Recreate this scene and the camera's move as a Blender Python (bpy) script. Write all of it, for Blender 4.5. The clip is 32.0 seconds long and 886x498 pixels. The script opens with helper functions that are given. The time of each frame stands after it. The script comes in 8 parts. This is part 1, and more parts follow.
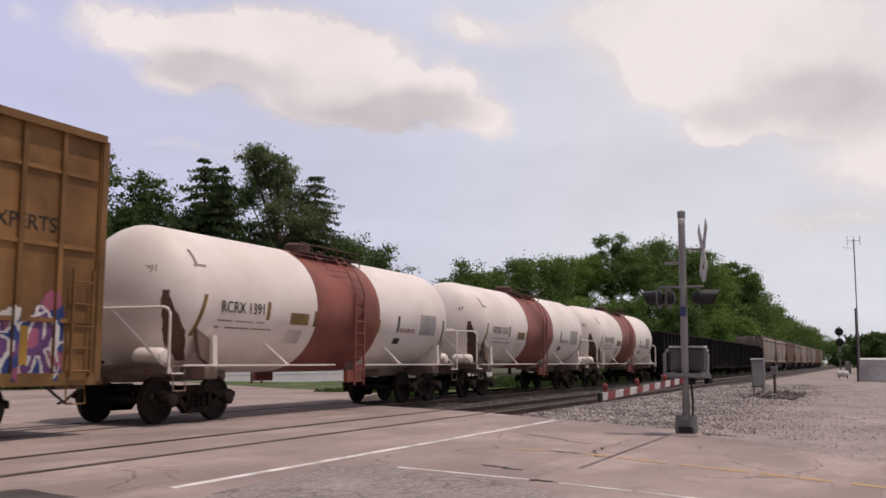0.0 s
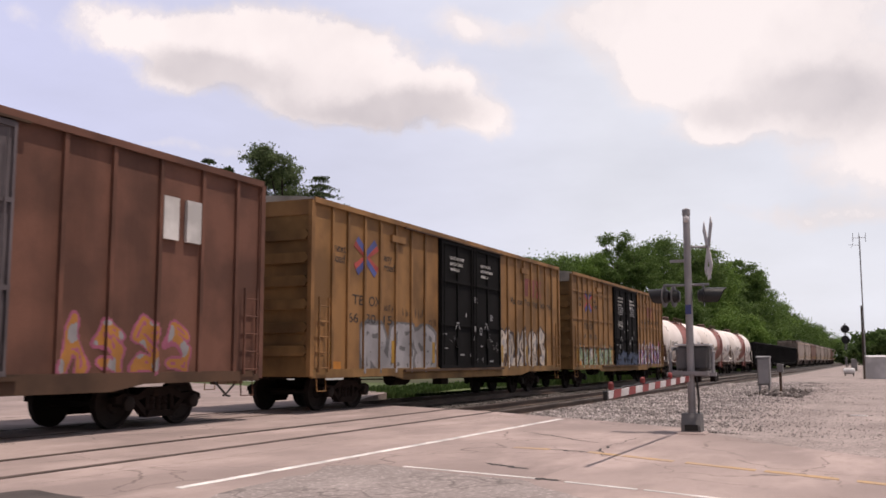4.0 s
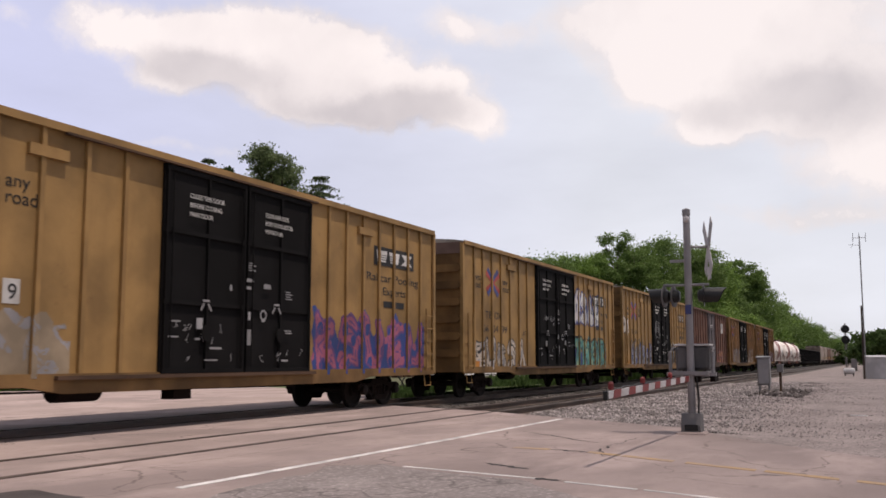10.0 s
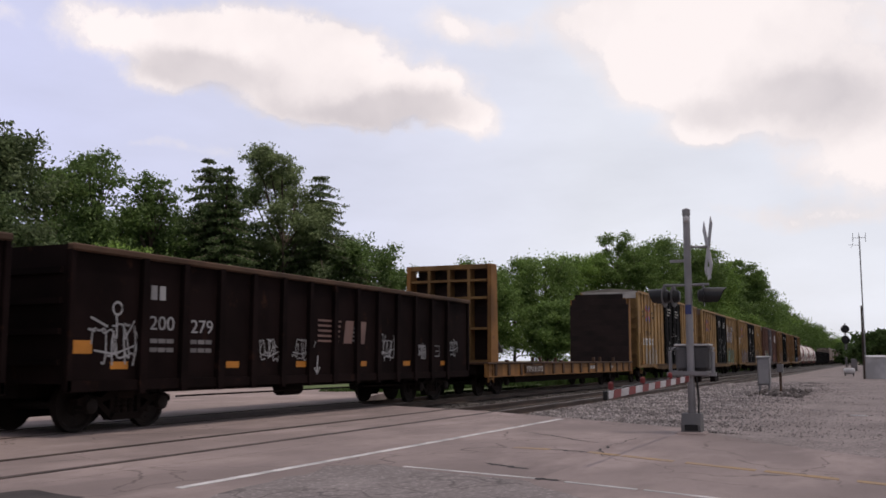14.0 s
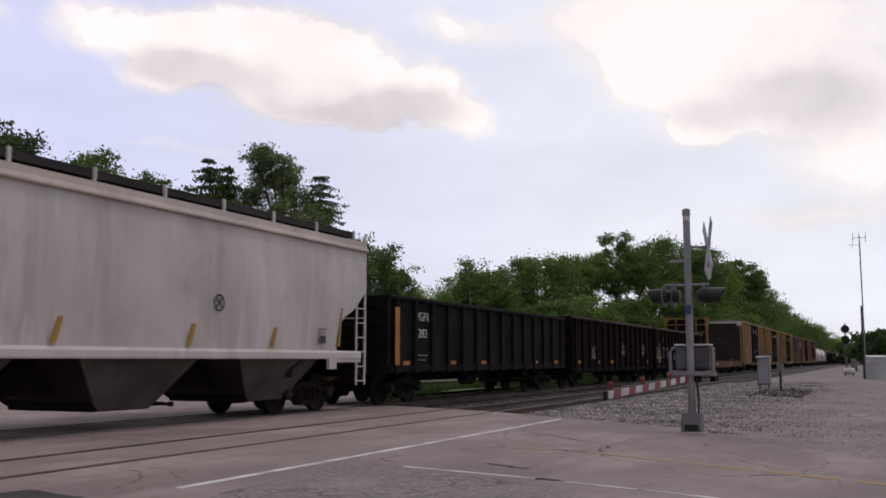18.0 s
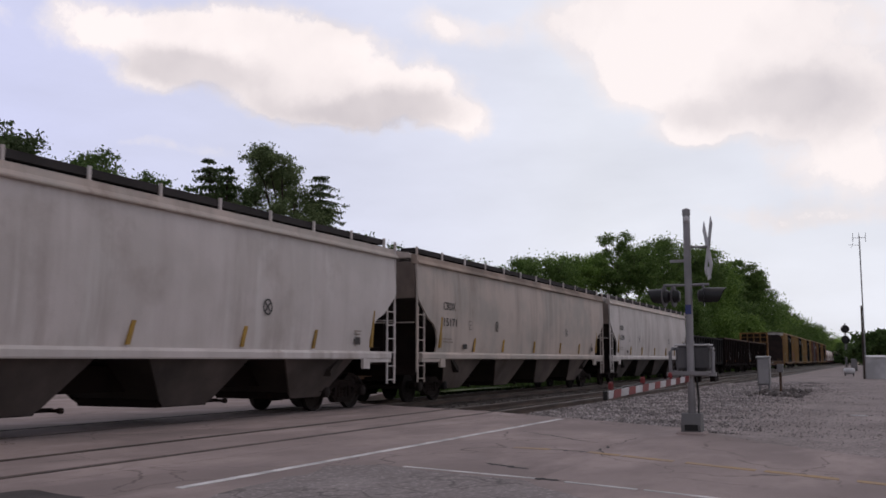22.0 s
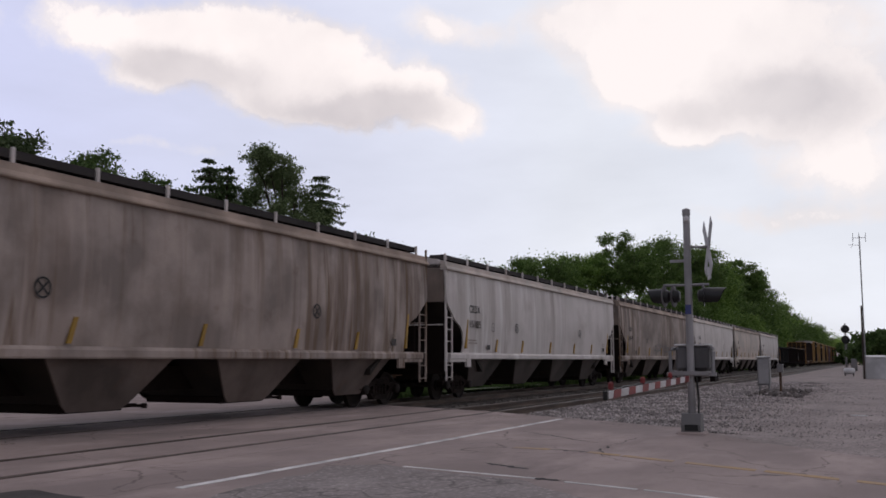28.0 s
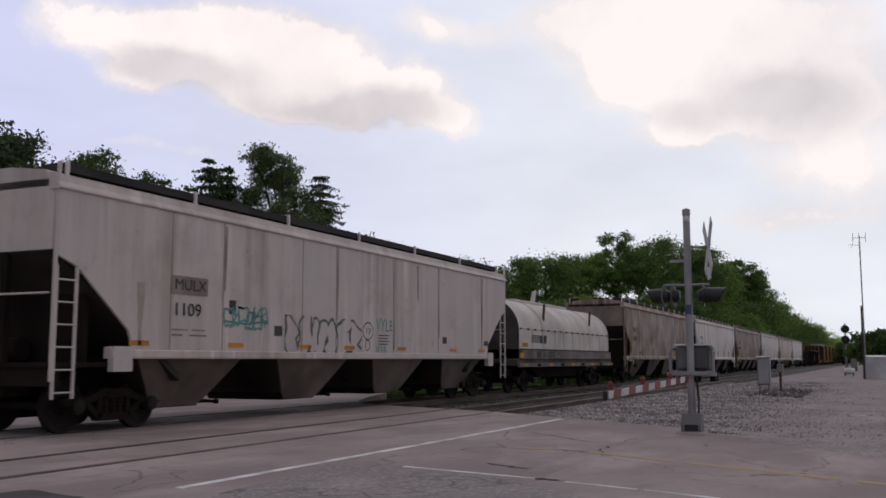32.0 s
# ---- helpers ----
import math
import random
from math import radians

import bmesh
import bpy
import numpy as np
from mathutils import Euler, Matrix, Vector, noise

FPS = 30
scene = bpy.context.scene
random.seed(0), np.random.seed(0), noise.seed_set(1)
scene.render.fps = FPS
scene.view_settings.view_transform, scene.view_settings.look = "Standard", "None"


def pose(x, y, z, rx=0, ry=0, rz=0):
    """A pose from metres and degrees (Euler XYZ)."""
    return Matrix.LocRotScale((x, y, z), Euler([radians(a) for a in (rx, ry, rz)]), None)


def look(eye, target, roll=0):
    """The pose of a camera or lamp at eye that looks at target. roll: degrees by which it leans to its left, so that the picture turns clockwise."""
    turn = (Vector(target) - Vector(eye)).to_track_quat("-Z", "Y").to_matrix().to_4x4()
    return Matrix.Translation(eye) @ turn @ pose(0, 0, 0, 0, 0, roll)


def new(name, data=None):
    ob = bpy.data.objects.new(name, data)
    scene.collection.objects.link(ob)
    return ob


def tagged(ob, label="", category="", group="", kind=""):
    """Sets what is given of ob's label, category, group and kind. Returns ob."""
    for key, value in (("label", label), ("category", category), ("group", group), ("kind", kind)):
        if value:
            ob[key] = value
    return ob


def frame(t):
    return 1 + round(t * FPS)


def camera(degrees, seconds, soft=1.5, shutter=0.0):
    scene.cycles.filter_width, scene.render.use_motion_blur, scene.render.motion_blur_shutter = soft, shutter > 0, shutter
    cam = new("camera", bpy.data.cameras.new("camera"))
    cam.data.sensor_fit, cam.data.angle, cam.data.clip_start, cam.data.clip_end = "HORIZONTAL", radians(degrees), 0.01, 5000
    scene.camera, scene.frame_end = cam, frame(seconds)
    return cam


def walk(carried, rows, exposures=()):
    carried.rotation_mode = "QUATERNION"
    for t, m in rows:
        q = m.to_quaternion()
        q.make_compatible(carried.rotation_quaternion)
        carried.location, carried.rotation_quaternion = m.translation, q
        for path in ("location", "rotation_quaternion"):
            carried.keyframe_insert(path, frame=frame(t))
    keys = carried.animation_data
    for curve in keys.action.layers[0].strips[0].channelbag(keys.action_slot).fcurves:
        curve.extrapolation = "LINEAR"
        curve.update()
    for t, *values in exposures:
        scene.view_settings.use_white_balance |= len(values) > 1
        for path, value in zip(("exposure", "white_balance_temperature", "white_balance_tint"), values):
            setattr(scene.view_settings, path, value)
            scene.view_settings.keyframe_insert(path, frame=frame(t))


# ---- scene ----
# The camera on its tripod: it settles in the first second, then stands still.
EYE = (0.0, 0.0, 1.226)


def aim(yaw, tilt, roll=0.0):
    """Pose of the camera: yaw to the left of the rails' direction, tilt up, degrees."""
    a, b = radians(yaw), radians(tilt)
    way = Vector((math.cos(b) * math.cos(a), math.cos(b) * math.sin(a), math.sin(b)))
    return look(EYE, Vector(EYE) + way * 10, roll)


cam = camera(49.65, 32.0, soft=1.65, shutter=0.12)
walk(cam, [
    (0.0, aim(23.963, 6.684, 0.20)),
    (0.3, aim(24.05, 6.69, 0.27)),
    (0.5, aim(24.127, 6.697, 0.28)),
    (0.8, aim(24.23, 6.645, 0.0)),
    (1.0, aim(24.25, 6.632, -0.05)),
    (6.0, aim(24.25, 6.632, -0.05)),
    (32.0, aim(24.25, 6.632, -0.05)),
], [(0.0, -0.10, 7150, 20), (2.0, 0.05, 7150, 20), (6.0, 0.1, 7150, 20), (12.0, 0.08, 7100, 18), (17.5, 0.20, 7050, 18), (21.0, 0.12, 7050, 18), (26.0, 0.14, 7050, 17), (32.0, 0.14, 7050, 17)])

# ---- light ----
SUN_WAY = Vector((0.03, -0.28, 0.96)).normalized()
world = bpy.data.worlds.new("sky")
scene.world = world
world.use_nodes = True
wn, wl = world.node_tree.nodes, world.node_tree.links
wn.clear()
sky = wn.new("ShaderNodeTexSky")
sky.sky_type, sky.sun_disc = "NISHITA", False
sky.sun_elevation = math.asin(SUN_WAY.z)
sky.sun_rotation = math.atan2(SUN_WAY.x, SUN_WAY.y)
sky.air_density, sky.dust_density, sky.ozone_density = 1.0, 2.0, 1.0
bg = wn.new("ShaderNodeBackground")
bg.inputs["Strength"].default_value = 0.10
out = wn.new("ShaderNodeOutputWorld")
haze = wn.new("ShaderNodeMix")
haze.data_type = "RGBA"
haze.inputs[0].default_value = 0.5
haze.inputs[7].default_value = (4.3, 4.35, 4.6, 1)
wl.new(sky.outputs[0], haze.inputs[6])
wl.new(haze.outputs[2], bg.inputs[0])
wl.new(bg.outputs[0], out.inputs[0])
sun = new("sun", bpy.data.lights.new("sun", "SUN"))
sun.data.energy, sun.data.angle, sun.data.color = 3.6, radians(0.6), (1.0, 0.95, 0.88)
sun.matrix_world = look((40, 0, 60), Vector((40, 0, 60)) - SUN_WAY)


# ---- materials ----
def material(name, colour, rough=0.7, metal=0.0, vary=0.25, scale=3.0, streak=0.0, dark=None, bump=0.15, fine=40.0, spec=0.4, rust=0.0, island=False, blotch=0.0):
    """Painted or worn surface: broad stains, fine grain, streaks that run down, rust blotches."""
    m = bpy.data.materials.new(name)
    m.use_nodes = True
    n, l = m.node_tree.nodes, m.node_tree.links
    b = n["Principled BSDF"]
    b.inputs["Roughness"].default_value, b.inputs["Metallic"].default_value = rough, metal
    b.inputs["Specular IOR Level"].default_value = spec
    co = n.new("ShaderNodeTexCoord")
    rnd = n.new("ShaderNodeObjectInfo")
    off = n.new("ShaderNodeVectorMath")
    off.operation = "ADD"
    mul = n.new("ShaderNodeMath")
    mul.operation, mul.inputs[1].default_value = "MULTIPLY", 37.0
    l.new(rnd.outputs["Random"], mul.inputs[0])
    l.new(co.outputs["Object"], off.inputs[0])
    l.new(mul.outputs[0], off.inputs[1])
    big = n.new("ShaderNodeTexNoise")
    big.inputs["Scale"].default_value, big.inputs["Detail"].default_value = scale * 0.25, 5.0
    small = n.new("ShaderNodeTexNoise")
    small.inputs["Scale"].default_value, small.inputs["Detail"].default_value = fine, 3.0
    l.new(off.outputs[0], big.inputs["Vector"])
    l.new(off.outputs[0], small.inputs["Vector"])
    dk = dark or tuple(c * (1 - vary) * 0.75 for c in colour)
    mix = n.new("ShaderNodeMix")
    mix.data_type = "RGBA"
    mix.inputs[6].default_value, mix.inputs[7].default_value = (*dk, 1), (*colour, 1)
    ramp = n.new("ShaderNodeMapRange")
    ramp.inputs[1].default_value, ramp.inputs[2].default_value = 0.5 - 0.35 * max(vary, 0.3), 0.6
    l.new(big.outputs[0], ramp.inputs[0])
    l.new(ramp.outputs[0], mix.inputs[0])
    col = mix.outputs[2]

    def over(fac, colour2, amount):
        x = n.new("ShaderNodeMix")
        x.data_type = "RGBA"
        g = n.new("ShaderNodeMath")
        g.operation, g.inputs[1].default_value, g.use_clamp = "MULTIPLY", amount, True
        l.new(fac, g.inputs[0])
        l.new(g.outputs[0], x.inputs[0])
        l.new(col, x.inputs[6])
        x.inputs[7].default_value = (*colour2, 1)
        return x.outputs[2]

    grain = n.new("ShaderNodeMapRange")
    grain.inputs[1].default_value, grain.inputs[2].default_value = 0.42, 0.72
    l.new(small.outputs[0], grain.inputs[0])
    col = over(grain.outputs[0], tuple(c * 0.62 for c in colour), 0.55 * vary + 0.08)
    if streak:
        mp = n.new("ShaderNodeMapping")
        mp.inputs["Scale"].default_value = (1.5, 1.5, 0.14)
        st = n.new("ShaderNodeTexNoise")
        st.inputs["Scale"].default_value, st.inputs["Detail"].default_value, st.inputs["Roughness"].default_value = 1.0, 7.0, 0.65
        l.new(off.outputs[0], mp.inputs[0])
        l.new(mp.outputs[0], st.inputs["Vector"])
        sr = n.new("ShaderNodeMapRange")
        sr.inputs[1].default_value, sr.inputs[2].default_value = 0.46, 0.72
        l.new(st.outputs[0], sr.inputs[0])
        if streak > 0.8:
            sr.inputs[1].default_value, sr.inputs[2].default_value = 0.42, 0.62
        gate = n.new("ShaderNodeTexNoise")
        gate.inputs["Scale"].default_value, gate.inputs["Detail"].default_value = 0.30, 2.0
        gm = n.new("ShaderNodeMapping")
        gm.inputs["Scale"].default_value = (1.0, 1.0, 0.35)
        l.new(off.outputs[0], gm.inputs[0])
        l.new(gm.outputs[0], gate.inputs["Vector"])
        gr = n.new("ShaderNodeMapRange")
        gr.inputs[1].default_value, gr.inputs[2].default_value, gr.inputs[3].default_value = 0.42, 0.62, 0.15
        l.new(gate.outputs[0], gr.inputs[0])

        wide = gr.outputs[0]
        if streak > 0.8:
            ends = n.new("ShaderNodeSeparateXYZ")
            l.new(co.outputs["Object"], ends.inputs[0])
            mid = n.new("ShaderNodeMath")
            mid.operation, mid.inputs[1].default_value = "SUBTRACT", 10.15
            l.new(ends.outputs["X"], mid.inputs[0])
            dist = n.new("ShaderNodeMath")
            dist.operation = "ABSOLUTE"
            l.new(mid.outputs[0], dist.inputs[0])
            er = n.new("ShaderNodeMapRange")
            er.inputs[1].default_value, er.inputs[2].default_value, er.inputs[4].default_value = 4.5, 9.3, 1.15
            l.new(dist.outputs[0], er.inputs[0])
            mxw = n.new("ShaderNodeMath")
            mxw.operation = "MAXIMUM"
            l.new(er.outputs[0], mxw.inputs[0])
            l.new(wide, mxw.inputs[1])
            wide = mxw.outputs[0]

        def patchy(fac):
            g = n.new("ShaderNodeMath")
            g.operation = "MULTIPLY"
            l.new(fac, g.inputs[0])
            l.new(wide, g.inputs[1])
            return g.outputs[0]

        col = over(patchy(sr.outputs[0]), (colour[0] * 0.40, colour[1] * 0.34, colour[2] * 0.30), min(1.0, streak * 1.3))
    if streak > 0.8:
        mp2 = n.new("ShaderNodeMapping")
        mp2.inputs["Scale"].default_value = (4.0, 4.0, 0.18)
        s2 = n.new("ShaderNodeTexNoise")
        s2.inputs["Scale"].default_value, s2.inputs["Detail"].default_value = 1.0, 4.0
        l.new(off.outputs[0], mp2.inputs[0])
        l.new(mp2.outputs[0], s2.inputs["Vector"])
        r2 = n.new("ShaderNodeMapRange")
        r2.inputs[1].default_value, r2.inputs[2].default_value = 0.52, 0.61
        l.new(s2.outputs[0], r2.inputs[0])
        col = over(patchy(r2.outputs[0]), (0.14, 0.085, 0.05), 0.95)
    if streak > 0.5:
        pale = n.new("ShaderNodeTexNoise")
        pale.inputs["Scale"].default_value, pale.inputs["Detail"].default_value = 1.7, 5.0
        l.new(mp.outputs[0], pale.inputs["Vector"])
        pr = n.new("ShaderNodeMapRange")
        pr.inputs[1].default_value, pr.inputs[2].default_value = 0.53, 0.66
        l.new(pale.outputs[0], pr.inputs[0])
        col = over(patchy(pr.outputs[0]), tuple(min(0.8, c * 1.3) for c in colour), 0.7)
    if blotch:
        bl = n.new("ShaderNodeTexNoise")
        bl.inputs["Scale"].default_value, bl.inputs["Detail"].default_value, bl.inputs["Roughness"].default_value = 0.55, 9.0, 0.62
        l.new(off.outputs[0], bl.inputs["Vector"])
        br = n.new("ShaderNodeMapRange")
        br.inputs[1].default_value, br.inputs[2].default_value = 0.54, 0.74
        l.new(bl.outputs[0], br.inputs[0])
        col = over(br.outputs[0], (colour[0] * 0.45, colour[1] * 0.40, colour[2] * 0.36), blotch)
    if rust:
        rt = n.new("ShaderNodeTexNoise")
        rt.inputs["Scale"].default_value, rt.inputs["Detail"].default_value, rt.inputs["Roughness"].default_value = 1.7, 9.0, 0.7
        l.new(off.outputs[0], rt.inputs["Vector"])
        rr = n.new("ShaderNodeMapRange")
        rr.inputs[1].default_value, rr.inputs[2].default_value = 0.60, 0.70
        l.new(rt.outputs[0], rr.inputs[0])
        col = over(rr.outputs[0], (0.12, 0.05, 0.025), rust)
    if island:
        ge = n.new("ShaderNodeNewGeometry")
        hv = n.new("ShaderNodeHueSaturation")
        rg = n.new("ShaderNodeMapRange")
        rg.inputs[3].default_value, rg.inputs[4].default_value = 0.42, 1.5
        l.new(ge.outputs["Random Per Island"], rg.inputs[0])
        l.new(rg.outputs[0], hv.inputs["Value"])
        l.new(col, hv.inputs["Color"])
        col = hv.outputs[0]
    l.new(col, b.inputs["Base Color"])
    if bump:
        bp = n.new("ShaderNodeBump")
        bp.inputs["Strength"].default_value, bp.inputs["Distance"].default_value = bump, 0.02
        l.new(small.outputs[0], bp.inputs["Height"])
        l.new(bp.outputs[0], b.inputs["Normal"])
    return m


def paint(name, colour, rough=0.6):
    return material(name, colour, rough, vary=0.2, scale=4.0, bump=0.05, streak=0.25)


def leaf_material(name, colour, tip):
    m = bpy.data.materials.new(name)
    m.use_nodes = True
    n, l = m.node_tree.nodes, m.node_tree.links
    b = n["Principled BSDF"]
    b.inputs["Roughness"].default_value = 0.6
    b.inputs["Specular IOR Level"].default_value = 0.25
    ge = n.new("ShaderNodeNewGeometry")
    co = n.new("ShaderNodeTexCoord")
    no = n.new("ShaderNodeTexNoise")
    no.inputs["Scale"].default_value, no.inputs["Detail"].default_value = 0.6, 3.0
    l.new(co.outputs["Object"], no.inputs["Vector"])
    add = n.new("ShaderNodeMath")
    add.operation = "MULTIPLY_ADD"
    add.inputs[1].default_value = 0.55
    l.new(ge.outputs["Random Per Island"], add.inputs[0])
    sub = n.new("ShaderNodeMath")
    sub.operation, sub.inputs[1].default_value = "SUBTRACT", 0.28
    l.new(no.outputs[0], sub.inputs[0])
    l.new(sub.outputs[0], add.inputs[2])
    mix = n.new("ShaderNodeMix")
    mix.data_type = "RGBA"
    mix.inputs[6].default_value, mix.inputs[7].default_value = (*colour, 1), (*tip, 1)
    l.new(add.outputs[0], mix.inputs[0])
    l.new(mix.outputs[2], b.inputs["Base Color"])
    tr = n.new("ShaderNodeBsdfTranslucent")
    l.new(mix.outputs[2], tr.inputs["Color"])
    ms = n.new("ShaderNodeMixShader")
    ms.inputs[0].default_value = 0.38
    l.new(b.outputs[0], ms.inputs[1])
    l.new(tr.outputs[0], ms.inputs[2])
    l.new(ms.outputs[0], n["Material Output"].inputs["Surface"])
    return m


YELLOW = material("boxcar_yellow", (0.385, 0.228, 0.082), 0.65, streak=0.35, vary=0.2, rust=0.35)
OCHRE = material("boxcar_ochre", (0.305, 0.158, 0.058), 0.7, streak=0.45, vary=0.3, rust=0.3)
BROWN = material("boxcar_brown", (0.17, 0.075, 0.05), 0.75, streak=0.5, vary=0.3, rust=0.3)
SLATE = material("door_slate", (0.14, 0.12, 0.13), 0.7, streak=0.4, vary=0.3)
BLACK = material("door_black", (0.0085, 0.008, 0.0085), 0.85, streak=0.3, vary=0.3, spec=0.15)
GALV = material("galvanised_roof", (0.42, 0.38, 0.33), 0.5, metal=0.3, rust=0.5, streak=0.2)
RUSTY = material("rusty_sill", (0.10, 0.055, 0.033), 0.85, vary=0.5, rust=0.7)
TRUCK = material("truck_steel", (0.020, 0.0125, 0.0105), 0.9, vary=0.4, rust=0.15, spec=0.15)
WHEEL = material("wheel_steel", (0.023, 0.0145, 0.012), 0.8, metal=0.2, vary=0.4)
TANKW = material("tank_white", (0.86, 0.79, 0.75), 0.5, streak=0.06, vary=0.06, rust=0.10, dark=(0.78, 0.70, 0.65))
FADED = material("faded_stencil", (0.50, 0.47, 0.47), 0.6, vary=0.2)
TANKF = material("faint_print", (0.70, 0.63, 0.58), 0.6, vary=0.2, fine=25)
TANKS = material("head_stain", (0.13, 0.07, 0.05), 0.85, vary=0.5, fine=14)
TANKR = material("tank_red_band", (0.33, 0.10, 0.075), 0.5, streak=0.3, vary=0.2)
TANKD = material("tank_fittings", (0.10, 0.055, 0.045), 0.7, vary=0.3, rust=0.4)
TANKG = material("tank_frame", (0.26, 0.185, 0.15), 0.6, streak=0.4, rust=0.5)
GREYW = material("hopper_pale_grey", (0.66, 0.60, 0.58), 0.6, streak=0.7, vary=0.12, blotch=0.55, rust=0.08, dark=(0.58, 0.53, 0.505))
GREYT = material("hopper_tan_grey", (0.58, 0.485, 0.43), 0.65, streak=0.5, vary=0.25, rust=0.2, blotch=0.5, dark=(0.45, 0.40, 0.36))
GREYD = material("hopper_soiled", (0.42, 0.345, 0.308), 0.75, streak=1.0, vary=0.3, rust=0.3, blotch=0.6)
GREYM = material("hopper_dusty_white", (0.60, 0.515, 0.475), 0.65, streak=0.55, vary=0.2, rust=0.25, blotch=0.5, dark=(0.54, 0.49, 0.46))
# Near-black for bays and slope sheets: shade under the hoppers is in this colour.
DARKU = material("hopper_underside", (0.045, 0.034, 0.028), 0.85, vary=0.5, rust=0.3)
# Bay plates: grime and rust, base tone also lowered for shade below the sill.
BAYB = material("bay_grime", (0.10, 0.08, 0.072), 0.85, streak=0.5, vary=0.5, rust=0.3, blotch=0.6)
BAYD = material("bay_dust_shaded", (0.17, 0.132, 0.115), 0.85, streak=0.4, vary=0.4, rust=0.3, blotch=0.6)
BOARD = material("running_board", (0.040, 0.034, 0.034), 0.85, vary=0.4, rust=0.2)
GREYX = material("chord_soiled", (0.42, 0.32, 0.26), 0.75, vary=0.35, rust=0.35, blotch=0.4)
ENDY = material("dirty_yellow_steel", (0.27, 0.15, 0.055), 0.8, vary=0.5, streak=0.5, rust=0.7)
CAPW = material("pale_end_cap", (0.62, 0.58, 0.54), 0.6, metal=0.1, vary=0.3, rust=0.25)
RCAP = material("rusty_end_cap", (0.20, 0.13, 0.105), 0.85, vary=0.5, rust=0.6)
MACH = material("machine_grey", (0.15, 0.145, 0.15), 0.6, metal=0.2, vary=0.3)
ENDG = material("hopper_end_grime", (0.27, 0.212, 0.18), 0.8, streak=0.6, vary=0.4, rust=0.3)
SEAM = material("sheet_seam", (0.36, 0.29, 0.25), 0.75, vary=0.3, streak=0.3)
GOND = material("gondola_black", (0.014, 0.012, 0.0125), 0.85, streak=0.3, vary=0.4, rust=0.35, spec=0.15)
GONB = material("gondola_brown", (0.0150, 0.0082, 0.0078), 0.9, streak=0.3, vary=0.4, rust=0.25, spec=0.08)
FLATY = material("flatcar_yellow", (0.30, 0.14, 0.04), 0.75, streak=0.6, vary=0.4, rust=0.9)
PLANK = material("bulkhead_boards", (0.030, 0.0165, 0.0145), 0.85, vary=0.4, streak=0.3)
COILG = material("coil_cover_grey", (0.62, 0.56, 0.50), 0.6, streak=0.3, vary=0.25, blotch=0.35, rust=0.2, dark=(0.47, 0.425, 0.395))
DRIP = material("rust_drip", (0.46, 0.375, 0.325), 0.75, vary=0.4, streak=0.4, fine=25)
COILS = material("coil_sill_grime", (0.20, 0.168, 0.158), 0.75, streak=0.6, vary=0.5, rust=0.6, blotch=0.8)
COILE = material("coil_cover_end", (0.085, 0.075, 0.072), 0.75, streak=0.5, vary=0.3)
PLACARD = paint("placard_olive", (0.26, 0.17, 0.06))
REFLY = paint("reflector_yellow", (0.46, 0.27, 0.05))
REFLO = paint("reflector_orange", (0.62, 0.24, 0.03))
WHITE = paint("lettering_white", (0.75, 0.74, 0.72))
SILVERY = paint("worn_stencil", (0.22, 0.21, 0.21))
INK = paint("lettering_black", (0.025, 0.024, 0.025))
DIMRED = paint("lettering_red", (0.24, 0.05, 0.045))
BLUE = paint("emblem_blue", (0.08, 0.10, 0.29))
RED = paint("emblem_red", (0.44, 0.075, 0.065))
ALU = material("mast_aluminium", (0.34, 0.33, 0.34), 0.5, metal=0.35, vary=0.25, streak=0.3)
ALUB = material("cast_base", (0.30, 0.29, 0.29), 0.6, metal=0.3, vary=0.3)
BLK = material("black_enamel", (0.015, 0.015, 0.016), 0.4, vary=0.2)
SIGNW = material("sign_white", (0.62, 0.61, 0.62), 0.5, vary=0.1)
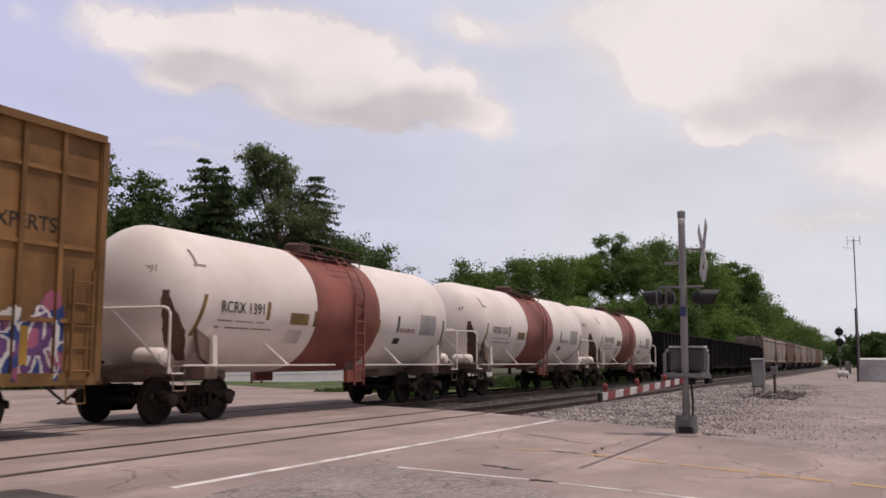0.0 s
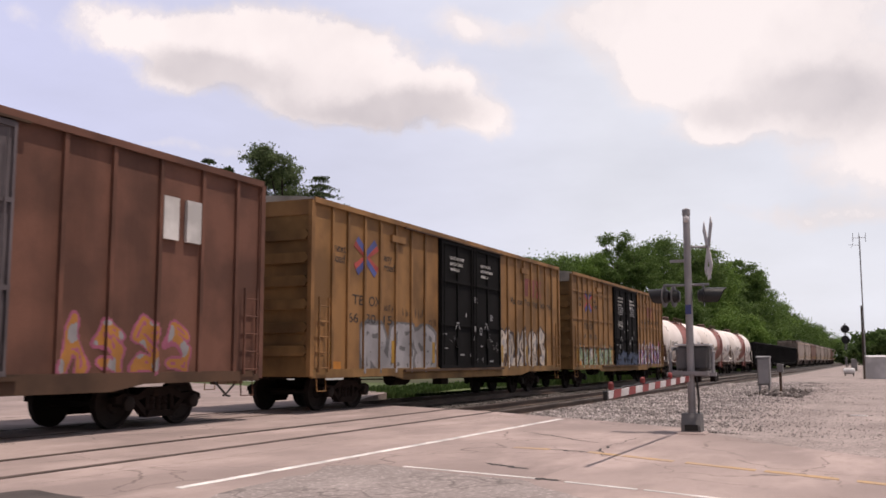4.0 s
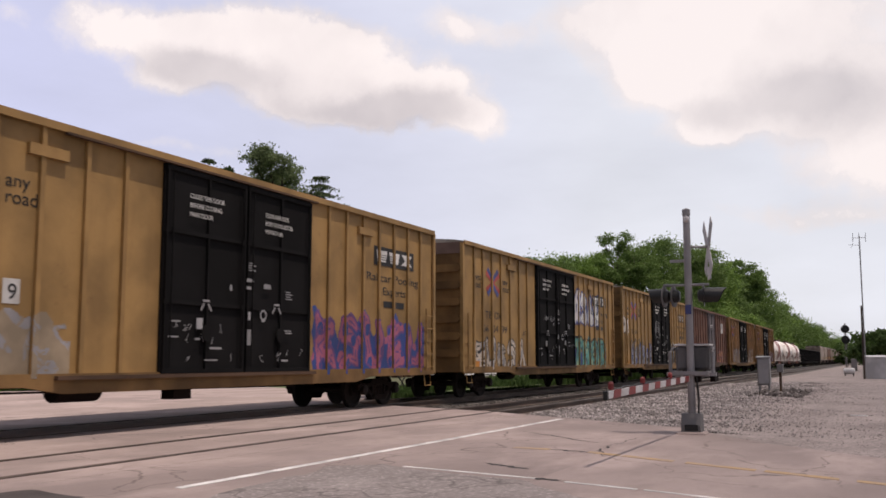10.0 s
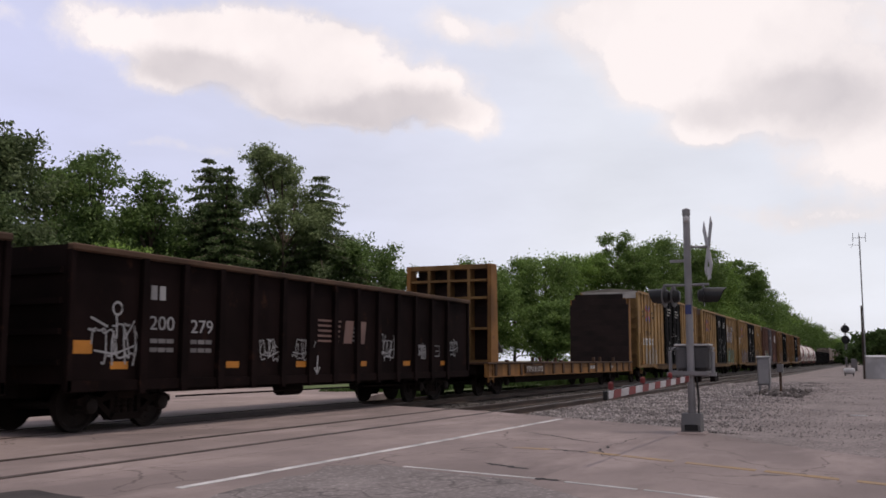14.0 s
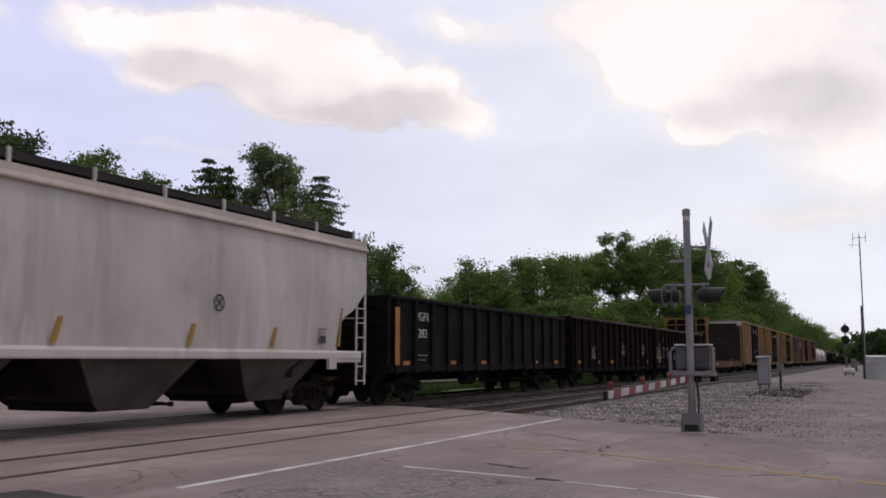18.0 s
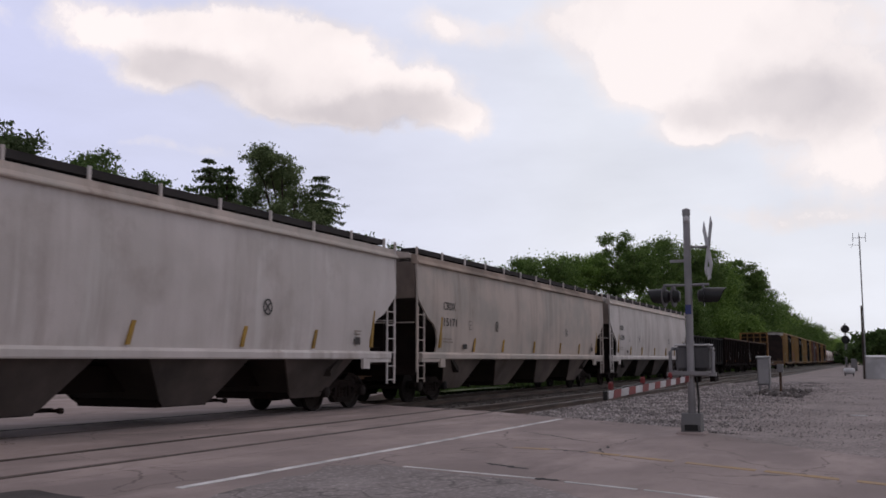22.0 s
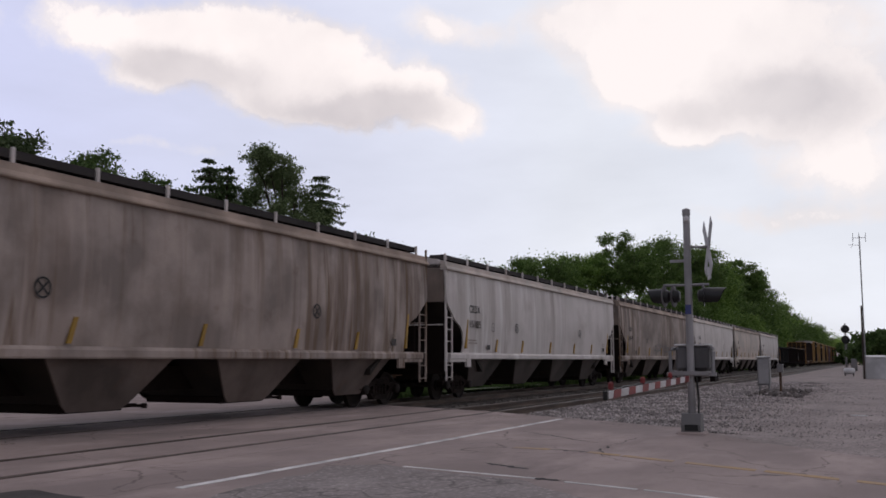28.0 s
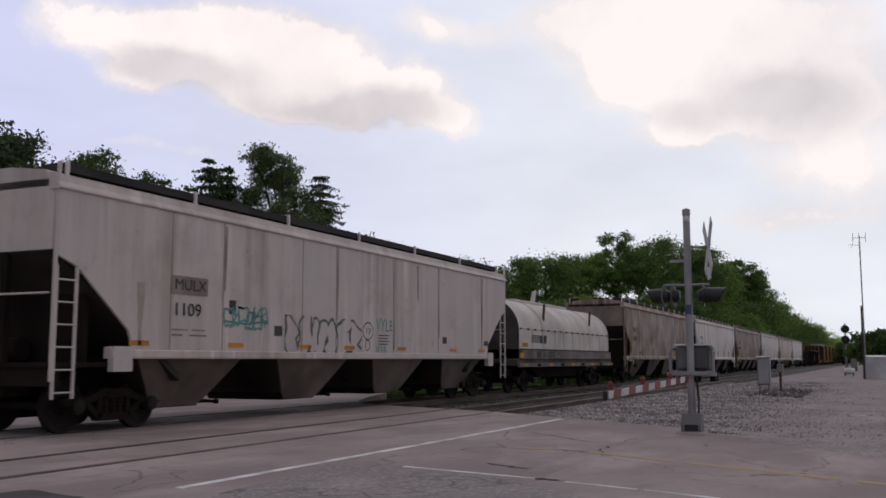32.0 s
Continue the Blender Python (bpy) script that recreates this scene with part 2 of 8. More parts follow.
def paved(name, colour, stain, crack, pebble, rough=0.92):
    """Worn paving or gravel: broad stains, blotches, speckled stones and fine wandering cracks."""
    m = material(name, colour, rough, vary=0.45, scale=1.3, fine=55, bump=0.35, dark=stain)
    n, l = m.node_tree.nodes, m.node_tree.links
    b = n["Principled BSDF"]
    col = b.inputs["Base Color"].links[0].from_socket
    co = n.new("ShaderNodeTexCoord")

    def layer(fac, colour2):
        nonlocal col
        x = n.new("ShaderNodeMix")
        x.data_type = "RGBA"
        l.new(fac, x.inputs[0])
        l.new(col, x.inputs[6])
        x.inputs[7].default_value = (*colour2, 1)
        col = x.outputs[2]

    def ranged(src, a, c, top):
        r = n.new("ShaderNodeMapRange")
        r.inputs[1].default_value, r.inputs[2].default_value, r.inputs[4].default_value = a, c, top
        l.new(src, r.inputs[0])
        return r.outputs[0]

    for sc, a, c, top, tone in ((0.22, 0.46, 0.64, 0.65, 0.70), (0.9, 0.50, 0.66, 0.6, 0.66), (0.5, 0.50, 0.66, 0.7, 1.22), (2.2, 0.54, 0.70, 0.5, 0.70), (5.0, 0.55, 0.72, 0.5, 0.66)):
        nz = n.new("ShaderNodeTexNoise")
        nz.inputs["Scale"].default_value, nz.inputs["Detail"].default_value, nz.inputs["Roughness"].default_value = sc, 7.0, 0.62
        mp = n.new("ShaderNodeMapping")
        mp.inputs["Location"].default_value = (sc * 17, sc * 5, 0)
        mp.inputs["Scale"].default_value = (0.7, 1.3, 1.0)
        l.new(co.outputs["Object"], mp.inputs[0])
        l.new(mp.outputs[0], nz.inputs["Vector"])
        layer(ranged(nz.outputs[0], a, c, top), tuple(q * tone for q in colour))
    if pebble:
        vo = n.new("ShaderNodeTexVoronoi")
        vo.inputs["Scale"].default_value = pebble
        l.new(co.outputs["Object"], vo.inputs["Vector"])
        sp = n.new("ShaderNodeSeparateColor")
        l.new(vo.outputs["Color"], sp.inputs[0])
        layer(ranged(sp.outputs[0], 0.55, 0.95, 0.6), tuple(q * 0.55 for q in colour))
        layer(ranged(sp.outputs[1], 0.75, 0.98, 0.6), tuple(min(0.8, q * 1.5) for q in colour))
    if crack:
        wv = n.new("ShaderNodeTexNoise")
        wv.inputs["Scale"].default_value, wv.inputs["Detail"].default_value = 1.6, 6.0
        l.new(co.outputs["Object"], wv.inputs["Vector"])
        mx = n.new("ShaderNodeMix")
        mx.data_type = "RGBA"
        mx.blend_type = "LINEAR_LIGHT"
        mx.inputs[0].default_value = 0.35
        l.new(co.outputs["Object"], mx.inputs[6])
        l.new(wv.outputs["Color"], mx.inputs[7])
        vo = n.new("ShaderNodeTexVoronoi")
        vo.feature = "DISTANCE_TO_EDGE"
        vo.inputs["Scale"].default_value = crack
        l.new(mx.outputs[2], vo.inputs["Vector"])
        gate = n.new("ShaderNodeTexNoise")
        gate.inputs["Scale"].default_value = 0.45
        l.new(co.outputs["Object"], gate.inputs["Vector"])
        mu = n.new("ShaderNodeMath")
        mu.operation = "MULTIPLY"
        l.new(ranged(vo.outputs["Distance"], 0.022 * crack, 0.004 * crack, 1.0), mu.inputs[0])
        l.new(ranged(gate.outputs[0], 0.42, 0.56, 0.85), mu.inputs[1])
        layer(mu.outputs[0], tuple(q * 0.35 for q in colour))
    l.new(col, b.inputs["Base Color"])
    return m


ROAD = paved("road_concrete", (0.376, 0.298, 0.277), (0.245, 0.193, 0.182), 0.42, 0)
PATCH = paved("broken_asphalt", (0.325, 0.280, 0.268), (0.20, 0.172, 0.166), 2.2, 30)
TAR = material("dark_tar", (0.10, 0.085, 0.082), 0.95, vary=0.5, fine=20, bump=0.6)
GRAVEL = paved("gravel_lot", (0.318, 0.265, 0.250), (0.205, 0.170, 0.160), 0, 22)
STONE = material("ballast_stone", (0.42, 0.375, 0.362), 0.9, vary=0.3, island=True, bump=0.3)
RUBBLE = material("broken_asphalt_lump", (0.17, 0.148, 0.14), 0.95, vary=0.4, fine=30, bump=0.5)
EARTH = material("dark_ballast", (0.13, 0.115, 0.105), 0.95, vary=0.5, fine=25, bump=0.6)
RAILM = material("rail_steel", (0.13, 0.085, 0.065), 0.55, metal=0.4, vary=0.4, rust=0.5)
RAILT = material("rail_head", (0.13, 0.095, 0.08), 0.5, metal=0.4, vary=0.3)
TIE = material("timber_tie", (0.075, 0.06, 0.05), 0.9, vary=0.5, fine=20)
LINEW = material("road_paint_white", (0.78, 0.76, 0.74), 0.8, vary=0.25, scale=8)
LINEY = material("road_paint_yellow", (0.46, 0.305, 0.16), 0.85, vary=0.6, scale=10, fine=18, dark=(0.37, 0.285, 0.235))
CRACK = material("crack_tar", (0.05, 0.047, 0.047), 0.9, vary=0.4)
GRASS = material("grass", (0.10, 0.14, 0.045), 0.9, vary=0.4, scale=2, fine=30, bump=0.8)
LAND = material("land", (0.085, 0.09, 0.045), 0.95, vary=0.4, scale=0.2, fine=3)
SIDING = material("house_siding", (0.80, 0.79, 0.79), 0.7, vary=0.1, dark=(0.74, 0.73, 0.735))
SHINGLE = material("roof_shingle", (0.145, 0.132, 0.129), 0.9, vary=0.08, scale=6, fine=25)
SHINGLD = material("garage_shingle", (0.14, 0.135, 0.14), 0.9, vary=0.2, scale=2, fine=25)
GLASSD = material("window_dark", (0.07, 0.07, 0.075), 0.15, vary=0.1, bump=0.0)
TRIM = material("white_trim", (0.80, 0.79, 0.80), 0.6, vary=0.1, dark=(0.74, 0.73, 0.73))
BARK = material("bark", (0.085, 0.065, 0.05), 0.9, vary=0.4, fine=12, bump=0.6)
LEAF_A = leaf_material("leaves_mid", (0.036, 0.072, 0.020), (0.118, 0.188, 0.056))
LEAF_W = leaf_material("leaves_wood", (0.050, 0.100, 0.026), (0.185, 0.285, 0.078))
LEAF_B = leaf_material("leaves_bright", (0.095, 0.180, 0.038), (0.230, 0.350, 0.085))
LEAF_C = leaf_material("leaves_dark", (0.034, 0.064, 0.026), (0.105, 0.158, 0.058))
LEAF_E = leaf_material("leaves_pale", (0.085, 0.125, 0.055), (0.20, 0.26, 0.12))
LEAF_D = leaf_material("leaves_grey", (0.040, 0.066, 0.030), (0.125, 0.170, 0.075))
STRIPE = material("gate_red", (0.25, 0.032, 0.032), 0.55, vary=0.2)


# ---- mesh tools ----
class Mesh:
    """Collects simple solids and becomes one mesh."""

    def __init__(self):
        self.v, self.f, self.m = [], [], []

    def add(self, verts, faces, k=0):
        n = len(self.v)
        self.v += [tuple(p) for p in verts]
        self.f += [tuple(i + n for i in f) for f in faces]
        self.m += [k] * len(faces)
        return self

    def box(self, x0, x1, y0, y1, z0, z1, k=0):
        return self.add([(x, y, z) for x in (x0, x1) for y in (y0, y1) for z in (z0, z1)],
                        [(0, 1, 3, 2), (4, 6, 7, 5), (0, 4, 5, 1), (2, 3, 7, 6), (0, 2, 6, 4), (1, 5, 7, 3)], k)

    def worn(self, x0, x1, y0, y1, z0, z1, b=0.02, k=0):
        """Box with chamfered edges."""
        xs, ys, zs = (x0, x1), (y0, y1), (z0, z1)
        s = (1, -1)
        vs = []
        for i in (0, 1):
            for j in (0, 1):
                for l in (0, 1):
                    vs += [(xs[i], ys[j] + s[j] * b, zs[l] + s[l] * b), (xs[i] + s[i] * b, ys[j], zs[l] + s[l] * b), (xs[i] + s[i] * b, ys[j] + s[j] * b, zs[l])]
        c = lambda i, j, l, a: (i * 4 + j * 2 + l) * 3 + a
        fs = []
        for i in (0, 1):
            fs.append((c(i, 0, 0, 0), c(i, 0, 1, 0), c(i, 1, 1, 0), c(i, 1, 0, 0)))
            fs.append((c(0, i, 0, 1), c(0, i, 1, 1), c(1, i, 1, 1), c(1, i, 0, 1)))
            fs.append((c(0, 0, i, 2), c(0, 1, i, 2), c(1, 1, i, 2), c(1, 0, i, 2)))
            for j in (0, 1):
                fs.append((c(i, j, 0, 0), c(i, j, 1, 0), c(i, j, 1, 1), c(i, j, 0, 1)))
                fs.append((c(i, 0, j, 0), c(i, 1, j, 0), c(i, 1, j, 2), c(i, 0, j, 2)))
                fs.append((c(0, i, j, 1), c(1, i, j, 1), c(1, i, j, 2), c(0, i, j, 2)))
                for l in (0, 1):
                    fs.append((c(i, j, l, 0), c(i, j, l, 1), c(i, j, l, 2)))
        return self.add(vs, fs, k)

    def prism(self, poly, a, b, axis="y", k=0):
        """Extrudes a polygon: axis y takes (x, z), axis x takes (y, z), axis z takes (x, y)."""
        def at(p, w):
            return {"y": (p[0], w, p[1]), "x": (w, p[0], p[1]), "z": (p[0], p[1], w)}[axis]
        n = len(poly)
        vs = [at(p, a) for p in poly] + [at(p, b) for p in poly]
        fs = [tuple(range(n)), tuple(range(2 * n - 1, n - 1, -1))] + [(i, (i + 1) % n, n + (i + 1) % n, n + i) for i in range(n)]
        return self.add(vs, fs, k)

    def tube(self, pts, r, n=8, k=0, r2=None):
        """Round bar along points."""
        pts = [Vector(p) for p in pts]
        vs, fs = [], []
        for i, p in enumerate(pts):
            d = (pts[min(i + 1, len(pts) - 1)] - pts[max(i - 1, 0)]).normalized()
            u = d.cross(Vector((0.03, 0.02, 1)) if abs(d.z) < 0.9 else Vector((1, 0.02, 0))).normalized()
            w = d.cross(u)
            rr = r if r2 is None else r + (r2 - r) * i / (len(pts) - 1)
            vs += [p + (u * math.cos(2 * math.pi * j / n) + w * math.sin(2 * math.pi * j / n)) * rr for j in range(n)]
        for i in range(len(pts) - 1):
            for j in range(n):
                a, b = i * n + j, i * n + (j + 1) % n
                fs.append((a, b, b + n, a + n))
        e = (len(pts) - 1) * n
        fs += [tuple(range(n - 1, -1, -1)), tuple(range(e, e + n))]
        return self.add(vs, fs, k)

    def lathe(self, profile, axis, c, n=24, k=0):
        """Turns (along, radius) points round an axis through c."""
        vs, fs = [], []
        for a, r in profile:
            for j in range(n):
                s, t = r * math.cos(2 * math.pi * j / n), r * math.sin(2 * math.pi * j / n)
                vs.append({"x": (c[0] + a, c[1] + s, c[2] + t), "y": (c[0] + s, c[1] + a, c[2] + t), "z": (c[0] + s, c[1] + t, c[2] + a)}[axis])
        for i in range(len(profile) - 1):
            for j in range(n):
                a, b = i * n + j, i * n + (j + 1) % n
                fs.append((a, b, b + n, a + n))
        e = (len(profile) - 1) * n
        fs += [tuple(range(n - 1, -1, -1)), tuple(range(e, e + n))]
        return self.add(vs, fs, k)

    def grid(self, rows, k=0, thick=None):
        """Surface through rows of points; thick: a vector to its other face."""
        a, b = len(rows), len(rows[0])
        vs = [p for r in rows for p in r]
        fs = [(i * b + j, i * b + j + 1, (i + 1) * b + j + 1, (i + 1) * b + j) for i in range(a - 1) for j in range(b - 1)]
        if thick:
            n = len(vs)
            vs = vs + [(p[0] + thick[0], p[1] + thick[1], p[2] + thick[2]) for p in vs]
            fs = fs + [tuple(i + n for i in reversed(f)) for f in fs]
            rim = [(0, j) for j in range(b)] + [(i, b - 1) for i in range(1, a)] + [(a - 1, j) for j in range(b - 2, -1, -1)] + [(i, 0) for i in range(a - 2, 0, -1)]
            ids = [i * b + j for i, j in rim]
            fs = fs + [(ids[q], ids[(q + 1) % len(ids)], ids[(q + 1) % len(ids)] + n, ids[q] + n) for q in range(len(ids))]
        return self.add(vs, fs, k)

    def data(self, name, mats, smooth=False):
        me = bpy.data.meshes.new(name)
        me.from_pydata(self.v, [], self.f)
        for m in mats if isinstance(mats, (list, tuple)) else [mats]:
            me.materials.append(m)
        if isinstance(mats, (list, tuple)):
            me.polygons.foreach_set("material_index", self.m)
        bm = bmesh.new()
        bm.from_mesh(me)
        if len(bm.faces) < 20000:
            bmesh.ops.recalc_face_normals(bm, faces=bm.faces)
        bm.to_mesh(me)
        bm.free()
        if smooth:
            me.polygons.foreach_set("use_smooth", [True] * len(me.polygons))
            me.set_sharp_from_angle(angle=radians(35))
        return me


def part(name, mesh, mats, parent, label="", smooth=False):
    """One mesh object under a thing or a part."""
    me = mesh if isinstance(mesh, bpy.types.Mesh) else mesh.data(name, mats, smooth)
    ob = new(name, me)
    ob.parent = parent
    return tagged(ob, label) if label else ob


def thing(name, mesh, mats, label, category, group="", kind="", smooth=False, at=None):
    """A top-level thing: an Empty when mesh is None, otherwise one mesh."""
    ob = new(name, mesh.data(name, mats, smooth) if mesh else None)
    if at:
        ob.matrix_basis = at if isinstance(at, Matrix) else Matrix.Translation(at)
    return tagged(ob, label, category, group, kind)


def letters(text, size, mat, parent, x, y, z, width=None, face="near", name="lettering", label=""):
    """Raised letters of the built-in font on a car's near side (or its rear end)."""
    cu = bpy.data.curves.new("text", "FONT")
    cu.body, cu.size, cu.extrude, cu.align_x, cu.space_line = text, size, 0.002, "LEFT", 1.35 if size < 0.2 else 0.85
    tmp = bpy.data.objects.new("text", cu)
    me = bpy.data.meshes.new_from_object(tmp)
    bpy.data.objects.remove(tmp)
    bpy.data.curves.remove(cu)
    me.materials.clear()
    me.materials.append(mat)
    xs = [v.co.x for v in me.vertices] or [0, 1]
    k = width / (max(xs) - min(xs)) if width else 1.0
    turn = Matrix.Rotation(radians(90), 4, "X") if face == "near" else Matrix.Rotation(radians(-90), 4, "Z") @ Matrix.Rotation(radians(90), 4, "X")
    me.transform(Matrix.Translation((x, y, z)) @ turn @ Matrix.Diagonal((k, 1, 1, 1)))
    return part(name, me, None, parent, label)


def bars(parent, rows, mat, y, name="lettering"):
    """Unreadable writing as plain bars: (x, z, width, height) each."""
    for x, z, w, h in rows:
        part(name, Mesh().box(x, x + w, y - 0.004, y, z, z + h), mat, parent)


def sketch(parent, lines, y, width, mat, label, name="graffiti"):
    """Thin sprayed lines on a flat door or sheet: each line a ribbon through its points."""
    m = Mesh()
    for k, pts in enumerate(lines):
        up, low = [], []
        for i, (x, z) in enumerate(pts):
            (ax, az), (bx, bz) = pts[max(0, i - 1)], pts[min(len(pts) - 1, i + 1)]
            d = math.hypot(bx - ax, bz - az) + 1e-9
            nx, nz = -(bz - az) / d * width / 2, (bx - ax) / d * width / 2
            up.append((x + nx, y - 0.0006 * (k % 4), z + nz))
            low.append((x - nx, y - 0.0006 * (k % 4), z - nz))
        m.grid([up, low])
    return part(name, m, mat, parent, label)


def tag(parent, x0, x1, z0, z1, y, width, mat, label, seed, loops=7):
    """Hasty looping tag of plain strokes that cannot be read."""
    rs = random.Random(seed)
    lines = []
    for k in range(loops):
        cx, cz = x0 + (x1 - x0) * (k + 0.5) / loops, (z0 + z1) / 2 + rs.uniform(-0.08, 0.08)
        rx, rz, tilt, turn = (x1 - x0) / loops * rs.uniform(0.35, 0.75), (z1 - z0) * rs.uniform(0.22, 0.5), rs.uniform(-0.5, 0.5), rs.uniform(0.55, 1.25)
        a0 = rs.uniform(0, 6.28)
        pts = []
        for q in range(15):
            a = a0 + turn * 6.28 * q / 14
            u, w = rx * math.cos(a) * (1 + 0.2 * q / 14), rz * math.sin(a)
            pts.append((cx + u + tilt * w, cz + w + 0.1 * (z1 - z0) * math.sin(3 * a)))
        lines.append(pts)
        if rs.random() < 0.7:
            b = cx + rs.uniform(-rx, rx)
            lines.append([(b, z0 + rs.uniform(0, 0.2) * (z1 - z0)), (b + rs.uniform(-0.1, 0.2), cz), (b + rs.uniform(0, 0.25), z1 - rs.uniform(0, 0.25) * (z1 - z0))])
    lines.append([(x0, z0 + 0.35 * (z1 - z0)), ((x0 + x1) / 2, z0 + 0.28 * (z1 - z0)), (x1, z0 + 0.45 * (z1 - z0))])
    return sketch(parent, lines, y, width, mat, label)


def stroke(px, pz, pts):
    """Distance of points from a line of strokes."""
    d = np.full(px.shape, 9.0)
    for (ax, az), (bx, bz) in zip(pts[:-1], pts[1:]):
        vx, vz = bx - ax, bz - az
        t = np.clip(((px - ax) * vx + (pz - az) * vz) / (vx * vx + vz * vz + 1e-9), 0, 1)
        d = np.minimum(d, np.hypot(px - ax - t * vx, pz - az - t * vz))
    return d


SHAPES = [
    [(0.85, 0.85), (0.3, 0.95), (0.15, 0.7), (0.8, 0.45), (0.75, 0.12), (0.1, 0.1)],
    [(0.15, 0.05), (0.2, 0.95), (0.5, 0.5), (0.8, 0.95), (0.85, 0.05)],
    [(0.1, 0.95), (0.15, 0.15), (0.6, 0.05), (0.85, 0.3), (0.85, 0.95)],
    [(0.2, 0.05), (0.5, 0.95), (0.85, 0.05), (0.7, 0.4), (0.3, 0.4)],
    [(0.9, 0.9), (0.2, 0.85), (0.15, 0.1), (0.9, 0.12), (0.2, 0.5), (0.7, 0.5)],
    [(0.2, 0.05), (0.2, 0.95), (0.8, 0.7), (0.25, 0.45), (0.9, 0.05)],
    [(0.15, 0.1), (0.8, 0.3), (0.5, 0.9), (0.15, 0.6), (0.6, 0.1)],
]


GLYPHS = {
    "T": [[(0.05, 0.92), (0.95, 0.92)], [(0.5, 0.92), (0.45, 0.05)]],
    "H": [[(0.12, 0.05), (0.15, 0.95)], [(0.85, 0.05), (0.82, 0.95)], [(0.12, 0.48), (0.85, 0.55)]],
    "O": [[(0.5, 0.95), (0.12, 0.75), (0.1, 0.25), (0.5, 0.05), (0.9, 0.25), (0.88, 0.75), (0.5, 0.95)]],
    "R": [[(0.12, 0.05), (0.15, 0.92), (0.75, 0.92), (0.85, 0.7), (0.7, 0.5), (0.2, 0.48)], [(0.45, 0.48), (0.95, 0.05)]],
    "S": [[(0.9, 0.85), (0.5, 0.97), (0.12, 0.8), (0.3, 0.55), (0.8, 0.42), (0.88, 0.18), (0.5, 0.04), (0.08, 0.16)]],
    "N": [[(0.12, 0.05), (0.15, 0.95), (0.82, 0.08), (0.88, 0.95)]],
    "A": [[(0.08, 0.05), (0.42, 0.95), (0.6, 0.95), (0.92, 0.05)], [(0.25, 0.38), (0.78, 0.38)]],
    "E": [[(0.9, 0.92), (0.15, 0.9), (0.12, 0.08), (0.92, 0.06)], [(0.15, 0.5), (0.75, 0.5)]],
}


def graffiti(parent, x0, x1, z0, z1, cols, seed, count=5, cell=0.028, ribs=(), y=-1.545, yrib=-1.605, fat=0.11, cloud=True, hollow=False, label="sprayed graffiti of swollen abstract shapes", word=""):
    """Sprayed shapes on the sheet and over its ribs, as a fine sheet of coloured cells."""
    rs = random.Random(seed)
    nx, nz = int((x1 - x0) / cell), int((z1 - z0) / cell)
    gx, gz = np.meshgrid(x0 + (np.arange(nx) + 0.5) * cell, z0 + (np.arange(nz) + 0.5) * cell, indexing="ij")
    kind = np.full(gx.shape, -1)
    wob = 0.05 * np.sin(gx * 7 + seed) + 0.04 * np.sin(gz * 9 + gx * 4 + seed * 2)
    w = (x1 - x0) / count
    fill, edge = np.full(gx.shape, 9.0), np.full(gx.shape, 9.0)
    for i in range(count):
        shp = rs.choice(SHAPES)
        lean, sz = rs.uniform(-0.15, 0.15), rs.uniform(0.8, 1.0)
        for line in GLYPHS[word[i]] if word else [shp]:
            pts = [(x0 + w * (i + 0.10 + 0.80 * a) + lean * (c - 0.5) * w, z0 + (z1 - z0) * (0.10 + 0.76 * c * sz)) for a, c in line]
            fill = np.minimum(fill, stroke(gx + wob * (0.4 if word else 1.0), gz + wob * (0.4 if word else 1.0), pts))
    if not word and not hollow and cloud:
        for i in range(count * 3):
            a, c = rs.uniform(x0, x1), rs.uniform(z0 + 0.15, z1 - 0.2)
            e = rs.uniform(0.25, 0.6)
            pts = [(a, c), (a + e * rs.uniform(-0.6, 0.6), c + e * rs.uniform(0.2, 0.7)), (a + e * rs.uniform(0.2, 0.9), c + e * rs.uniform(0.3, 1.0))]
            edge = np.minimum(edge, stroke(gx, gz, pts))
    if cloud:
        base = (z1 - z0) * (0.72 + 0.16 * np.sin(gx * 3.1 + seed) + 0.1 * np.sin(gx * 7.7 + seed * 3))
        kind[(gz - z0 < base) & (gx - x0 > 0.1 * np.abs(np.sin(gz * 5)))] = 0
        lump = np.sin(gx * 4.1 + 1.3 * np.sin(gz * 3.0 + seed)) * np.sin(gz * 6.3 + 0.8 * np.sin(gx * 5.0) + seed)
        kind[(kind == 0) & (lump > 0.40)] = 3
        kind[(kind == 0) & (lump < -0.55)] = 2
    kind[fill < fat * 1.75] = 1
    kind[fill < fat * 1.18] = 2
    shade = np.sin(gx * 5.3 + gz * 8.1 + seed) + np.sin(gx * 11.0 - gz * 6.0)
    kind[(fill < fat * 1.18) & (shade > 0.9)] = 3
    kind[(fill < fat * 0.28) & (shade < -0.3)] = 1
    kind[(edge < 0.022) & (kind >= 0)] = 1
    if hollow:
        kind[fill < fat * 1.1] = -1
    vs, fs, ms = [], [], []
    hc = cell / 2
    for i, j in zip(*np.nonzero(kind >= 0)):
        cx, cz = gx[i, j], gz[i, j]
        yy = yrib if any(abs(cx - r) < 0.05 for r in ribs) else y
        n = len(vs)
        vs += [(cx - hc, yy, cz - hc), (cx + hc, yy, cz - hc), (cx + hc, yy, cz + hc), (cx - hc, yy, cz + hc)]
        fs.append((n, n + 1, n + 2, n + 3))
        ms.append(int(kind[i, j]))
    me = bpy.data.meshes.new("graffiti")
    me.from_pydata(vs, [], fs)
    for c in cols:
        me.materials.append(c)
    me.polygons.foreach_set("material_index", ms)
    return part("graffiti", me, None, parent, label)


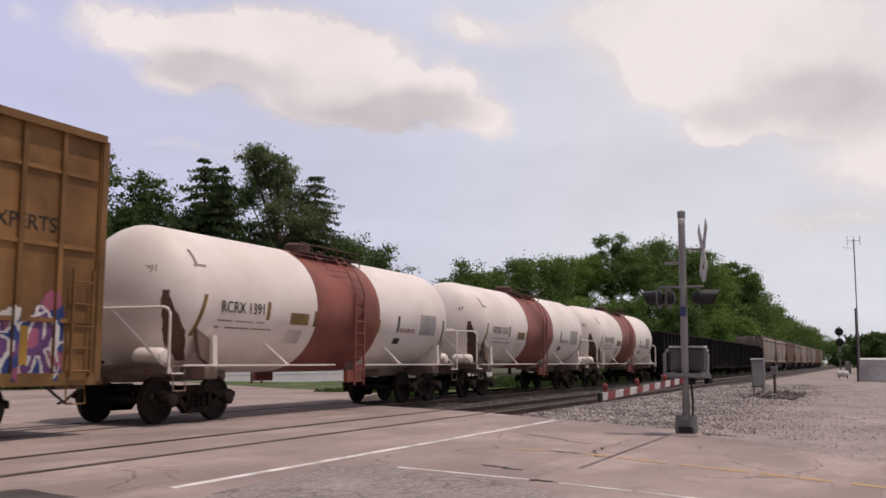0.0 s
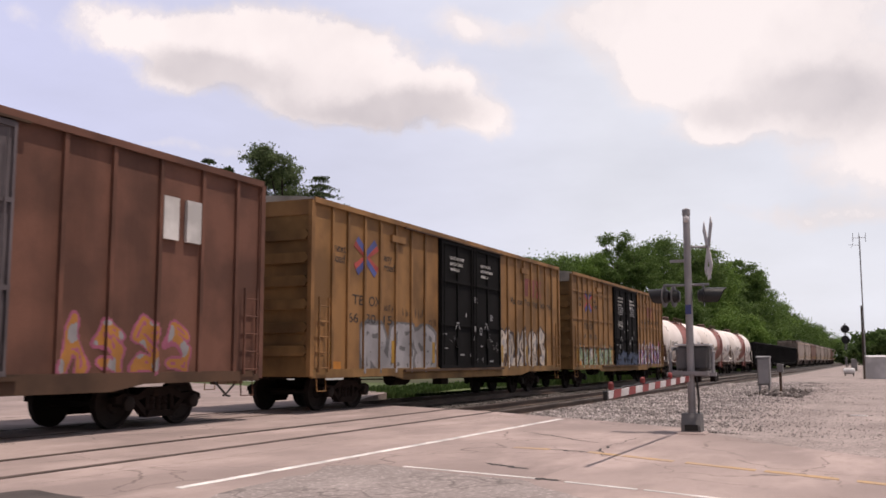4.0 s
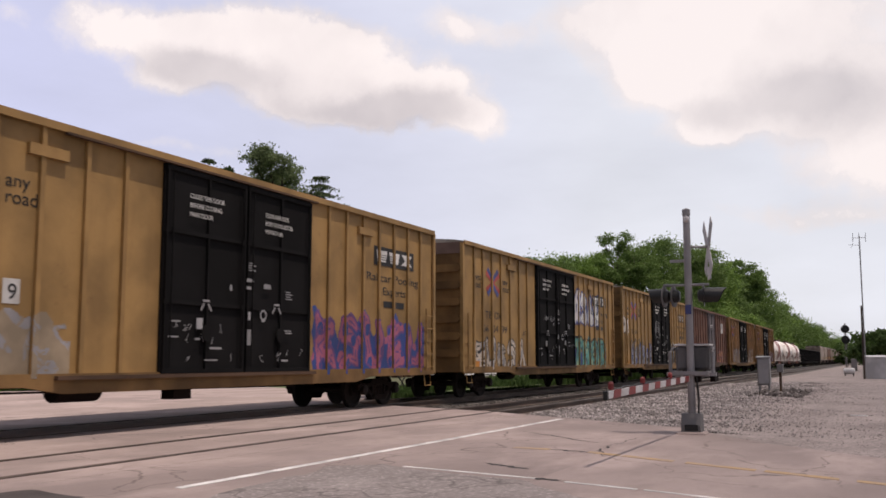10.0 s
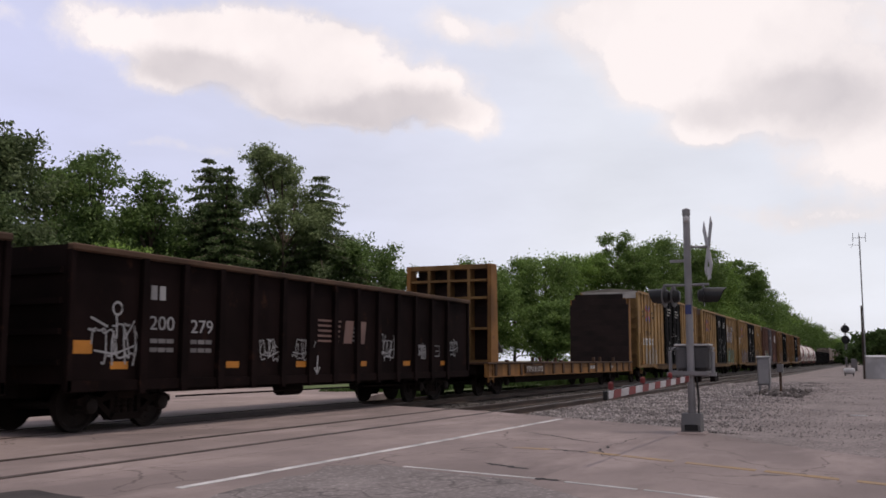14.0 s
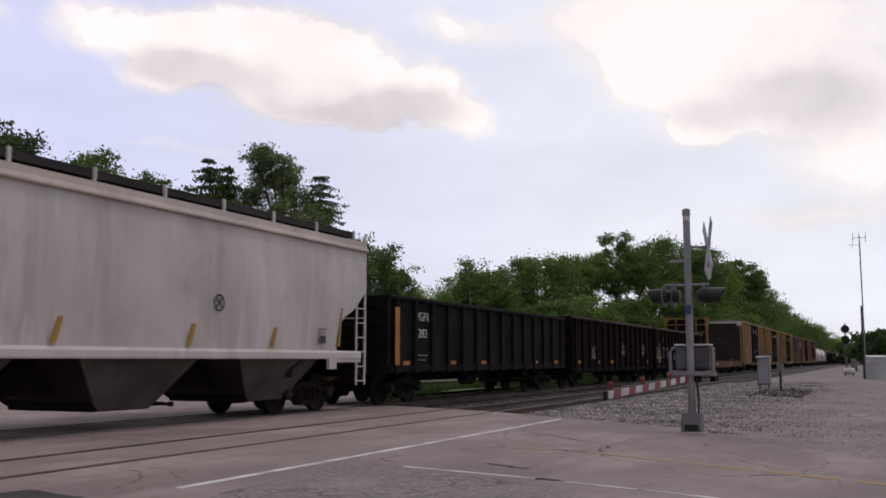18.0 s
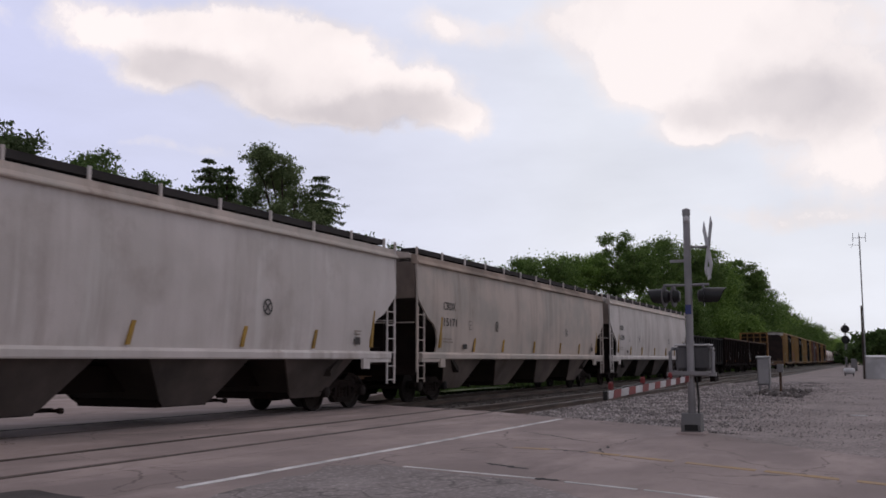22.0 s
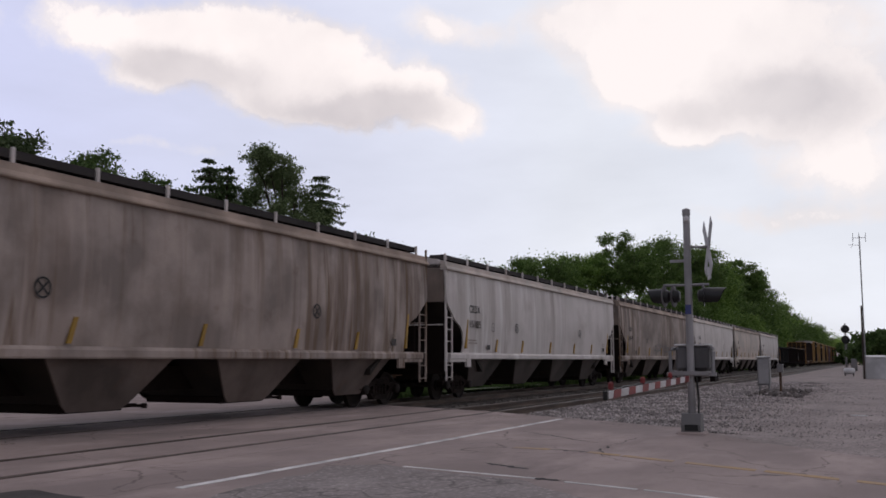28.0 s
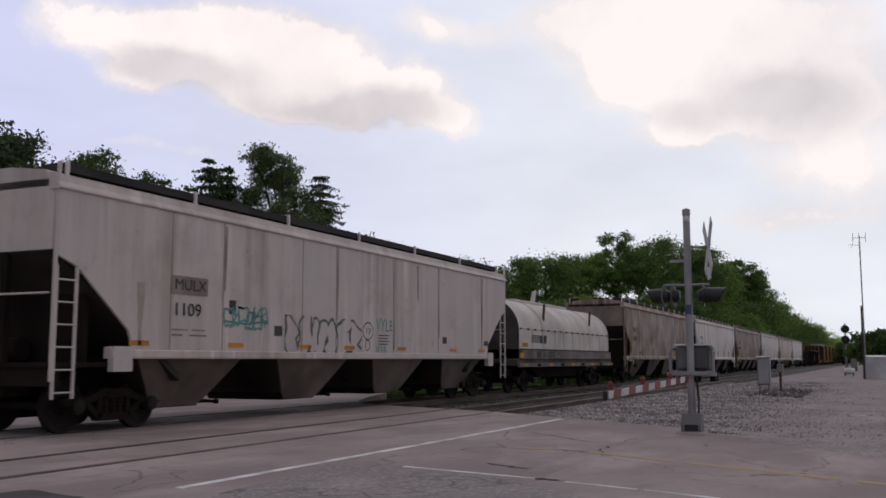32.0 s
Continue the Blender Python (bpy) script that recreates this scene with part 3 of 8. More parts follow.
# ---- running gear, shared by all the cars ----
def gear_meshes():
    d = {}
    m = Mesh()
    for y in (-0.755, 0.755):
        s = 1 if y > 0 else -1
        m.lathe([(-0.065 * s, 0.20), (-0.06 * s, 0.44), (-0.065 * s, 0.457), (0.055 * s, 0.452), (0.058 * s, 0.39), (0.02 * s, 0.36), (0.02 * s, 0.18), (0.075 * s, 0.15), (0.075 * s, 0.05)], "y", (0, y, 0), 24)
    m.tube([(0, -1.03, 0), (0, 1.03, 0)], 0.075, 12)
    for a in range(0, 360, 60):
        for y in (-0.745, 0.745):
            m.box(-0.012 + 0.27 * math.cos(radians(a)), 0.012 + 0.27 * math.cos(radians(a)), y - 0.045, y + 0.045, -0.012 + 0.27 * math.sin(radians(a)), 0.012 + 0.27 * math.sin(radians(a)))
    d["wheelset"] = m.data("wheelset", WHEEL, True)
    m = Mesh()
    m.prism([(-1.16, 0.58), (-0.98, 0.64), (-0.62, 0.60), (-0.34, 0.74), (0.34, 0.74), (0.62, 0.60), (0.98, 0.64), (1.16, 0.58), (1.16, 0.47), (0.66, 0.48), (0.30, 0.60), (-0.30, 0.60), (-0.66, 0.48), (-1.16, 0.47)], -0.09, 0.09)
    m.prism([(-0.74, 0.52), (-0.60, 0.52), (-0.30, 0.30), (-0.36, 0.20)], -0.08, 0.08)
    m.prism([(0.74, 0.52), (0.60, 0.52), (0.30, 0.30), (0.36, 0.20)], -0.08, 0.08)
    m.prism([(-0.37, 0.19), (-0.30, 0.31), (0.30, 0.31), (0.37, 0.19)], -0.10, 0.10)
    m.box(-0.38, -0.29, -0.08, 0.08, 0.25, 0.65).box(0.29, 0.38, -0.08, 0.08, 0.25, 0.65)
    d["side_frame"] = m.data("side_frame", TRUCK)
    m = Mesh().lathe([(0.31, 0.075), (0.37, 0.085), (0.41, 0.065), (0.45, 0.085), (0.49, 0.065), (0.53, 0.085), (0.57, 0.07)], "z", (0, 0, 0), 10)
    d["spring"] = m.data("spring", TRUCK, True)
    m = Mesh()
    m.worn(-0.22, 0.22, -1.12, 1.12, 0.56, 0.72, 0.03)
    m.lathe([(0.70, 0.18), (0.86, 0.18)], "z", (0, 0, 0), 16)
    d["bolster"] = m.data("bolster", TRUCK)
    m = Mesh().lathe([(-0.08, 0.10), (-0.06, 0.13), (0.05, 0.13), (0.07, 0.05)], "y", (0, 0, 0), 14)
    d["bearing_cap"] = m.data("bearing_cap", WHEEL, True)
    m = Mesh()
    m.box(-0.05, 0.62, -0.09, 0.09, 0.76, 0.90).prism([(0.58, -0.11), (0.86, -0.15), (0.90, -0.06), (0.74, -0.02), (0.76, 0.06), (0.90, 0.08), (0.84, 0.15), (0.58, 0.11)], 0.70, 0.96, "z")
    d["coupler"] = m.data("coupler", RUSTY)
    m = Mesh().tube([(0.1, -0.35, 0.80), (0.35, -0.36, 0.62), (0.65, -0.30, 0.46), (0.95, -0.15, 0.44)], 0.024, 6)
    d["air_hose"] = m.data("air_hose", BLK, True)
    m = Mesh().tube([(0, 0, 0), (0.42, 0, 0)], 0.012, 6)
    d["rung"] = m.data("rung", TANKG)
    return d


GEAR = gear_meshes()
WHEELSETS = []


def shared(name, key, parent, m):
    ob = new(name, GEAR[key])
    ob.parent = parent
    ob.matrix_basis = m
    return ob


def running_gear(car, length, inset, gap=1.0):
    """Two trucks, couplers and air hoses for a car whose rear end is at 0."""
    for x in (inset, length - inset):
        tr = part("truck", GEAR["bolster"], None, car)
        tr.location = (x, 0, 0)
        for s in (-1, 1):
            shared("side_frame", "side_frame", tr, pose(0, 1.02 * s, 0))
            for w in (-0.17, 0.0, 0.17):
                shared("spring", "spring", tr, pose(w, 1.02 * s, 0))
            for w in (-0.89, 0.89):
                shared("bearing_cap", "bearing_cap", tr, pose(w, 1.12 * s, 0.457))
        for w in (-0.89, 0.89):
            ob = new("wheelset", GEAR["wheelset"])
            ob.parent = tr
            ob.matrix_parent_inverse = Matrix.Translation((w, 0, 0.457))
            WHEELSETS.append(ob)
    for x, turn in ((0.0, 180), (length, 0)):
        shared("coupler", "coupler", car, pose(x, 0, 0, 0, 0, turn))
        shared("air_hose", "air_hose", car, pose(x, 0, 0, 0, 0, turn))


def ladder(car, x, y, z0, z1, width=0.42, step=0.36, mat=None, r=0.016):
    """Side ladder: two stiles, each rung a part of its own."""
    la = part("ladder", Mesh().box(x - 0.022, x + 0.022, y - 0.012, y + 0.03, z0, z1), mat or TANKG, car)
    part("stile", Mesh().box(x + width - 0.022, x + width + 0.022, y - 0.012, y + 0.03, z0, z1), mat or TANKG, la)
    me = Mesh().tube([(x, y, 0), (x + width, y, 0)], r, 6).data("rung", mat or TANKG)
    z = z0 + 0.1
    while z < z1:
        ob = part("rung", me, None, la)
        ob.location = (0, 0, z)
        z += step
    return la


def sill_steps(car, L, mat, z=0.9):
    """Bent stirrup steps under the four corners."""
    for s in (-1, 1):
        for x in (0.22, L - 0.62):
            part("sill_step", Mesh().tube([(x, 1.57 * s, z), (x, 1.60 * s, z - 0.38), (x + 0.40, 1.60 * s, z - 0.38), (x + 0.40, 1.57 * s, z)], 0.016, 6), mat, car)


TRACK_Y, CARS = 13.4, []


def railcar(name, left, label, category):
    """A car of the train, its rear end at left (metres along the track at the start)."""
    car = thing(name, None, None, label, category, "cars of the freight train")
    CARS.append((car, left))
    return car


def cross_bars(car, x, z, s=1.0, y=-1.556):
    """Crossed emblem of two bent bars, blue and red."""
    outer, middle, inner = ((0.0, 0.19), (0.47, 0.55)), ((0.0, 0.0), (0.62, 0.40)), ((0.17, 0.0), (0.72, 0.25))
    for sx in (-1, 1):
        for sz in (-1, 1):
            for k, (mt, e, f) in enumerate(((BLUE, outer, middle), (RED, middle, inner))):
                p = [(x + u * s * sx, z + w * s * sz) for u, w in (e[0], e[1], f[1], f[0])]
                part("emblem_bar", Mesh().prism(p, y - 0.005 - 0.001 * k, y), mt, car, "blue bar of a crossed emblem" if mt is BLUE else "red bar of a crossed emblem")


def boxcar(left, L, skin, door, ribs, d0, d1, label, grid=(), roof=GALV, top=5.03, endribs=6, doors=2, endcap=GALV):
    car = railcar("boxcar", left, label, "boxcar")
    grimy = skin if skin is BROWN else ENDY
    m = Mesh().box(0.06, L - 0.06, -1.54, 1.54, 1.0, 4.95)
    part("body", m, skin, car)
    m = Mesh()
    m.prism([(-1.60, 4.93), (-1.62, 5.0), (-1.3, 5.06), (0, top + 0.14), (1.3, 5.06), (1.62, 5.0), (1.60, 4.93)], 0.0, L, "x")
    x = 0.9
    while x < L - 0.4:
        m.prism([(-1.58, 5.01), (-1.3, 5.09), (0, top + 0.18), (1.3, 5.09), (1.58, 5.01), (1.3, 5.05), (0, top + 0.13), (-1.3, 5.05)], x - 0.03, x + 0.03, "x")
        x += 1.15
    part("roof", m, roof, car, "weathered galvanised roof")
    for s in (-1, 1):
        part("roof_edge", Mesh().box(-0.01, L + 0.01, min(1.60 * s, 1.632 * s), max(1.60 * s, 1.632 * s), 4.90, 5.03), skin, car)
        me = Mesh().box(-0.045, 0.045, min(1.535 * s, 1.6 * s), max(1.535 * s, 1.6 * s), 1.0, 4.93).data("side_post", skin)
        for r in ribs:
            ob = part("side_post", me, None, car)
            ob.location = (r, 0, 0)
        for z in grid:
            for u, w in ((0.1, d0 - 0.12), (d1 + 0.12, L - 0.1)):
                part("side_rail", Mesh().box(u, w, min(1.538 * s, 1.575 * s), max(1.538 * s, 1.575 * s), z - 0.035, z + 0.035), skin, car)
        sill = Mesh().prism([(0.0, 1.02), (0.0, 0.82), (d0 - 3.0, 0.82), (d0 - 2.2, 0.70), (d1 + 2.2, 0.70), (d1 + 3.0, 0.82), (L, 0.82), (L, 1.02)], 1.52 * s, 1.60 * s)
        part("side_sill", sill, RUSTY if skin is BROWN else ENDY, car, "rust-stained side sill")
        w = (d1 - d0) / doors
        for i in range(doors):
            a, b = d0 + i * w, d0 + (i + 1) * w
            dm = Mesh()
            y0, y1 = (-1.60, -1.53) if s < 0 else (1.53, 1.60)
            dm.box(a + 0.02, b - 0.02, y0, y1, 0.98, 4.86)
            ya, yb = (-1.65, -1.598) if s < 0 else (1.598, 1.65)
            do = part("door", dm, door, car, "sliding plug door")
            for z in (1.02, 2.3, 3.62, 4.78):
                part("door_rib", Mesh().box(a + 0.03, b - 0.03, ya, yb, z - 0.03, z + 0.05), door, do)
            for q in (a + 0.05, a + w * 0.5, b - 0.09):
                part("door_stile", Mesh().box(q, q + 0.05, ya + 0.003 * s, yb + 0.003 * s, 1.0, 4.8), door, do)
            for q in (a + w * 0.08, a + w * 0.93):
                part("lock_rod", Mesh().tube([(q, 1.67 * s, 1.1), (q, 1.67 * s, 4.7)], 0.018, 6), door, do)
            part("lock_wheel", Mesh().lathe([(-0.02, 0.16), (0.02, 0.16)], "y", (a + w * 0.5, 1.67 * s, 1.75), 14), door, do)
        rail = Mesh().box(d0 - 2.4, d1 + 0.2, min(1.6 * s, 1.68 * s), max(1.6 * s, 1.68 * s), 0.92, 0.985)
        part("door_rail", rail, RUSTY, car)
        part("door_rail", Mesh().box(d0 - 2.4, d1 + 0.2, min(1.6 * s, 1.68 * s), max(1.6 * s, 1.68 * s), 4.86, 4.90), RUSTY, car)
    for x, s in ((0.0, -1), (L, 1)):
        e = Mesh().box(min(x, x - 0.07 * s), max(x, x - 0.07 * s), -1.58, 1.58, 0.85, 4.95)
        part("end_wall", e, grimy, car, "grimy ribbed end wall")
        for i in range(endribs):
            z = 1.45 + i * 0.54
            r = Mesh().prism([(-1.5, z), (-1.4, z + 0.12), (1.4, z + 0.12), (1.5, z), (1.4, z - 0.12), (-1.4, z - 0.12)], x - 0.02 * s, x + 0.07 * s, "x")
            part("end_rib", r, grimy, car)
        for q in (-1, 1):
            post = Mesh().box(min(x - 0.04 * s, x + 0.10 * s), max(x - 0.04 * s, x + 0.10 * s), min(1.50 * q, 1.605 * q), max(1.50 * q, 1.605 * q), 0.86, 4.94)
            part("corner_post", post, skin, car)
        cap = Mesh().box(min(x, x + 0.03 * s), max(x, x + 0.03 * s), -1.58, 1.58, 4.62, 4.98)
        part("end_cap", cap, endcap, car)
    for s in (-1, 1):
        ladder(car, 0.2, 1.66 * s, 0.95, 2.7, mat=skin)
        ladder(car, L - 0.62, 1.66 * s, 0.95, 2.7, mat=skin)
    u = Mesh().box(0.3, L - 0.3, -0.22, 0.22, 0.78, 1.0)
    for x in (d0, (d0 + d1) / 2, d1):
        u.box(x - 0.1, x + 0.1, -1.5, 1.5, 0.84, 1.0)
    u.lathe([(-0.5, 0.0), (-0.48, 0.2), (0.48, 0.2), (0.5, 0.0)], "x", (d0 - 1.2, -0.8, 0.72), 12)
    u.box(d0 + 0.8, d0 + 1.3, -1.3, -1.0, 0.5, 0.84)
    u.tube([(2.6, -1.2, 0.74), (d1, -1.2, 0.66)], 0.02, 6)
    part("underframe", u, TRUCK, car)
    sill_steps(car, L, skin)
    running_gear(car, L, 2.45)
    return car


def tank_car(left, label, number):
    """Tank car with its red band, markings, end railings and top walkway; its middle lies at L / 2."""
    L = 13.7
    car = railcar("tank_car", left, label, "tank car")
    r, cz, c, deep = 1.50, 2.46, 6.85, 0.85
    x0, x1 = c - 6.72, c + 6.72
    qs = (0.02, 0.2, 0.4, 0.55, 0.68, 0.79, 0.87, 0.93, 0.97, 0.993)
    prof = [(x0 + deep * (1 - math.sqrt(1 - q * q)), r * q) for q in qs] + [(x0 + deep, r), (x1 - deep, r)] + [(x1 - deep * (1 - math.sqrt(1 - q * q)), r * q) for q in reversed(qs)]
    part("tank", Mesh().lathe(prof, "x", (0, 0, cz), 56), TANKW, car, "", True)
    part("band", Mesh().lathe([(c - 1.58, r - 0.02), (c - 1.58, r + 0.006), (c + 1.58, r + 0.006), (c + 1.58, r - 0.02)], "x", (0, 0, cz), 56), TANKR, car, "dull red band round the tank", True)

    def strip(x, za, zb, w, slant, mat, lab=""):
        """Thin strip that follows the shell from za up to zb."""
        rows = []
        for i in range(9):
            z = za + (zb - za) * i / 8
            y = -math.sqrt(max(0.0, (r + 0.008) ** 2 - (z - cz) ** 2))
            d = slant * (1 - i / 8)
            rows.append([(x - d, y, z), (x - d + w, y, z)])
        part("marking", Mesh().grid(rows, thick=(0, 0.012, 0)), mat, car, lab)

    strip(c - 5.80, 1.70, 2.52, 0.11, 0.22, PLACARD, "dull olive strip along the head seam")
    strip(c - 5.98, 3.10, 3.40, 0.06, -0.06, SEAM)
    strip(c - 5.98, 3.08, 3.12, 0.36, 0.0, SEAM)
    strip(c - 3.62, 2.10, 2.49, 0.12, 0.02, PLACARD, "dull olive strip")
    strip(c - 1.68, 2.02, 2.38, 0.10, 0.02, PLACARD, "dull olive strip")
    strip(c + 1.56, 1.95, 2.32, 0.10, 0.02, PLACARD, "dull olive strip")
    strip(c + 2.70, 2.02, 2.46, 0.10, 0.02, INK, "black strip")
    strip(c + 5.70, 1.80, 2.45, 0.10, -0.06, TANKG)
    strip(c - 2.68, 2.04, 2.30, 0.76, 0.0, PLACARD, "olive placard panel")
    strip(c + 2.66, 1.70, 1.86, 0.36, 0.0, INK, "small black panel")
    strip(c + 4.15, 1.98, 2.56, 1.05, 0.0, FADED, "faded grey stencil panel")
    strip(c - 2.70, 1.62, 1.92, 0.62, 0.0, TANKF, "faint patch of small print")
    ys = -1.512
    letters(number, 0.335, INK, car, c - 5.27, ys, 2.20, 1.48)
    letters("RESERVE", 0.17, DIMRED, car, c + 2.84, ys + 0.05, 2.02, 0.95)
    bars(car, [(c - 5.3, 2.02, 0.5, 0.028), (c - 4.7, 2.02, 0.65, 0.028), (c - 3.95, 2.02, 0.3, 0.028)], SEAM, ys + 0.07)
    bars(car, [(c - 5.35, 1.88, 0.14, 0.05), (c - 5.0, 1.88, 0.8, 0.028), (c - 4.1, 1.88, 0.75, 0.028)], SEAM, ys + 0.12)
    for q in (-1, 1):
        part("stub_sill", Mesh().worn(*sorted((c + 6.85 * q, c + 3.6 * q)), -0.42, 0.42, 0.80, 1.06, 0.02), TANKG, car, "soiled pale frame")
        part("end_sill", Mesh().worn(*sorted((c + 6.85 * q, c + 6.45 * q)), -1.5, 1.5, 0.98, 1.12, 0.02), TANKG, car, "soiled pale end sill")
        part("body_bolster", Mesh().worn(*sorted((c + 5.6 * q, c + 5.2 * q)), -1.42, 1.42, 0.86, 1.10, 0.02), TANKG, car)
        sd = Mesh().prism([(-1.50, 1.1), (-1.47, 1.72), (-1.36, 1.72), (-1.15, 1.45), (-0.8, 1.2), (0, 1.0), (0.8, 1.2), (1.15, 1.45), (1.36, 1.72), (1.47, 1.72), (1.50, 1.1)], c + (5.4 - 0.07) * q, c + (5.4 + 0.07) * q, "x")
        part("saddle", sd, TANKW, car, "pale saddle plate")
        gu = Mesh()
        for s in (-1, 1):
            gu.prism([(c + 5.43 * q, 1.62), (c + 5.9 * q, 1.86), (c + 5.75 * q, 1.30), (c + 5.43 * q, 1.12)], 1.30 * s, 1.40 * s)
        part("saddle_gusset", gu, TANKG, car, "rust-stained gusset")
        xe = c + 6.80 * q
        rail = Mesh().tube([(xe, -1.5, 0.98), (xe, -1.5, 2.10), (xe, -1.44, 2.19), (xe, -1.34, 2.22), (xe, 1.34, 2.22), (xe, 1.44, 2.19), (xe, 1.5, 2.10), (xe, 1.5, 0.98)], 0.028, 8)
        part("end_railing", rail, TANKW, car, "bent white end railing")
        part("railing_brace", Mesh().tube([(xe + 0.01 * q, -1.42, 1.1), (xe + 0.01 * q, -0.1, 2.2)], 0.024, 6).tube([(xe + 0.01 * q, 1.42, 1.1), (xe + 0.01 * q, 0.1, 2.2)], 0.024, 6), TANKW, car)
        part("end_walk", Mesh().box(*sorted((c + 6.95 * q, c + 6.4 * q)), -1.52, 1.52, 1.10, 1.135), TANKG, car)
        for s in (-1, 1):
            xs_ = c + 6.35 * q
            part("sill_step", Mesh().tube([(xs_, 1.5 * s, 1.1), (xs_, 1.54 * s, 0.66), (xs_ + 0.34 * q, 1.54 * s, 0.66), (xs_ + 0.34 * q, 1.5 * s, 1.1)], 0.018, 6), TANKG, car)
            part("sill_step", Mesh().tube([(xs_ - 0.1, 1.55 * s, 0.98), (xs_ + 0.42 * q, 1.55 * s, 0.98), (xs_ + 0.42 * q, 1.5 * s, 1.1)], 0.018, 6), TANKW, car)
            run = Mesh().box(*sorted((c + 6.4 * q, c + 0.75 * q)), min(1.47 * s, 1.53 * s), max(1.47 * s, 1.53 * s), 1.115, 1.150)
            part("side_rail", run, TANKW, car, "white side rail")
            xb = c + (2.85 if q > 0 else -2.80)
            part("rail_brace", Mesh().tube([(xb, 1.50 * s, 1.13), (xb - 0.6, 1.24 * s, 1.62)], 0.03, 6), TANKW, car)
        part("air_reservoir", Mesh().lathe([(-0.36, 0.02), (-0.34, 0.12), (-0.26, 0.17), (0.26, 0.17), (0.34, 0.12), (0.36, 0.02)], "y", (c + 6.6 * q, -0.9, 1.30), 14), TANKW, car, "small white reservoir", True)
    for s in (-1, 1):
        ladder(car, c + 0.18, 1.55 * s, 0.62, 2.9, 0.46, step=0.30, mat=TANKR)
        up = Mesh()
        for q in (c + 0.18, c + 0.64):
            up.tube([(q, 1.56 * s, 2.8), (q, 1.50 * s, 3.05), (q, 1.30 * s, 3.48), (q, 0.8 * s, 3.92)], 0.018, 6)
        for a in range(4):
            y, z = (1.50, 1.42, 1.24, 1.02)[a], (3.05, 3.28, 3.54, 3.74)[a]
            up.tube([(c + 0.18, y * s, z), (c + 0.64, y * s, z)], 0.014, 5)
        up.tube([(c - 0.75, 1.28 * s, 3.45), (c + 0.18, 1.28 * s, 3.47)], 0.014, 5).tube([(c - 0.75, 1.28 * s, 3.45), (c - 0.75, 0.8 * s, 3.92)], 0.014, 5)
        part("upper_ladder", up, TANKR, car)
        part("ladder_well", Mesh().worn(c + 0.02, c + 0.80, min(1.30 * s, 1.42 * s), max(1.30 * s, 1.42 * s), 0.70, 1.15, 0.02), TANKR, car)
        wk = Mesh().box(c - 1.5, c + 1.5, min(0.62 * s, 0.92 * s), max(0.62 * s, 0.92 * s), 3.84, 3.875)
        wk.tube([(c - 1.5, 0.9 * s, 4.06), (c + 1.5, 0.9 * s, 4.06)], 0.02, 6)
        for k in range(6):
            wk.tube([(c - 1.5 + 0.6 * k, 0.9 * s, 3.70), (c - 1.5 + 0.6 * k, 0.9 * s, 4.06)], 0.018, 6)
        part("top_walkway", wk, TANKD, car, "dull red top walkway with low rails")
    part("dome", Mesh().lathe([(3.88, 0.34), (4.16, 0.34), (4.22, 0.26), (4.24, 0.02)], "z", (c - 0.2, 0, 0), 20), TANKD, car, "dark hinged manway", True)
    part("safety_valve", Mesh().lathe([(3.9, 0.10), (4.14, 0.10), (4.16, 0.02)], "z", (c + 1.05, 0.1, 0), 12), TANKD, car)
    stain = []
    for i in range(15):
        z = 1.22 + 1.35 * i / 14
        w = 0.05 + 0.10 * math.sin(math.pi * (0.25 + 0.72 * i / 14)) ** 1.3 + 0.012 * math.sin(i * 2.3)
        row = []
        for k in range(6):
            y = -1.12 + 0.03 * math.sin(i * 0.6) - w + 2 * w * k / 5
            q = min(0.985, math.hypot(y, z - cz) / r)
            row.append((x0 + deep * (1 - math.sqrt(1 - q * q)) - 0.010, y, z))
        stain.append(row)
    part("rust_stain", Mesh().grid(stain), TANKS, car, "dark rust stain run down the tank head", True)
    bars(car, [(c - 0.1, 1.0, 0.5, 0.2)], TANKD, -1.42)
    letters(number, 0.20, SEAM, car, x0 + 0.17, 0.15, 2.92, 1.05, "rear")
    running_gear(car, L, 1.50)
    return car


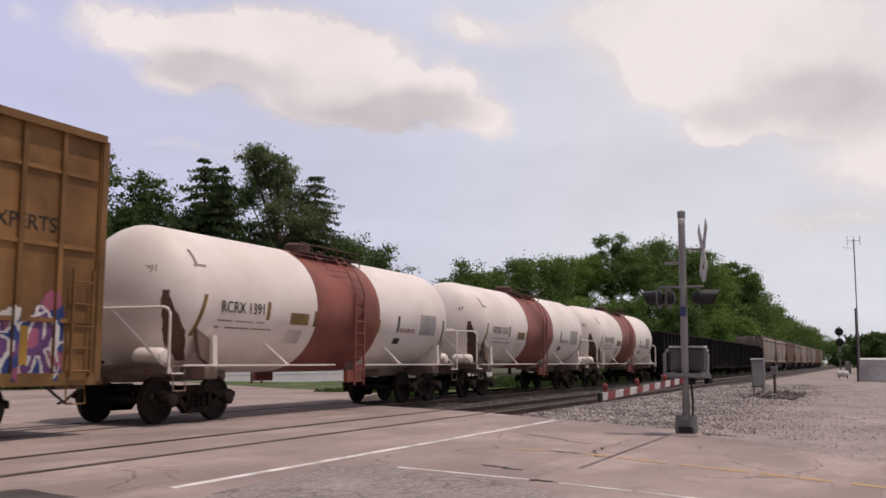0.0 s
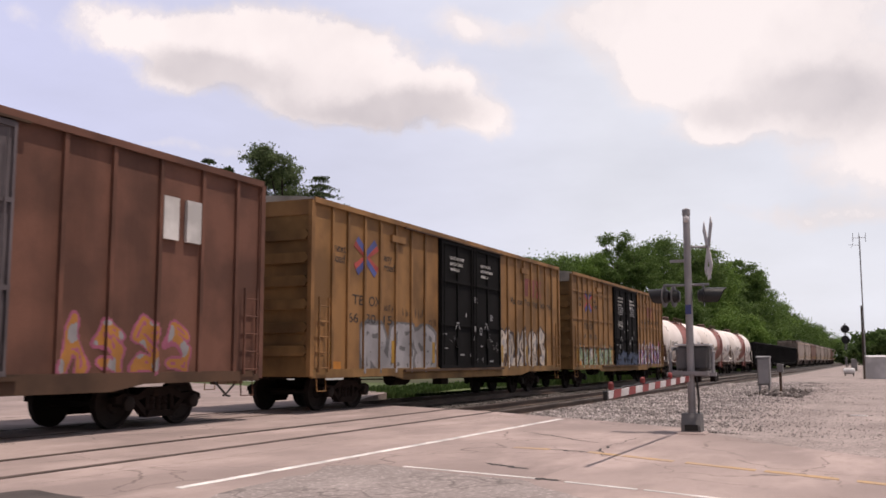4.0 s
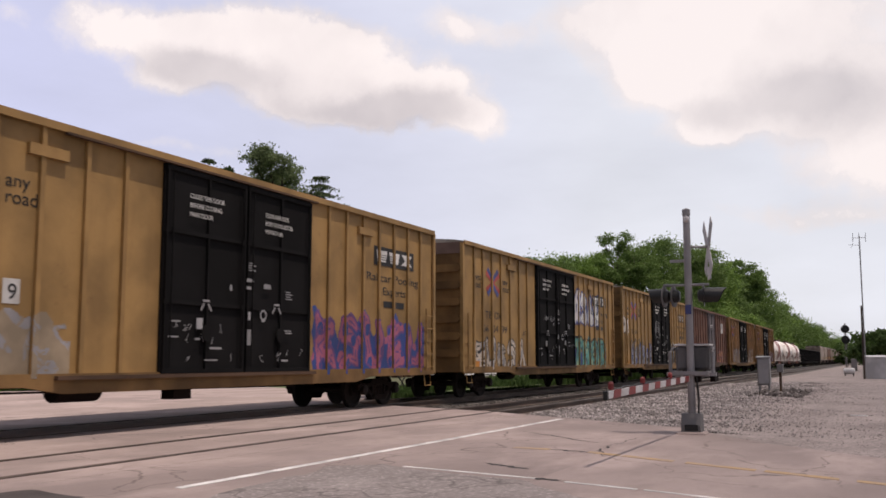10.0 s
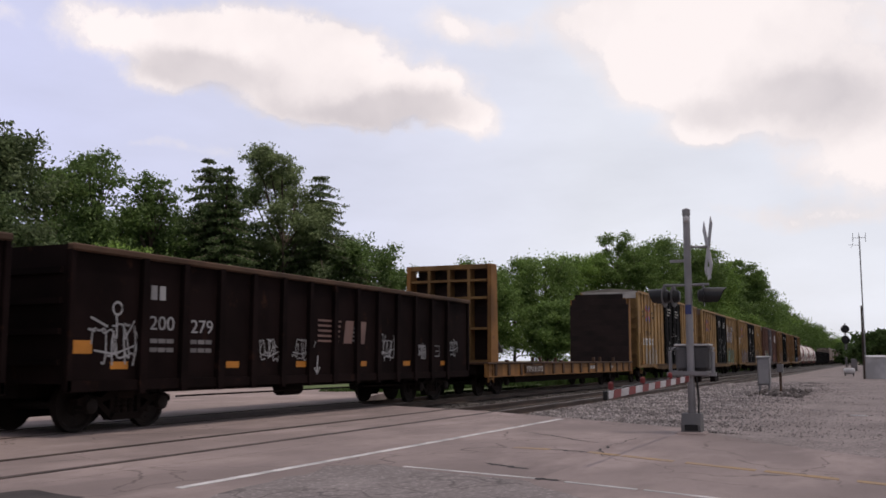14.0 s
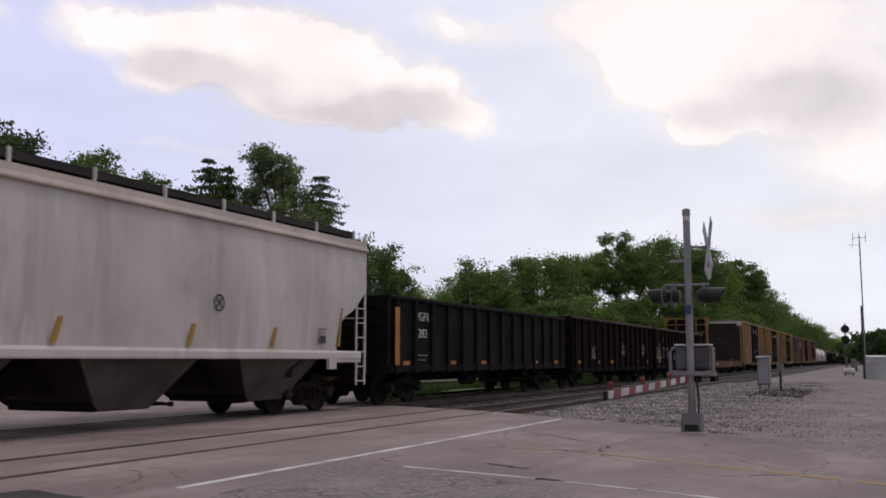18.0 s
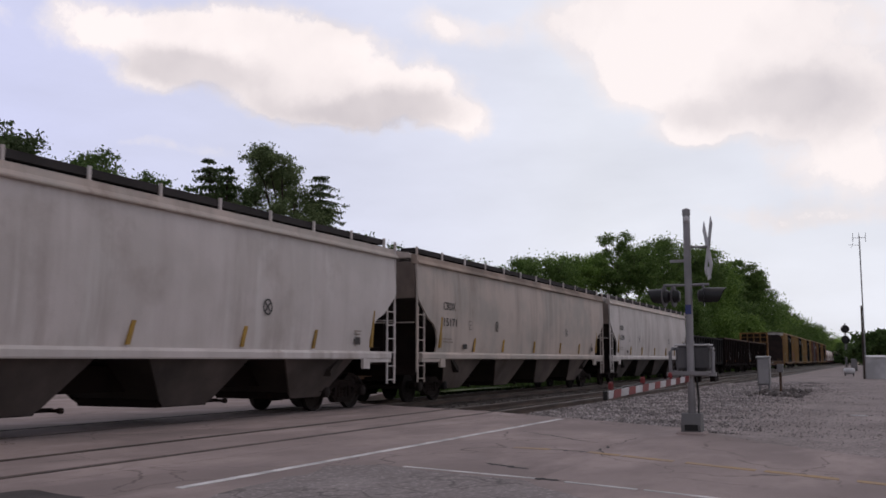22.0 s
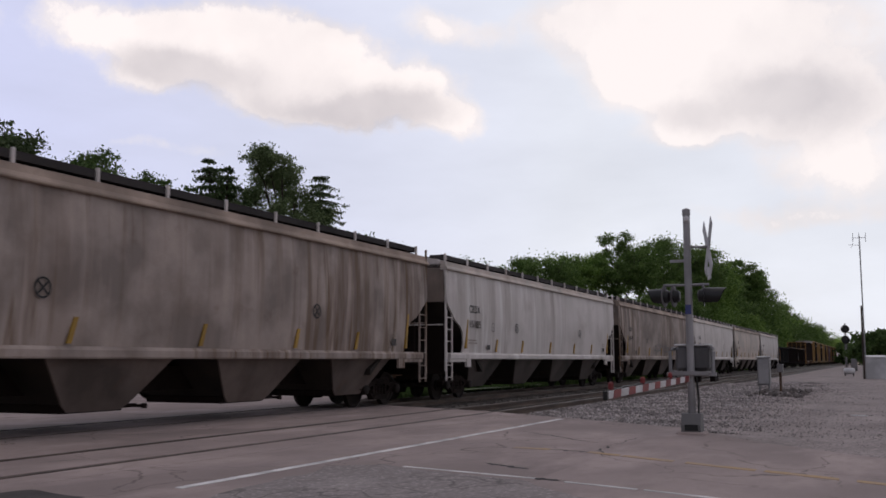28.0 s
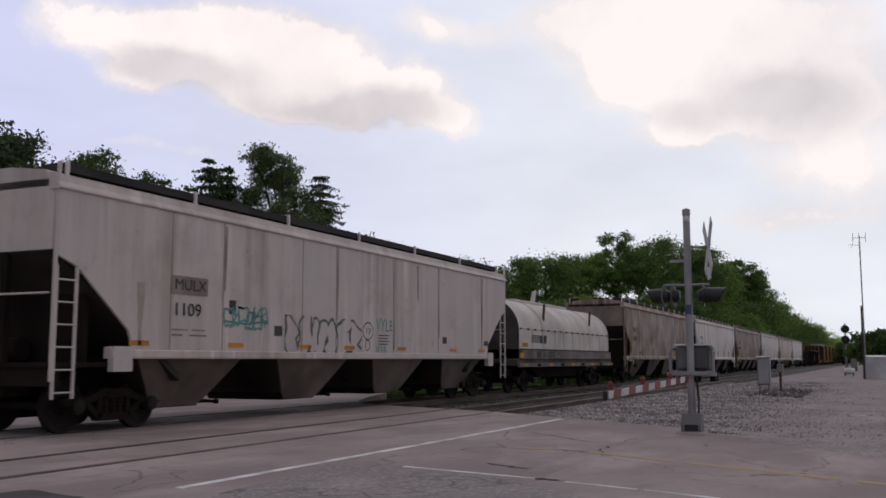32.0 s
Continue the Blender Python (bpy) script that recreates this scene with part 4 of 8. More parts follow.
def hopper(left, skin, label, marks=("CRDX", "15201"), L=20.3, straight=False):
    """Covered hopper: bulged sides with cut-away ends, bays below, trough hatches and running board on top."""
    car = railcar("covered_hopper", left, label, "covered hopper")
    chord = GREYX if skin in (GREYD, GREYT) else GREYT if skin is GREYW else skin
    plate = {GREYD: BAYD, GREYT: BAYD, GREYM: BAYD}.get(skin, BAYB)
    def cut(z):
        if straight:
            pts = [(4.4, 0.0), (2.9, 0.05), (2.8, 0.4), (1.72, 1.72), (1.3, 1.8)]
        else:
            pts = [(4.4, 0.0), (3.02, 0.02), (2.9, 0.12), (2.5, 0.62), (2.42, 0.75), (2.35, 1.0), (2.1, 1.3), (1.75, 1.42), (1.5, 1.36), (1.3, 1.36)]
        for (a, u), (b, w) in zip(pts[:-1], pts[1:]):
            if b <= z <= a:
                return u + (w - u) * (a - z) / (a - b)
        return 0.0
    zs = [4.05, 3.95, 3.75, 3.5, 3.2, 3.02, 2.9, 2.75, 2.6, 2.5, 2.42, 2.3, 2.2, 2.1, 1.95, 1.75, 1.6, 1.5, 1.36]
    for s in (-1, 1):
        rows = []
        for z in zs:
            bulge = 1.60 if straight else 1.52 + 0.085 * math.sin(math.pi * min(1, max(0, (z - 1.3) / 3.1)))
            a = cut(z)
            rows.append([(a + (L - 2 * a) * q / 30, bulge * s, z) for q in range(31)])
        part("side_sheet", Mesh().grid(rows, thick=(0, -0.05 * s, 0)), skin, car, "", True)
        part("side_sill", Mesh().prism([(1.42 * s, 1.26), (1.60 * s, 1.26), (1.615 * s, 1.29), (1.615 * s, 1.40), (1.56 * s, 1.46), (1.42 * s, 1.46)], 1.3 if straight else 0.3, L - 1.3 if straight else L - 0.3, "x"), skin, car)
        ch = Mesh().prism([(1.40 * s, 3.97), (1.625 * s, 3.97), (1.64 * s, 3.99), (1.635 * s, 4.02), (1.575 * s, 4.10), (1.55 * s, 4.22), (1.44 * s, 4.25), (1.40 * s, 4.25)], -0.02, L + 0.02, "x")
        part("top_chord", ch, chord, car, "weathered top chord")
        for e in (0, 1):
            f = (lambda x: x) if e == 0 else (lambda x: L - x)
            if straight:
                st = Mesh().box(*sorted((f(1.32), f(1.78))), min(1.50 * s, 1.63 * s), max(1.50 * s, 1.63 * s), 1.04, 1.47)
            else:
                st = Mesh().box(*sorted((f(0.3), f(1.75))), min(1.50 * s, 1.6 * s), max(1.50 * s, 1.6 * s), 1.18, 1.42)
                st.box(*sorted((f(1.52), f(1.85))), min(1.55 * s, 1.63 * s), max(1.55 * s, 1.63 * s), 1.02, 1.28)
            part("jacking_pad", st, skin, car)
            part("corner_post", Mesh().tube([(f(0.03), 1.56 * s, 0.9), (f(0.03), 1.56 * s, 4.42)], 0.035, 8), skin, car)
            ladder(car, f(0.06) if e == 0 else f(0.48), 1.58 * s, 0.62, 2.75, mat=skin)
        me = Mesh().box(-0.03, 0.03, min(1.37 * s, 1.42 * s), max(1.37 * s, 1.42 * s), 4.18, 4.50).data("board_post", GREYW)
        posts = 7 if straight else 12
        for i in range(posts):
            ob = part("board_post", me, None, car)
            ob.location = (0.35 + i * (L - 0.7) / (posts - 1), 0, 0)
        part("running_board", Mesh().box(0.3, L - 0.3, min(0.9 * s, 1.365 * s), max(0.9 * s, 1.365 * s), 4.33, 4.47), BOARD, car, "dark grated running board")
        if straight:
            for x in (2.75, 4.3, 7.2, 8.7, 11.7, 14.6, 18.0):
                part("sheet_seam", Mesh().box(x - 0.014, x + 0.014, min(1.598 * s, 1.604 * s), max(1.598 * s, 1.604 * s), 1.42, 4.03), SEAM, car)
        else:
            part("reflector", Mesh().prism([(1.50, 1.60), (1.62, 1.60), (1.74, 2.55), (1.64, 2.55)], 1.6 * s, 1.54 * s), REFLY, car, "faded yellow strip")
        if not straight:
            part("reflector", Mesh().prism([(L - 1.42, 1.56), (L - 1.32, 1.56), (L - 1.20, 2.50), (L - 1.28, 2.50)], 1.6 * s, 1.54 * s), REFLY, car, "faded yellow strip")
        for x in (1.95, 4.75, 7.35, 9.35, 12.2, 15.7, 18.0) if straight else (4.12, 6.75, 10.06, 13.35, 16.08):
            if x > L - 1.5:
                continue
            if straight:
                part("reflector", Mesh().box(x - 0.25, x + 0.25, min(1.6 * s, 1.606 * s), max(1.6 * s, 1.606 * s), 1.49, 1.58), REFLO, car, "faded orange strip")
                continue
            rf = Mesh().prism([(x, 1.50), (x + 0.10, 1.50), (x + 0.24, 1.93), (x + 0.15, 1.93)], 1.605 * s - 0.004 * s, 1.57 * s)
            part("reflector", rf, REFLY, car, "faded yellow strip")
    ro = Mesh().prism([(-1.50, 4.15), (-1.25, 4.31), (-0.5, 4.40), (0.5, 4.40), (1.25, 4.31), (1.50, 4.15), (1.4, 4.03), (-1.4, 4.03)], 0.02, L - 0.02, "x")
    part("roof", ro, skin, car)
    ht = Mesh().worn(1.0, L - 1.0, -0.32, 0.32, 4.36, 4.54, 0.04)
    for i in range(int((L - 2.0) / 2.1)):
        ht.box(1.6 + i * 2.1, 1.7 + i * 2.1, -0.4, 0.4, 4.36, 4.57)
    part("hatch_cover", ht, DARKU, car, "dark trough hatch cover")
    for e in (0, 1):
        f = (lambda x: x) if e == 0 else (lambda x: L - x)
        part("end_wall", Mesh().box(min(f(0.02), f(0.07)), max(f(0.02), f(0.07)), -1.5, 1.5, 3.0, 4.15), skin if straight else ENDG, car, "" if straight else "grimy brownish end wall")
        sl = Mesh()
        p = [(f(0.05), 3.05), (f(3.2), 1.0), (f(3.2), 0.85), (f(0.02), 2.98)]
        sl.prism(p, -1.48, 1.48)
        # Dark colour carries the shade of the recessed car end.
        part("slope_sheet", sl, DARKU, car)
        part("end_platform", Mesh().box(min(f(0.0), f(1.5)), max(f(0.0), f(1.5)), -1.5, 1.5, 1.12, 1.2), TRUCK, car)
        part("end_brace", Mesh().box(min(f(0.95), f(1.05)), max(f(0.95), f(1.05)), -1.3, 1.3, 1.2, 2.42), TRUCK, car)
        part("end_sill", Mesh().box(min(f(0.05), f(0.3)), max(f(0.05), f(0.3)), -1.48, 1.48, 0.82, 1.12), TRUCK, car)
        for y in (-0.45, 0.45):
            part("end_stay", Mesh().box(min(f(0.02), f(0.12)), max(f(0.02), f(0.12)), y - 0.06, y + 0.06, 1.2, 3.0), TRUCK, car)
        part("grab_bar", Mesh().tube([(f(-0.02), -1.5, 2.3), (f(-0.02), 1.5, 2.3)], 0.02, 6), skin, car)
        part("brake_reservoir", Mesh().lathe([(-0.5, 0.02), (-0.48, 0.2), (0.48, 0.2), (0.5, 0.02)], "y", (f(0.7), 0.3, 1.42), 12), TRUCK, car)
    t, lo, wt, wb = 1.30, 0.50, (L - 7.22) / 8.72, 0.74
    for i in range(4):
        c = L / 2 + (i - 1.5) * (L - 7.22) / 3
        hexa = [(0, 1, 2, 3), (7, 6, 5, 4), (0, 4, 5, 1), (1, 5, 6, 2), (2, 6, 7, 3), (3, 7, 4, 0)]
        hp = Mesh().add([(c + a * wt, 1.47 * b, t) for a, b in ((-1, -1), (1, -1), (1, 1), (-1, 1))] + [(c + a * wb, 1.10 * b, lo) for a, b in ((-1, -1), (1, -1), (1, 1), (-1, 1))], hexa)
        # Bay body painted darker than its plates to show the shaded gaps between bays.
        bay = part("hopper_bay", hp, DARKU, car, "discharge bay coloured dark for the shade below")
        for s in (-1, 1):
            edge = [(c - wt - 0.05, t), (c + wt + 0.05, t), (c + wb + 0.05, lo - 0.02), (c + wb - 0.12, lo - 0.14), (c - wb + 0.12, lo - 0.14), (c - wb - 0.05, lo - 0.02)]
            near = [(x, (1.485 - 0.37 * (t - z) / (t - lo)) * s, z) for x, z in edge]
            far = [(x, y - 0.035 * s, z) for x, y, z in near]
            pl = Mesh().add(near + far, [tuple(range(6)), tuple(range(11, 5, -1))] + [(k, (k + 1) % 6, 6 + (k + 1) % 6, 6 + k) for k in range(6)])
            part("bay_plate", pl, plate, bay, "stained side plate of the bay, toned down for shade")
        gt = Mesh().worn(c - 0.74, c + 0.74, -1.0, 1.0, 0.34, 0.50, 0.02)
        gt.box(c + 0.74, c + 1.15, -0.95, -0.86, 0.38, 0.45).box(c + 0.74, c + 1.15, 0.86, 0.95, 0.38, 0.45).tube([(c + 1.1, -1.15, 0.41), (c + 1.1, 1.15, 0.41)], 0.035, 6)
        part("outlet_gate", gt, TRUCK, bay)
        for s in (-1, 1):
            part("gate_capstan", Mesh().lathe([(-0.04, 0.05), (0.04, 0.05)], "y", (c + 1.1, 1.17 * s, 0.41), 10), TRUCK, bay)
    part("centre_sill", Mesh().box(0.2, L - 0.2, -0.35, 0.35, 0.64, 1.12), TRUCK, car)
    ym = -1.622
    if marks:
        if straight:
            part("mark_panel", Mesh().box(2.74, 3.80, ym + 0.004, ym + 0.03, 2.46, 2.80), SEAM, car, "dark patch behind the reporting mark")
            letters(marks[0], 0.30, INK, car, 2.82, ym, 2.54, 0.90)
            letters(marks[1], 0.34, INK, car, 2.80, ym, 2.06, 0.72)
        else:
            letters(marks[0], 0.34, INK, car, 1.75, ym + 0.004, 2.74, 0.9)
            letters(marks[1], 0.34, INK, car, 1.70, ym + 0.004, 2.26, 0.95)
    bars(car, [(1.72, 1.85, 0.3, 0.03), (2.08, 1.85, 0.32, 0.03), (1.72, 1.76, 0.42, 0.03), (2.2, 1.76, 0.25, 0.03), (L - 2.3, 1.86, 0.3, 0.03), (L - 2.3, 1.94, 0.35, 0.03)] if not straight else [(2.8, 1.78, 0.45, 0.035), (3.35, 1.78, 0.4, 0.035), (2.8, 1.68, 0.3, 0.035), (3.3, 1.68, 0.5, 0.035)], SEAM, ym + 0.02)
    bars(car, [(L - 2.25, 1.62, 0.26, 0.18), (3.3, 1.58, 0.28, 0.15)] if not straight else [(4.5, 2.15, 0.22, 0.28), (6.1, 1.75, 0.3, 0.22), (14.9, 1.72, 0.3, 0.2), (18.2, 1.7, 0.4, 0.16)], COILE, ym + 0.02)
    if not straight and marks:
        for x in (6.2, 14.25):
            ring = [(x + 0.155 * math.cos(a), 2.36 + 0.155 * math.sin(a)) for a in [k * math.pi / 12 for k in range(25)]]
            sketch(car, [ring, [(x - 0.11, 2.25), (x + 0.11, 2.47)], [(x - 0.11, 2.47), (x + 0.11, 2.25)]], ym + 0.002, 0.032, INK, "round crossed black stencil", "stencil")
        sketch(car, [[(3.72, 2.2), (3.72, 2.46), (3.98, 2.46), (3.98, 2.2), (3.72, 2.2)], [(3.8, 2.33), (3.9, 2.33)]], ym + 0.002, 0.02, INK, "faint square stencil", "stencil")
    running_gear(car, L, 1.95)
    return car


def gondola(left, skin, label, L=15.9, posts=14, top=3.14, marks=None, low=0.72, p0=0.5):
    car = railcar("gondola", left, label, "gondola")
    for s in (-1, 1):
        part("side_sheet", Mesh().box(0.02, L - 0.02, min(1.46 * s, 1.50 * s), max(1.46 * s, 1.50 * s), low + 0.13, top - 0.08), skin, car)
        part("top_chord", Mesh().worn(0.0, L, min(1.42 * s, 1.60 * s), max(1.42 * s, 1.60 * s), top - 0.12, top, 0.025), RUSTY if skin is GONB else skin, car)
        part("side_sill", Mesh().box(0.0, L, min(1.44 * s, 1.56 * s), max(1.44 * s, 1.56 * s), low, low + 0.18), skin, car)
        me = Mesh().prism([(-0.06, low - 0.06), (-0.10, low + 0.08), (-0.07, top - 0.11), (0.07, top - 0.11), (0.10, low + 0.08), (0.06, low - 0.06)], 1.49 * s, 1.60 * s).data("side_post", skin)
        for i in range(posts):
            ob = part("side_post", me, None, car)
            ob.location = (p0 + i * (L - 2 * p0) / (posts - 1), 0, 0)
        for q in (0.05, L - 0.05):
            part("corner_post", Mesh().worn(q - 0.06, q + 0.06, min(1.46 * s, 1.56 * s), max(1.46 * s, 1.56 * s), low, top - 0.1, 0.015), skin, car)
        for x in (1.0, 4.2, 6.75, 9.6, 12.1, 14.6):
            part("reflector", Mesh().box(x, x + 0.42, min(1.505 * s, 1.50 * s), max(1.51 * s, 1.50 * s), 1.08, 1.21), REFLO, car, "orange reflector plate")
    for x, s in ((0.02, -1), (L - 0.02, 1)):
        en = Mesh().box(x - 0.03, x + 0.03, -1.46, 1.46, 0.85, top - 0.02)
        part("end_wall", en, skin, car)
        for z in (1.2, 1.7, 2.2, 2.7):
            part("end_rib", Mesh().box(min(x + 0.028 * s, x + 0.10 * s), max(x + 0.028 * s, x + 0.10 * s), -1.4, 1.4, z - 0.05, z + 0.05), skin, car)
    part("floor", Mesh().box(0.05, L - 0.05, -1.45, 1.45, 0.9, 1.0), RUSTY, car)
    part("centre_sill", Mesh().box(0.2, L - 0.2, -0.25, 0.25, 0.6, 0.9).tube([(3.2, -1.1, 0.55), (L - 3.2, -1.1, 0.55)], 0.02, 6).lathe([(-0.4, 0.02), (-0.38, 0.18), (0.38, 0.18), (0.4, 0.02)], "x", (L * 0.45, -0.8, 0.6), 10), TRUCK, car)
    if marks:
        letters(marks[0], 0.36, WHITE, car, 1.80, -1.508, 2.35, 0.84)
        letters(marks[1], 0.36, WHITE, car, 1.92, -1.508, 1.87, 0.58)
        bars(car, [(1.82, 1.35, 0.34, 0.04), (2.22, 1.35, 0.36, 0.04), (1.82, 1.22, 0.24, 0.04), (2.14, 1.22, 0.3, 0.04)], SILVERY, -1.502)
        part("corner_stripe", Mesh().box(0.24, 0.50, -1.645, -1.634, 1.10, 2.66), REFLO, car, "orange corner stripe")
    running_gear(car, L, 1.85)
    return car


def flat_car(left, label):
    L = 20.7
    car = railcar("bulkhead_flatcar", left, label, "flatcar")
    for s in (-1, 1):
        part("side_sill", Mesh().worn(0.0, L, min(1.50 * s, 1.60 * s), max(1.50 * s, 1.60 * s), 0.68, 1.12, 0.012), FLATY, car)
        part("sill_flange", Mesh().worn(0.0, L, min(1.50 * s, 1.66 * s), max(1.50 * s, 1.66 * s), 1.10, 1.165, 0.012), RUSTY, car, "rusty upper flange")
        part("sill_flange", Mesh().worn(0.0, L, min(1.50 * s, 1.63 * s), max(1.50 * s, 1.63 * s), 0.66, 0.70, 0.008), FLATY, car)
        for i in range(16):
            x = 0.75 + i * 1.28
            part("stake_pocket", Mesh().worn(x - 0.10, x + 0.10, min(1.595 * s, 1.655 * s), max(1.595 * s, 1.655 * s), 0.70, 1.10, 0.015), RUSTY, car, "rusty stake pocket")
        for x, hgt in ((2.2, 0.08), (5.9, 0.10), (8.6, 0.07), (13.6, 0.20), (14.7, 0.22), (17.2, 0.20)):
            part("stake", Mesh().worn(x - 0.06, x + 0.06, min(1.42 * s, 1.54 * s), max(1.42 * s, 1.54 * s), 1.16, 1.16 + hgt, 0.012), RUSTY, car, "short rusty stake")
    me = Mesh().worn(-0.115, 0.115, -1.56, 1.56, 1.08, 1.16, 0.01).data("deck_plank", RUSTY)
    for i in range(84):
        ob = part("deck_plank", me, None, car)
        ob.location = (0.2 + 0.245 * i, 0, 0)
    for e in (0, 1):
        f = (lambda x: x) if e == 0 else (lambda x: L - x)
        for s in (-1, 1):
            part("bulkhead_post", Mesh().prism([(f(0.40), 1.1), (f(0.46), 4.5), (f(0.95), 4.5), (f(1.08), 1.1)] if e == 0 else [(f(0.06), 1.1), (f(0.06), 4.45), (f(0.34), 4.45), (f(0.52), 1.1)], 1.46 * s, 1.60 * s), FLATY, car, "tapered yellow bulkhead post")
        fr = Mesh()
        x0, x1 = sorted((f(0.12 if e else 0.48), f(0.42 if e else 0.90)))
        for z in (1.2, 2.3, 3.35, 3.95):
            fr.box(x0, x1, -1.42, 1.42, z - 0.04, z + 0.04)
        for y in (-0.75, 0.0, 0.75):
            fr.box(x0, x1, y - 0.05, y + 0.05, 1.1, 4.4)
        fr.box(x0, x1, -1.42, 1.42, 4.34, 4.5)
        part("bulkhead_frame", fr, ENDY, car, "grimy yellow stiffening frame")
        a, b = sorted((f(0.44), f(0.53)) if e else (f(0.96), f(1.06)))
        for i in range(13 if e else 12):
            trim = 0.10 * (i == 11) + 0.28 * (i > 11) if e else 0.2 * (i > 10)
            part("bulkhead_board", Mesh().worn(a, b, -1.58 + trim, 1.58 - trim, 1.14 + i * 0.275, 1.4145 + i * 0.275, 0.004), PLANK, car)
        for s in (-1, 1):
            ladder(car, f(0.08) if e == 0 else f(0.5), 1.63 * s, 0.5, 1.1, mat=FLATY)
    part("centre_sill", Mesh().prism([(0.2, 1.05), (0.2, 0.75), (3.9, 0.75), (4.2, 0.40), (L - 4.2, 0.40), (L - 3.9, 0.75), (L - 0.2, 0.75), (L - 0.2, 1.05)], -1.1, 1.1), TRUCK, car)
    part("number_panel", Mesh().box(3.70, 5.72, -1.664, -1.598, 0.76, 1.04), RUSTY, car)
    letters("TTPX 811073", 0.27, WHITE, car, 3.78, -1.668, 0.81, 1.85)
    bars(car, [(12.6, 0.85, 0.35, 0.14), (13.1, 0.85, 0.2, 0.14), (16.2, 0.86, 0.4, 0.1)], WHITE, -1.604)
    running_gear(car, L, 2.2)
    return car


def coil_car(left, label):
    L = 13.5
    car = railcar("coil_car", left, label, "coil car")
    part("deck", Mesh().worn(0.0, L, -1.5, 1.5, 1.02, 1.28, 0.02), BAYB, car, "grimy deck frame")
    for s in (-1, 1):
        part("side_sill", Mesh().box(0.35, L - 0.35, min(1.46 * s, 1.58 * s), max(1.46 * s, 1.58 * s), 1.28, 1.60), COILS, car, "grimy grey side sill")
        part("rub_rail", Mesh().box(0.05, L - 0.05, min(1.5 * s, 1.6 * s), max(1.5 * s, 1.6 * s), 0.98, 1.12), COILS, car, "grimy rub rail")
        for i in range(9):
            x = 0.5 + i * 1.5
            part("reflector" if i % 2 == 0 else "step_bracket", Mesh().box(x, x + 0.42, min(1.6 * s, 1.61 * s), max(1.6 * s, 1.61 * s), 1.0, 1.1), REFLO if i % 2 == 0 else TRUCK, car)
        part("corner_plate", Mesh().box(0.05, 0.5, min(1.58 * s, 1.6 * s), max(1.58 * s, 1.6 * s), 1.3, 1.50), REFLO, car, "orange corner plate")
        for x in (3.5, 10.2):
            part("cover_guide", Mesh().prism([(x, 2.78), (x + 0.11, 2.78), (x + 0.26, 3.46), (x + 0.15, 3.46)], 1.30 * s, 1.37 * s), RUSTY, car, "rusty slanted cover guide")
        part("cover_seam", Mesh().box(0.36, L - 0.36, min(1.43 * s, 1.452 * s), max(1.43 * s, 1.452 * s), 2.385, 2.40), ENDG, car)
        # Dark strip drawn for the shaded gap between cover and sill.
        part("cover_skirt", Mesh().box(0.34, L - 0.34, min(1.42 * s, 1.47 * s), max(1.42 * s, 1.47 * s), 1.60, 1.66), DARKU, car)
        for x in (1.9, 4.7, 5.9, 7.2, 8.2, 11.6):
            part("cover_joint", Mesh().box(x - 0.008, x + 0.008, min(1.43 * s, 1.447 * s), max(1.43 * s, 1.447 * s), 1.68, 2.38), SEAM, car)
        part("reflector", Mesh().box(0.75, 1.35, min(1.44 * s, 1.452 * s), max(1.44 * s, 1.452 * s), 1.72, 1.88), REFLO, car, "orange reflector plate")
        la = Mesh()
        for i in range(16):
            la.box(0.5 + i * 0.82, 0.57 + i * 0.82, min(1.43 * s, 1.5 * s), max(1.43 * s, 1.5 * s), 2.36, 2.42)
        part("cover_latch", la, RUSTY, car)
    arc = [(1.44 * math.cos(a), 2.36 + 1.22 * math.sin(a)) for a in [math.pi * i / 20 for i in range(21)]]
    prof = [(1.44, 1.64)] + arc + [(-1.44, 1.64)]
    part("cover", Mesh().prism(prof, 0.34, L - 0.34, "x"), COILG, car, "", True)
    prof2 = [(u * 1.012, 1.62 + (w - 1.62) * 1.012) for u, w in prof]
    for x in (0.30, 3.1, 9.95, L - 0.36):
        part("cover_rib", Mesh().prism(prof2, x, x + 0.06, "x"), COILG if x > 1 else COILE, car)
    part("cover_end", Mesh().prism([(u * 0.97, 1.62 + (w - 1.62) * 0.97) for u, w in prof], 0.27, 0.33, "x"), COILE, car, "dark grey cover end")
    part("lift_beam", Mesh().worn(3.2, 10.3, -0.25, 0.25, 3.56, 3.68, 0.02), COILG, car)
    for x, y in ((3.1, 0.4), (10.0, 0.4), (0.9, 0.5)):
        part("cover_pin", Mesh().prism([(x, 3.3), (x + 0.07, 3.3), (x + 0.02, 3.85), (x - 0.05, 3.85)], y - 0.03, y + 0.03), COILG, car)
    part("lift_bracket", Mesh().prism([(6.0, 3.6), (6.2, 3.6), (6.5, 4.2), (6.38, 4.2)], -0.08, 0.08), COILG, car, "slanted lifting bracket")
    for i in range(5):
        part("emblem_bar", Mesh().box(1.78 + i * 0.01, 2.75 + i * 0.02, -1.456, -1.441, 1.90 + i * 0.062, 1.935 + i * 0.062), INK, car, "black bar of a striped emblem")
    for p in ([(2.78, 1.88), (3.14, 1.88), (3.22, 2.19), (2.86, 2.19)], [(3.22, 1.88), (3.56, 1.88), (3.62, 2.19), (3.30, 2.19)]):
        part("emblem_block", Mesh().prism(p, -1.456, -1.441), INK, car, "slanted black block of an emblem")
    letters("165107", 0.33, INK, car, 2.72, -1.585, 1.33, 1.22)
    bars(car, [(2.0, 1.33, 0.24, 0.23), (2.3, 1.33, 0.22, 0.23)], INK, -1.581)
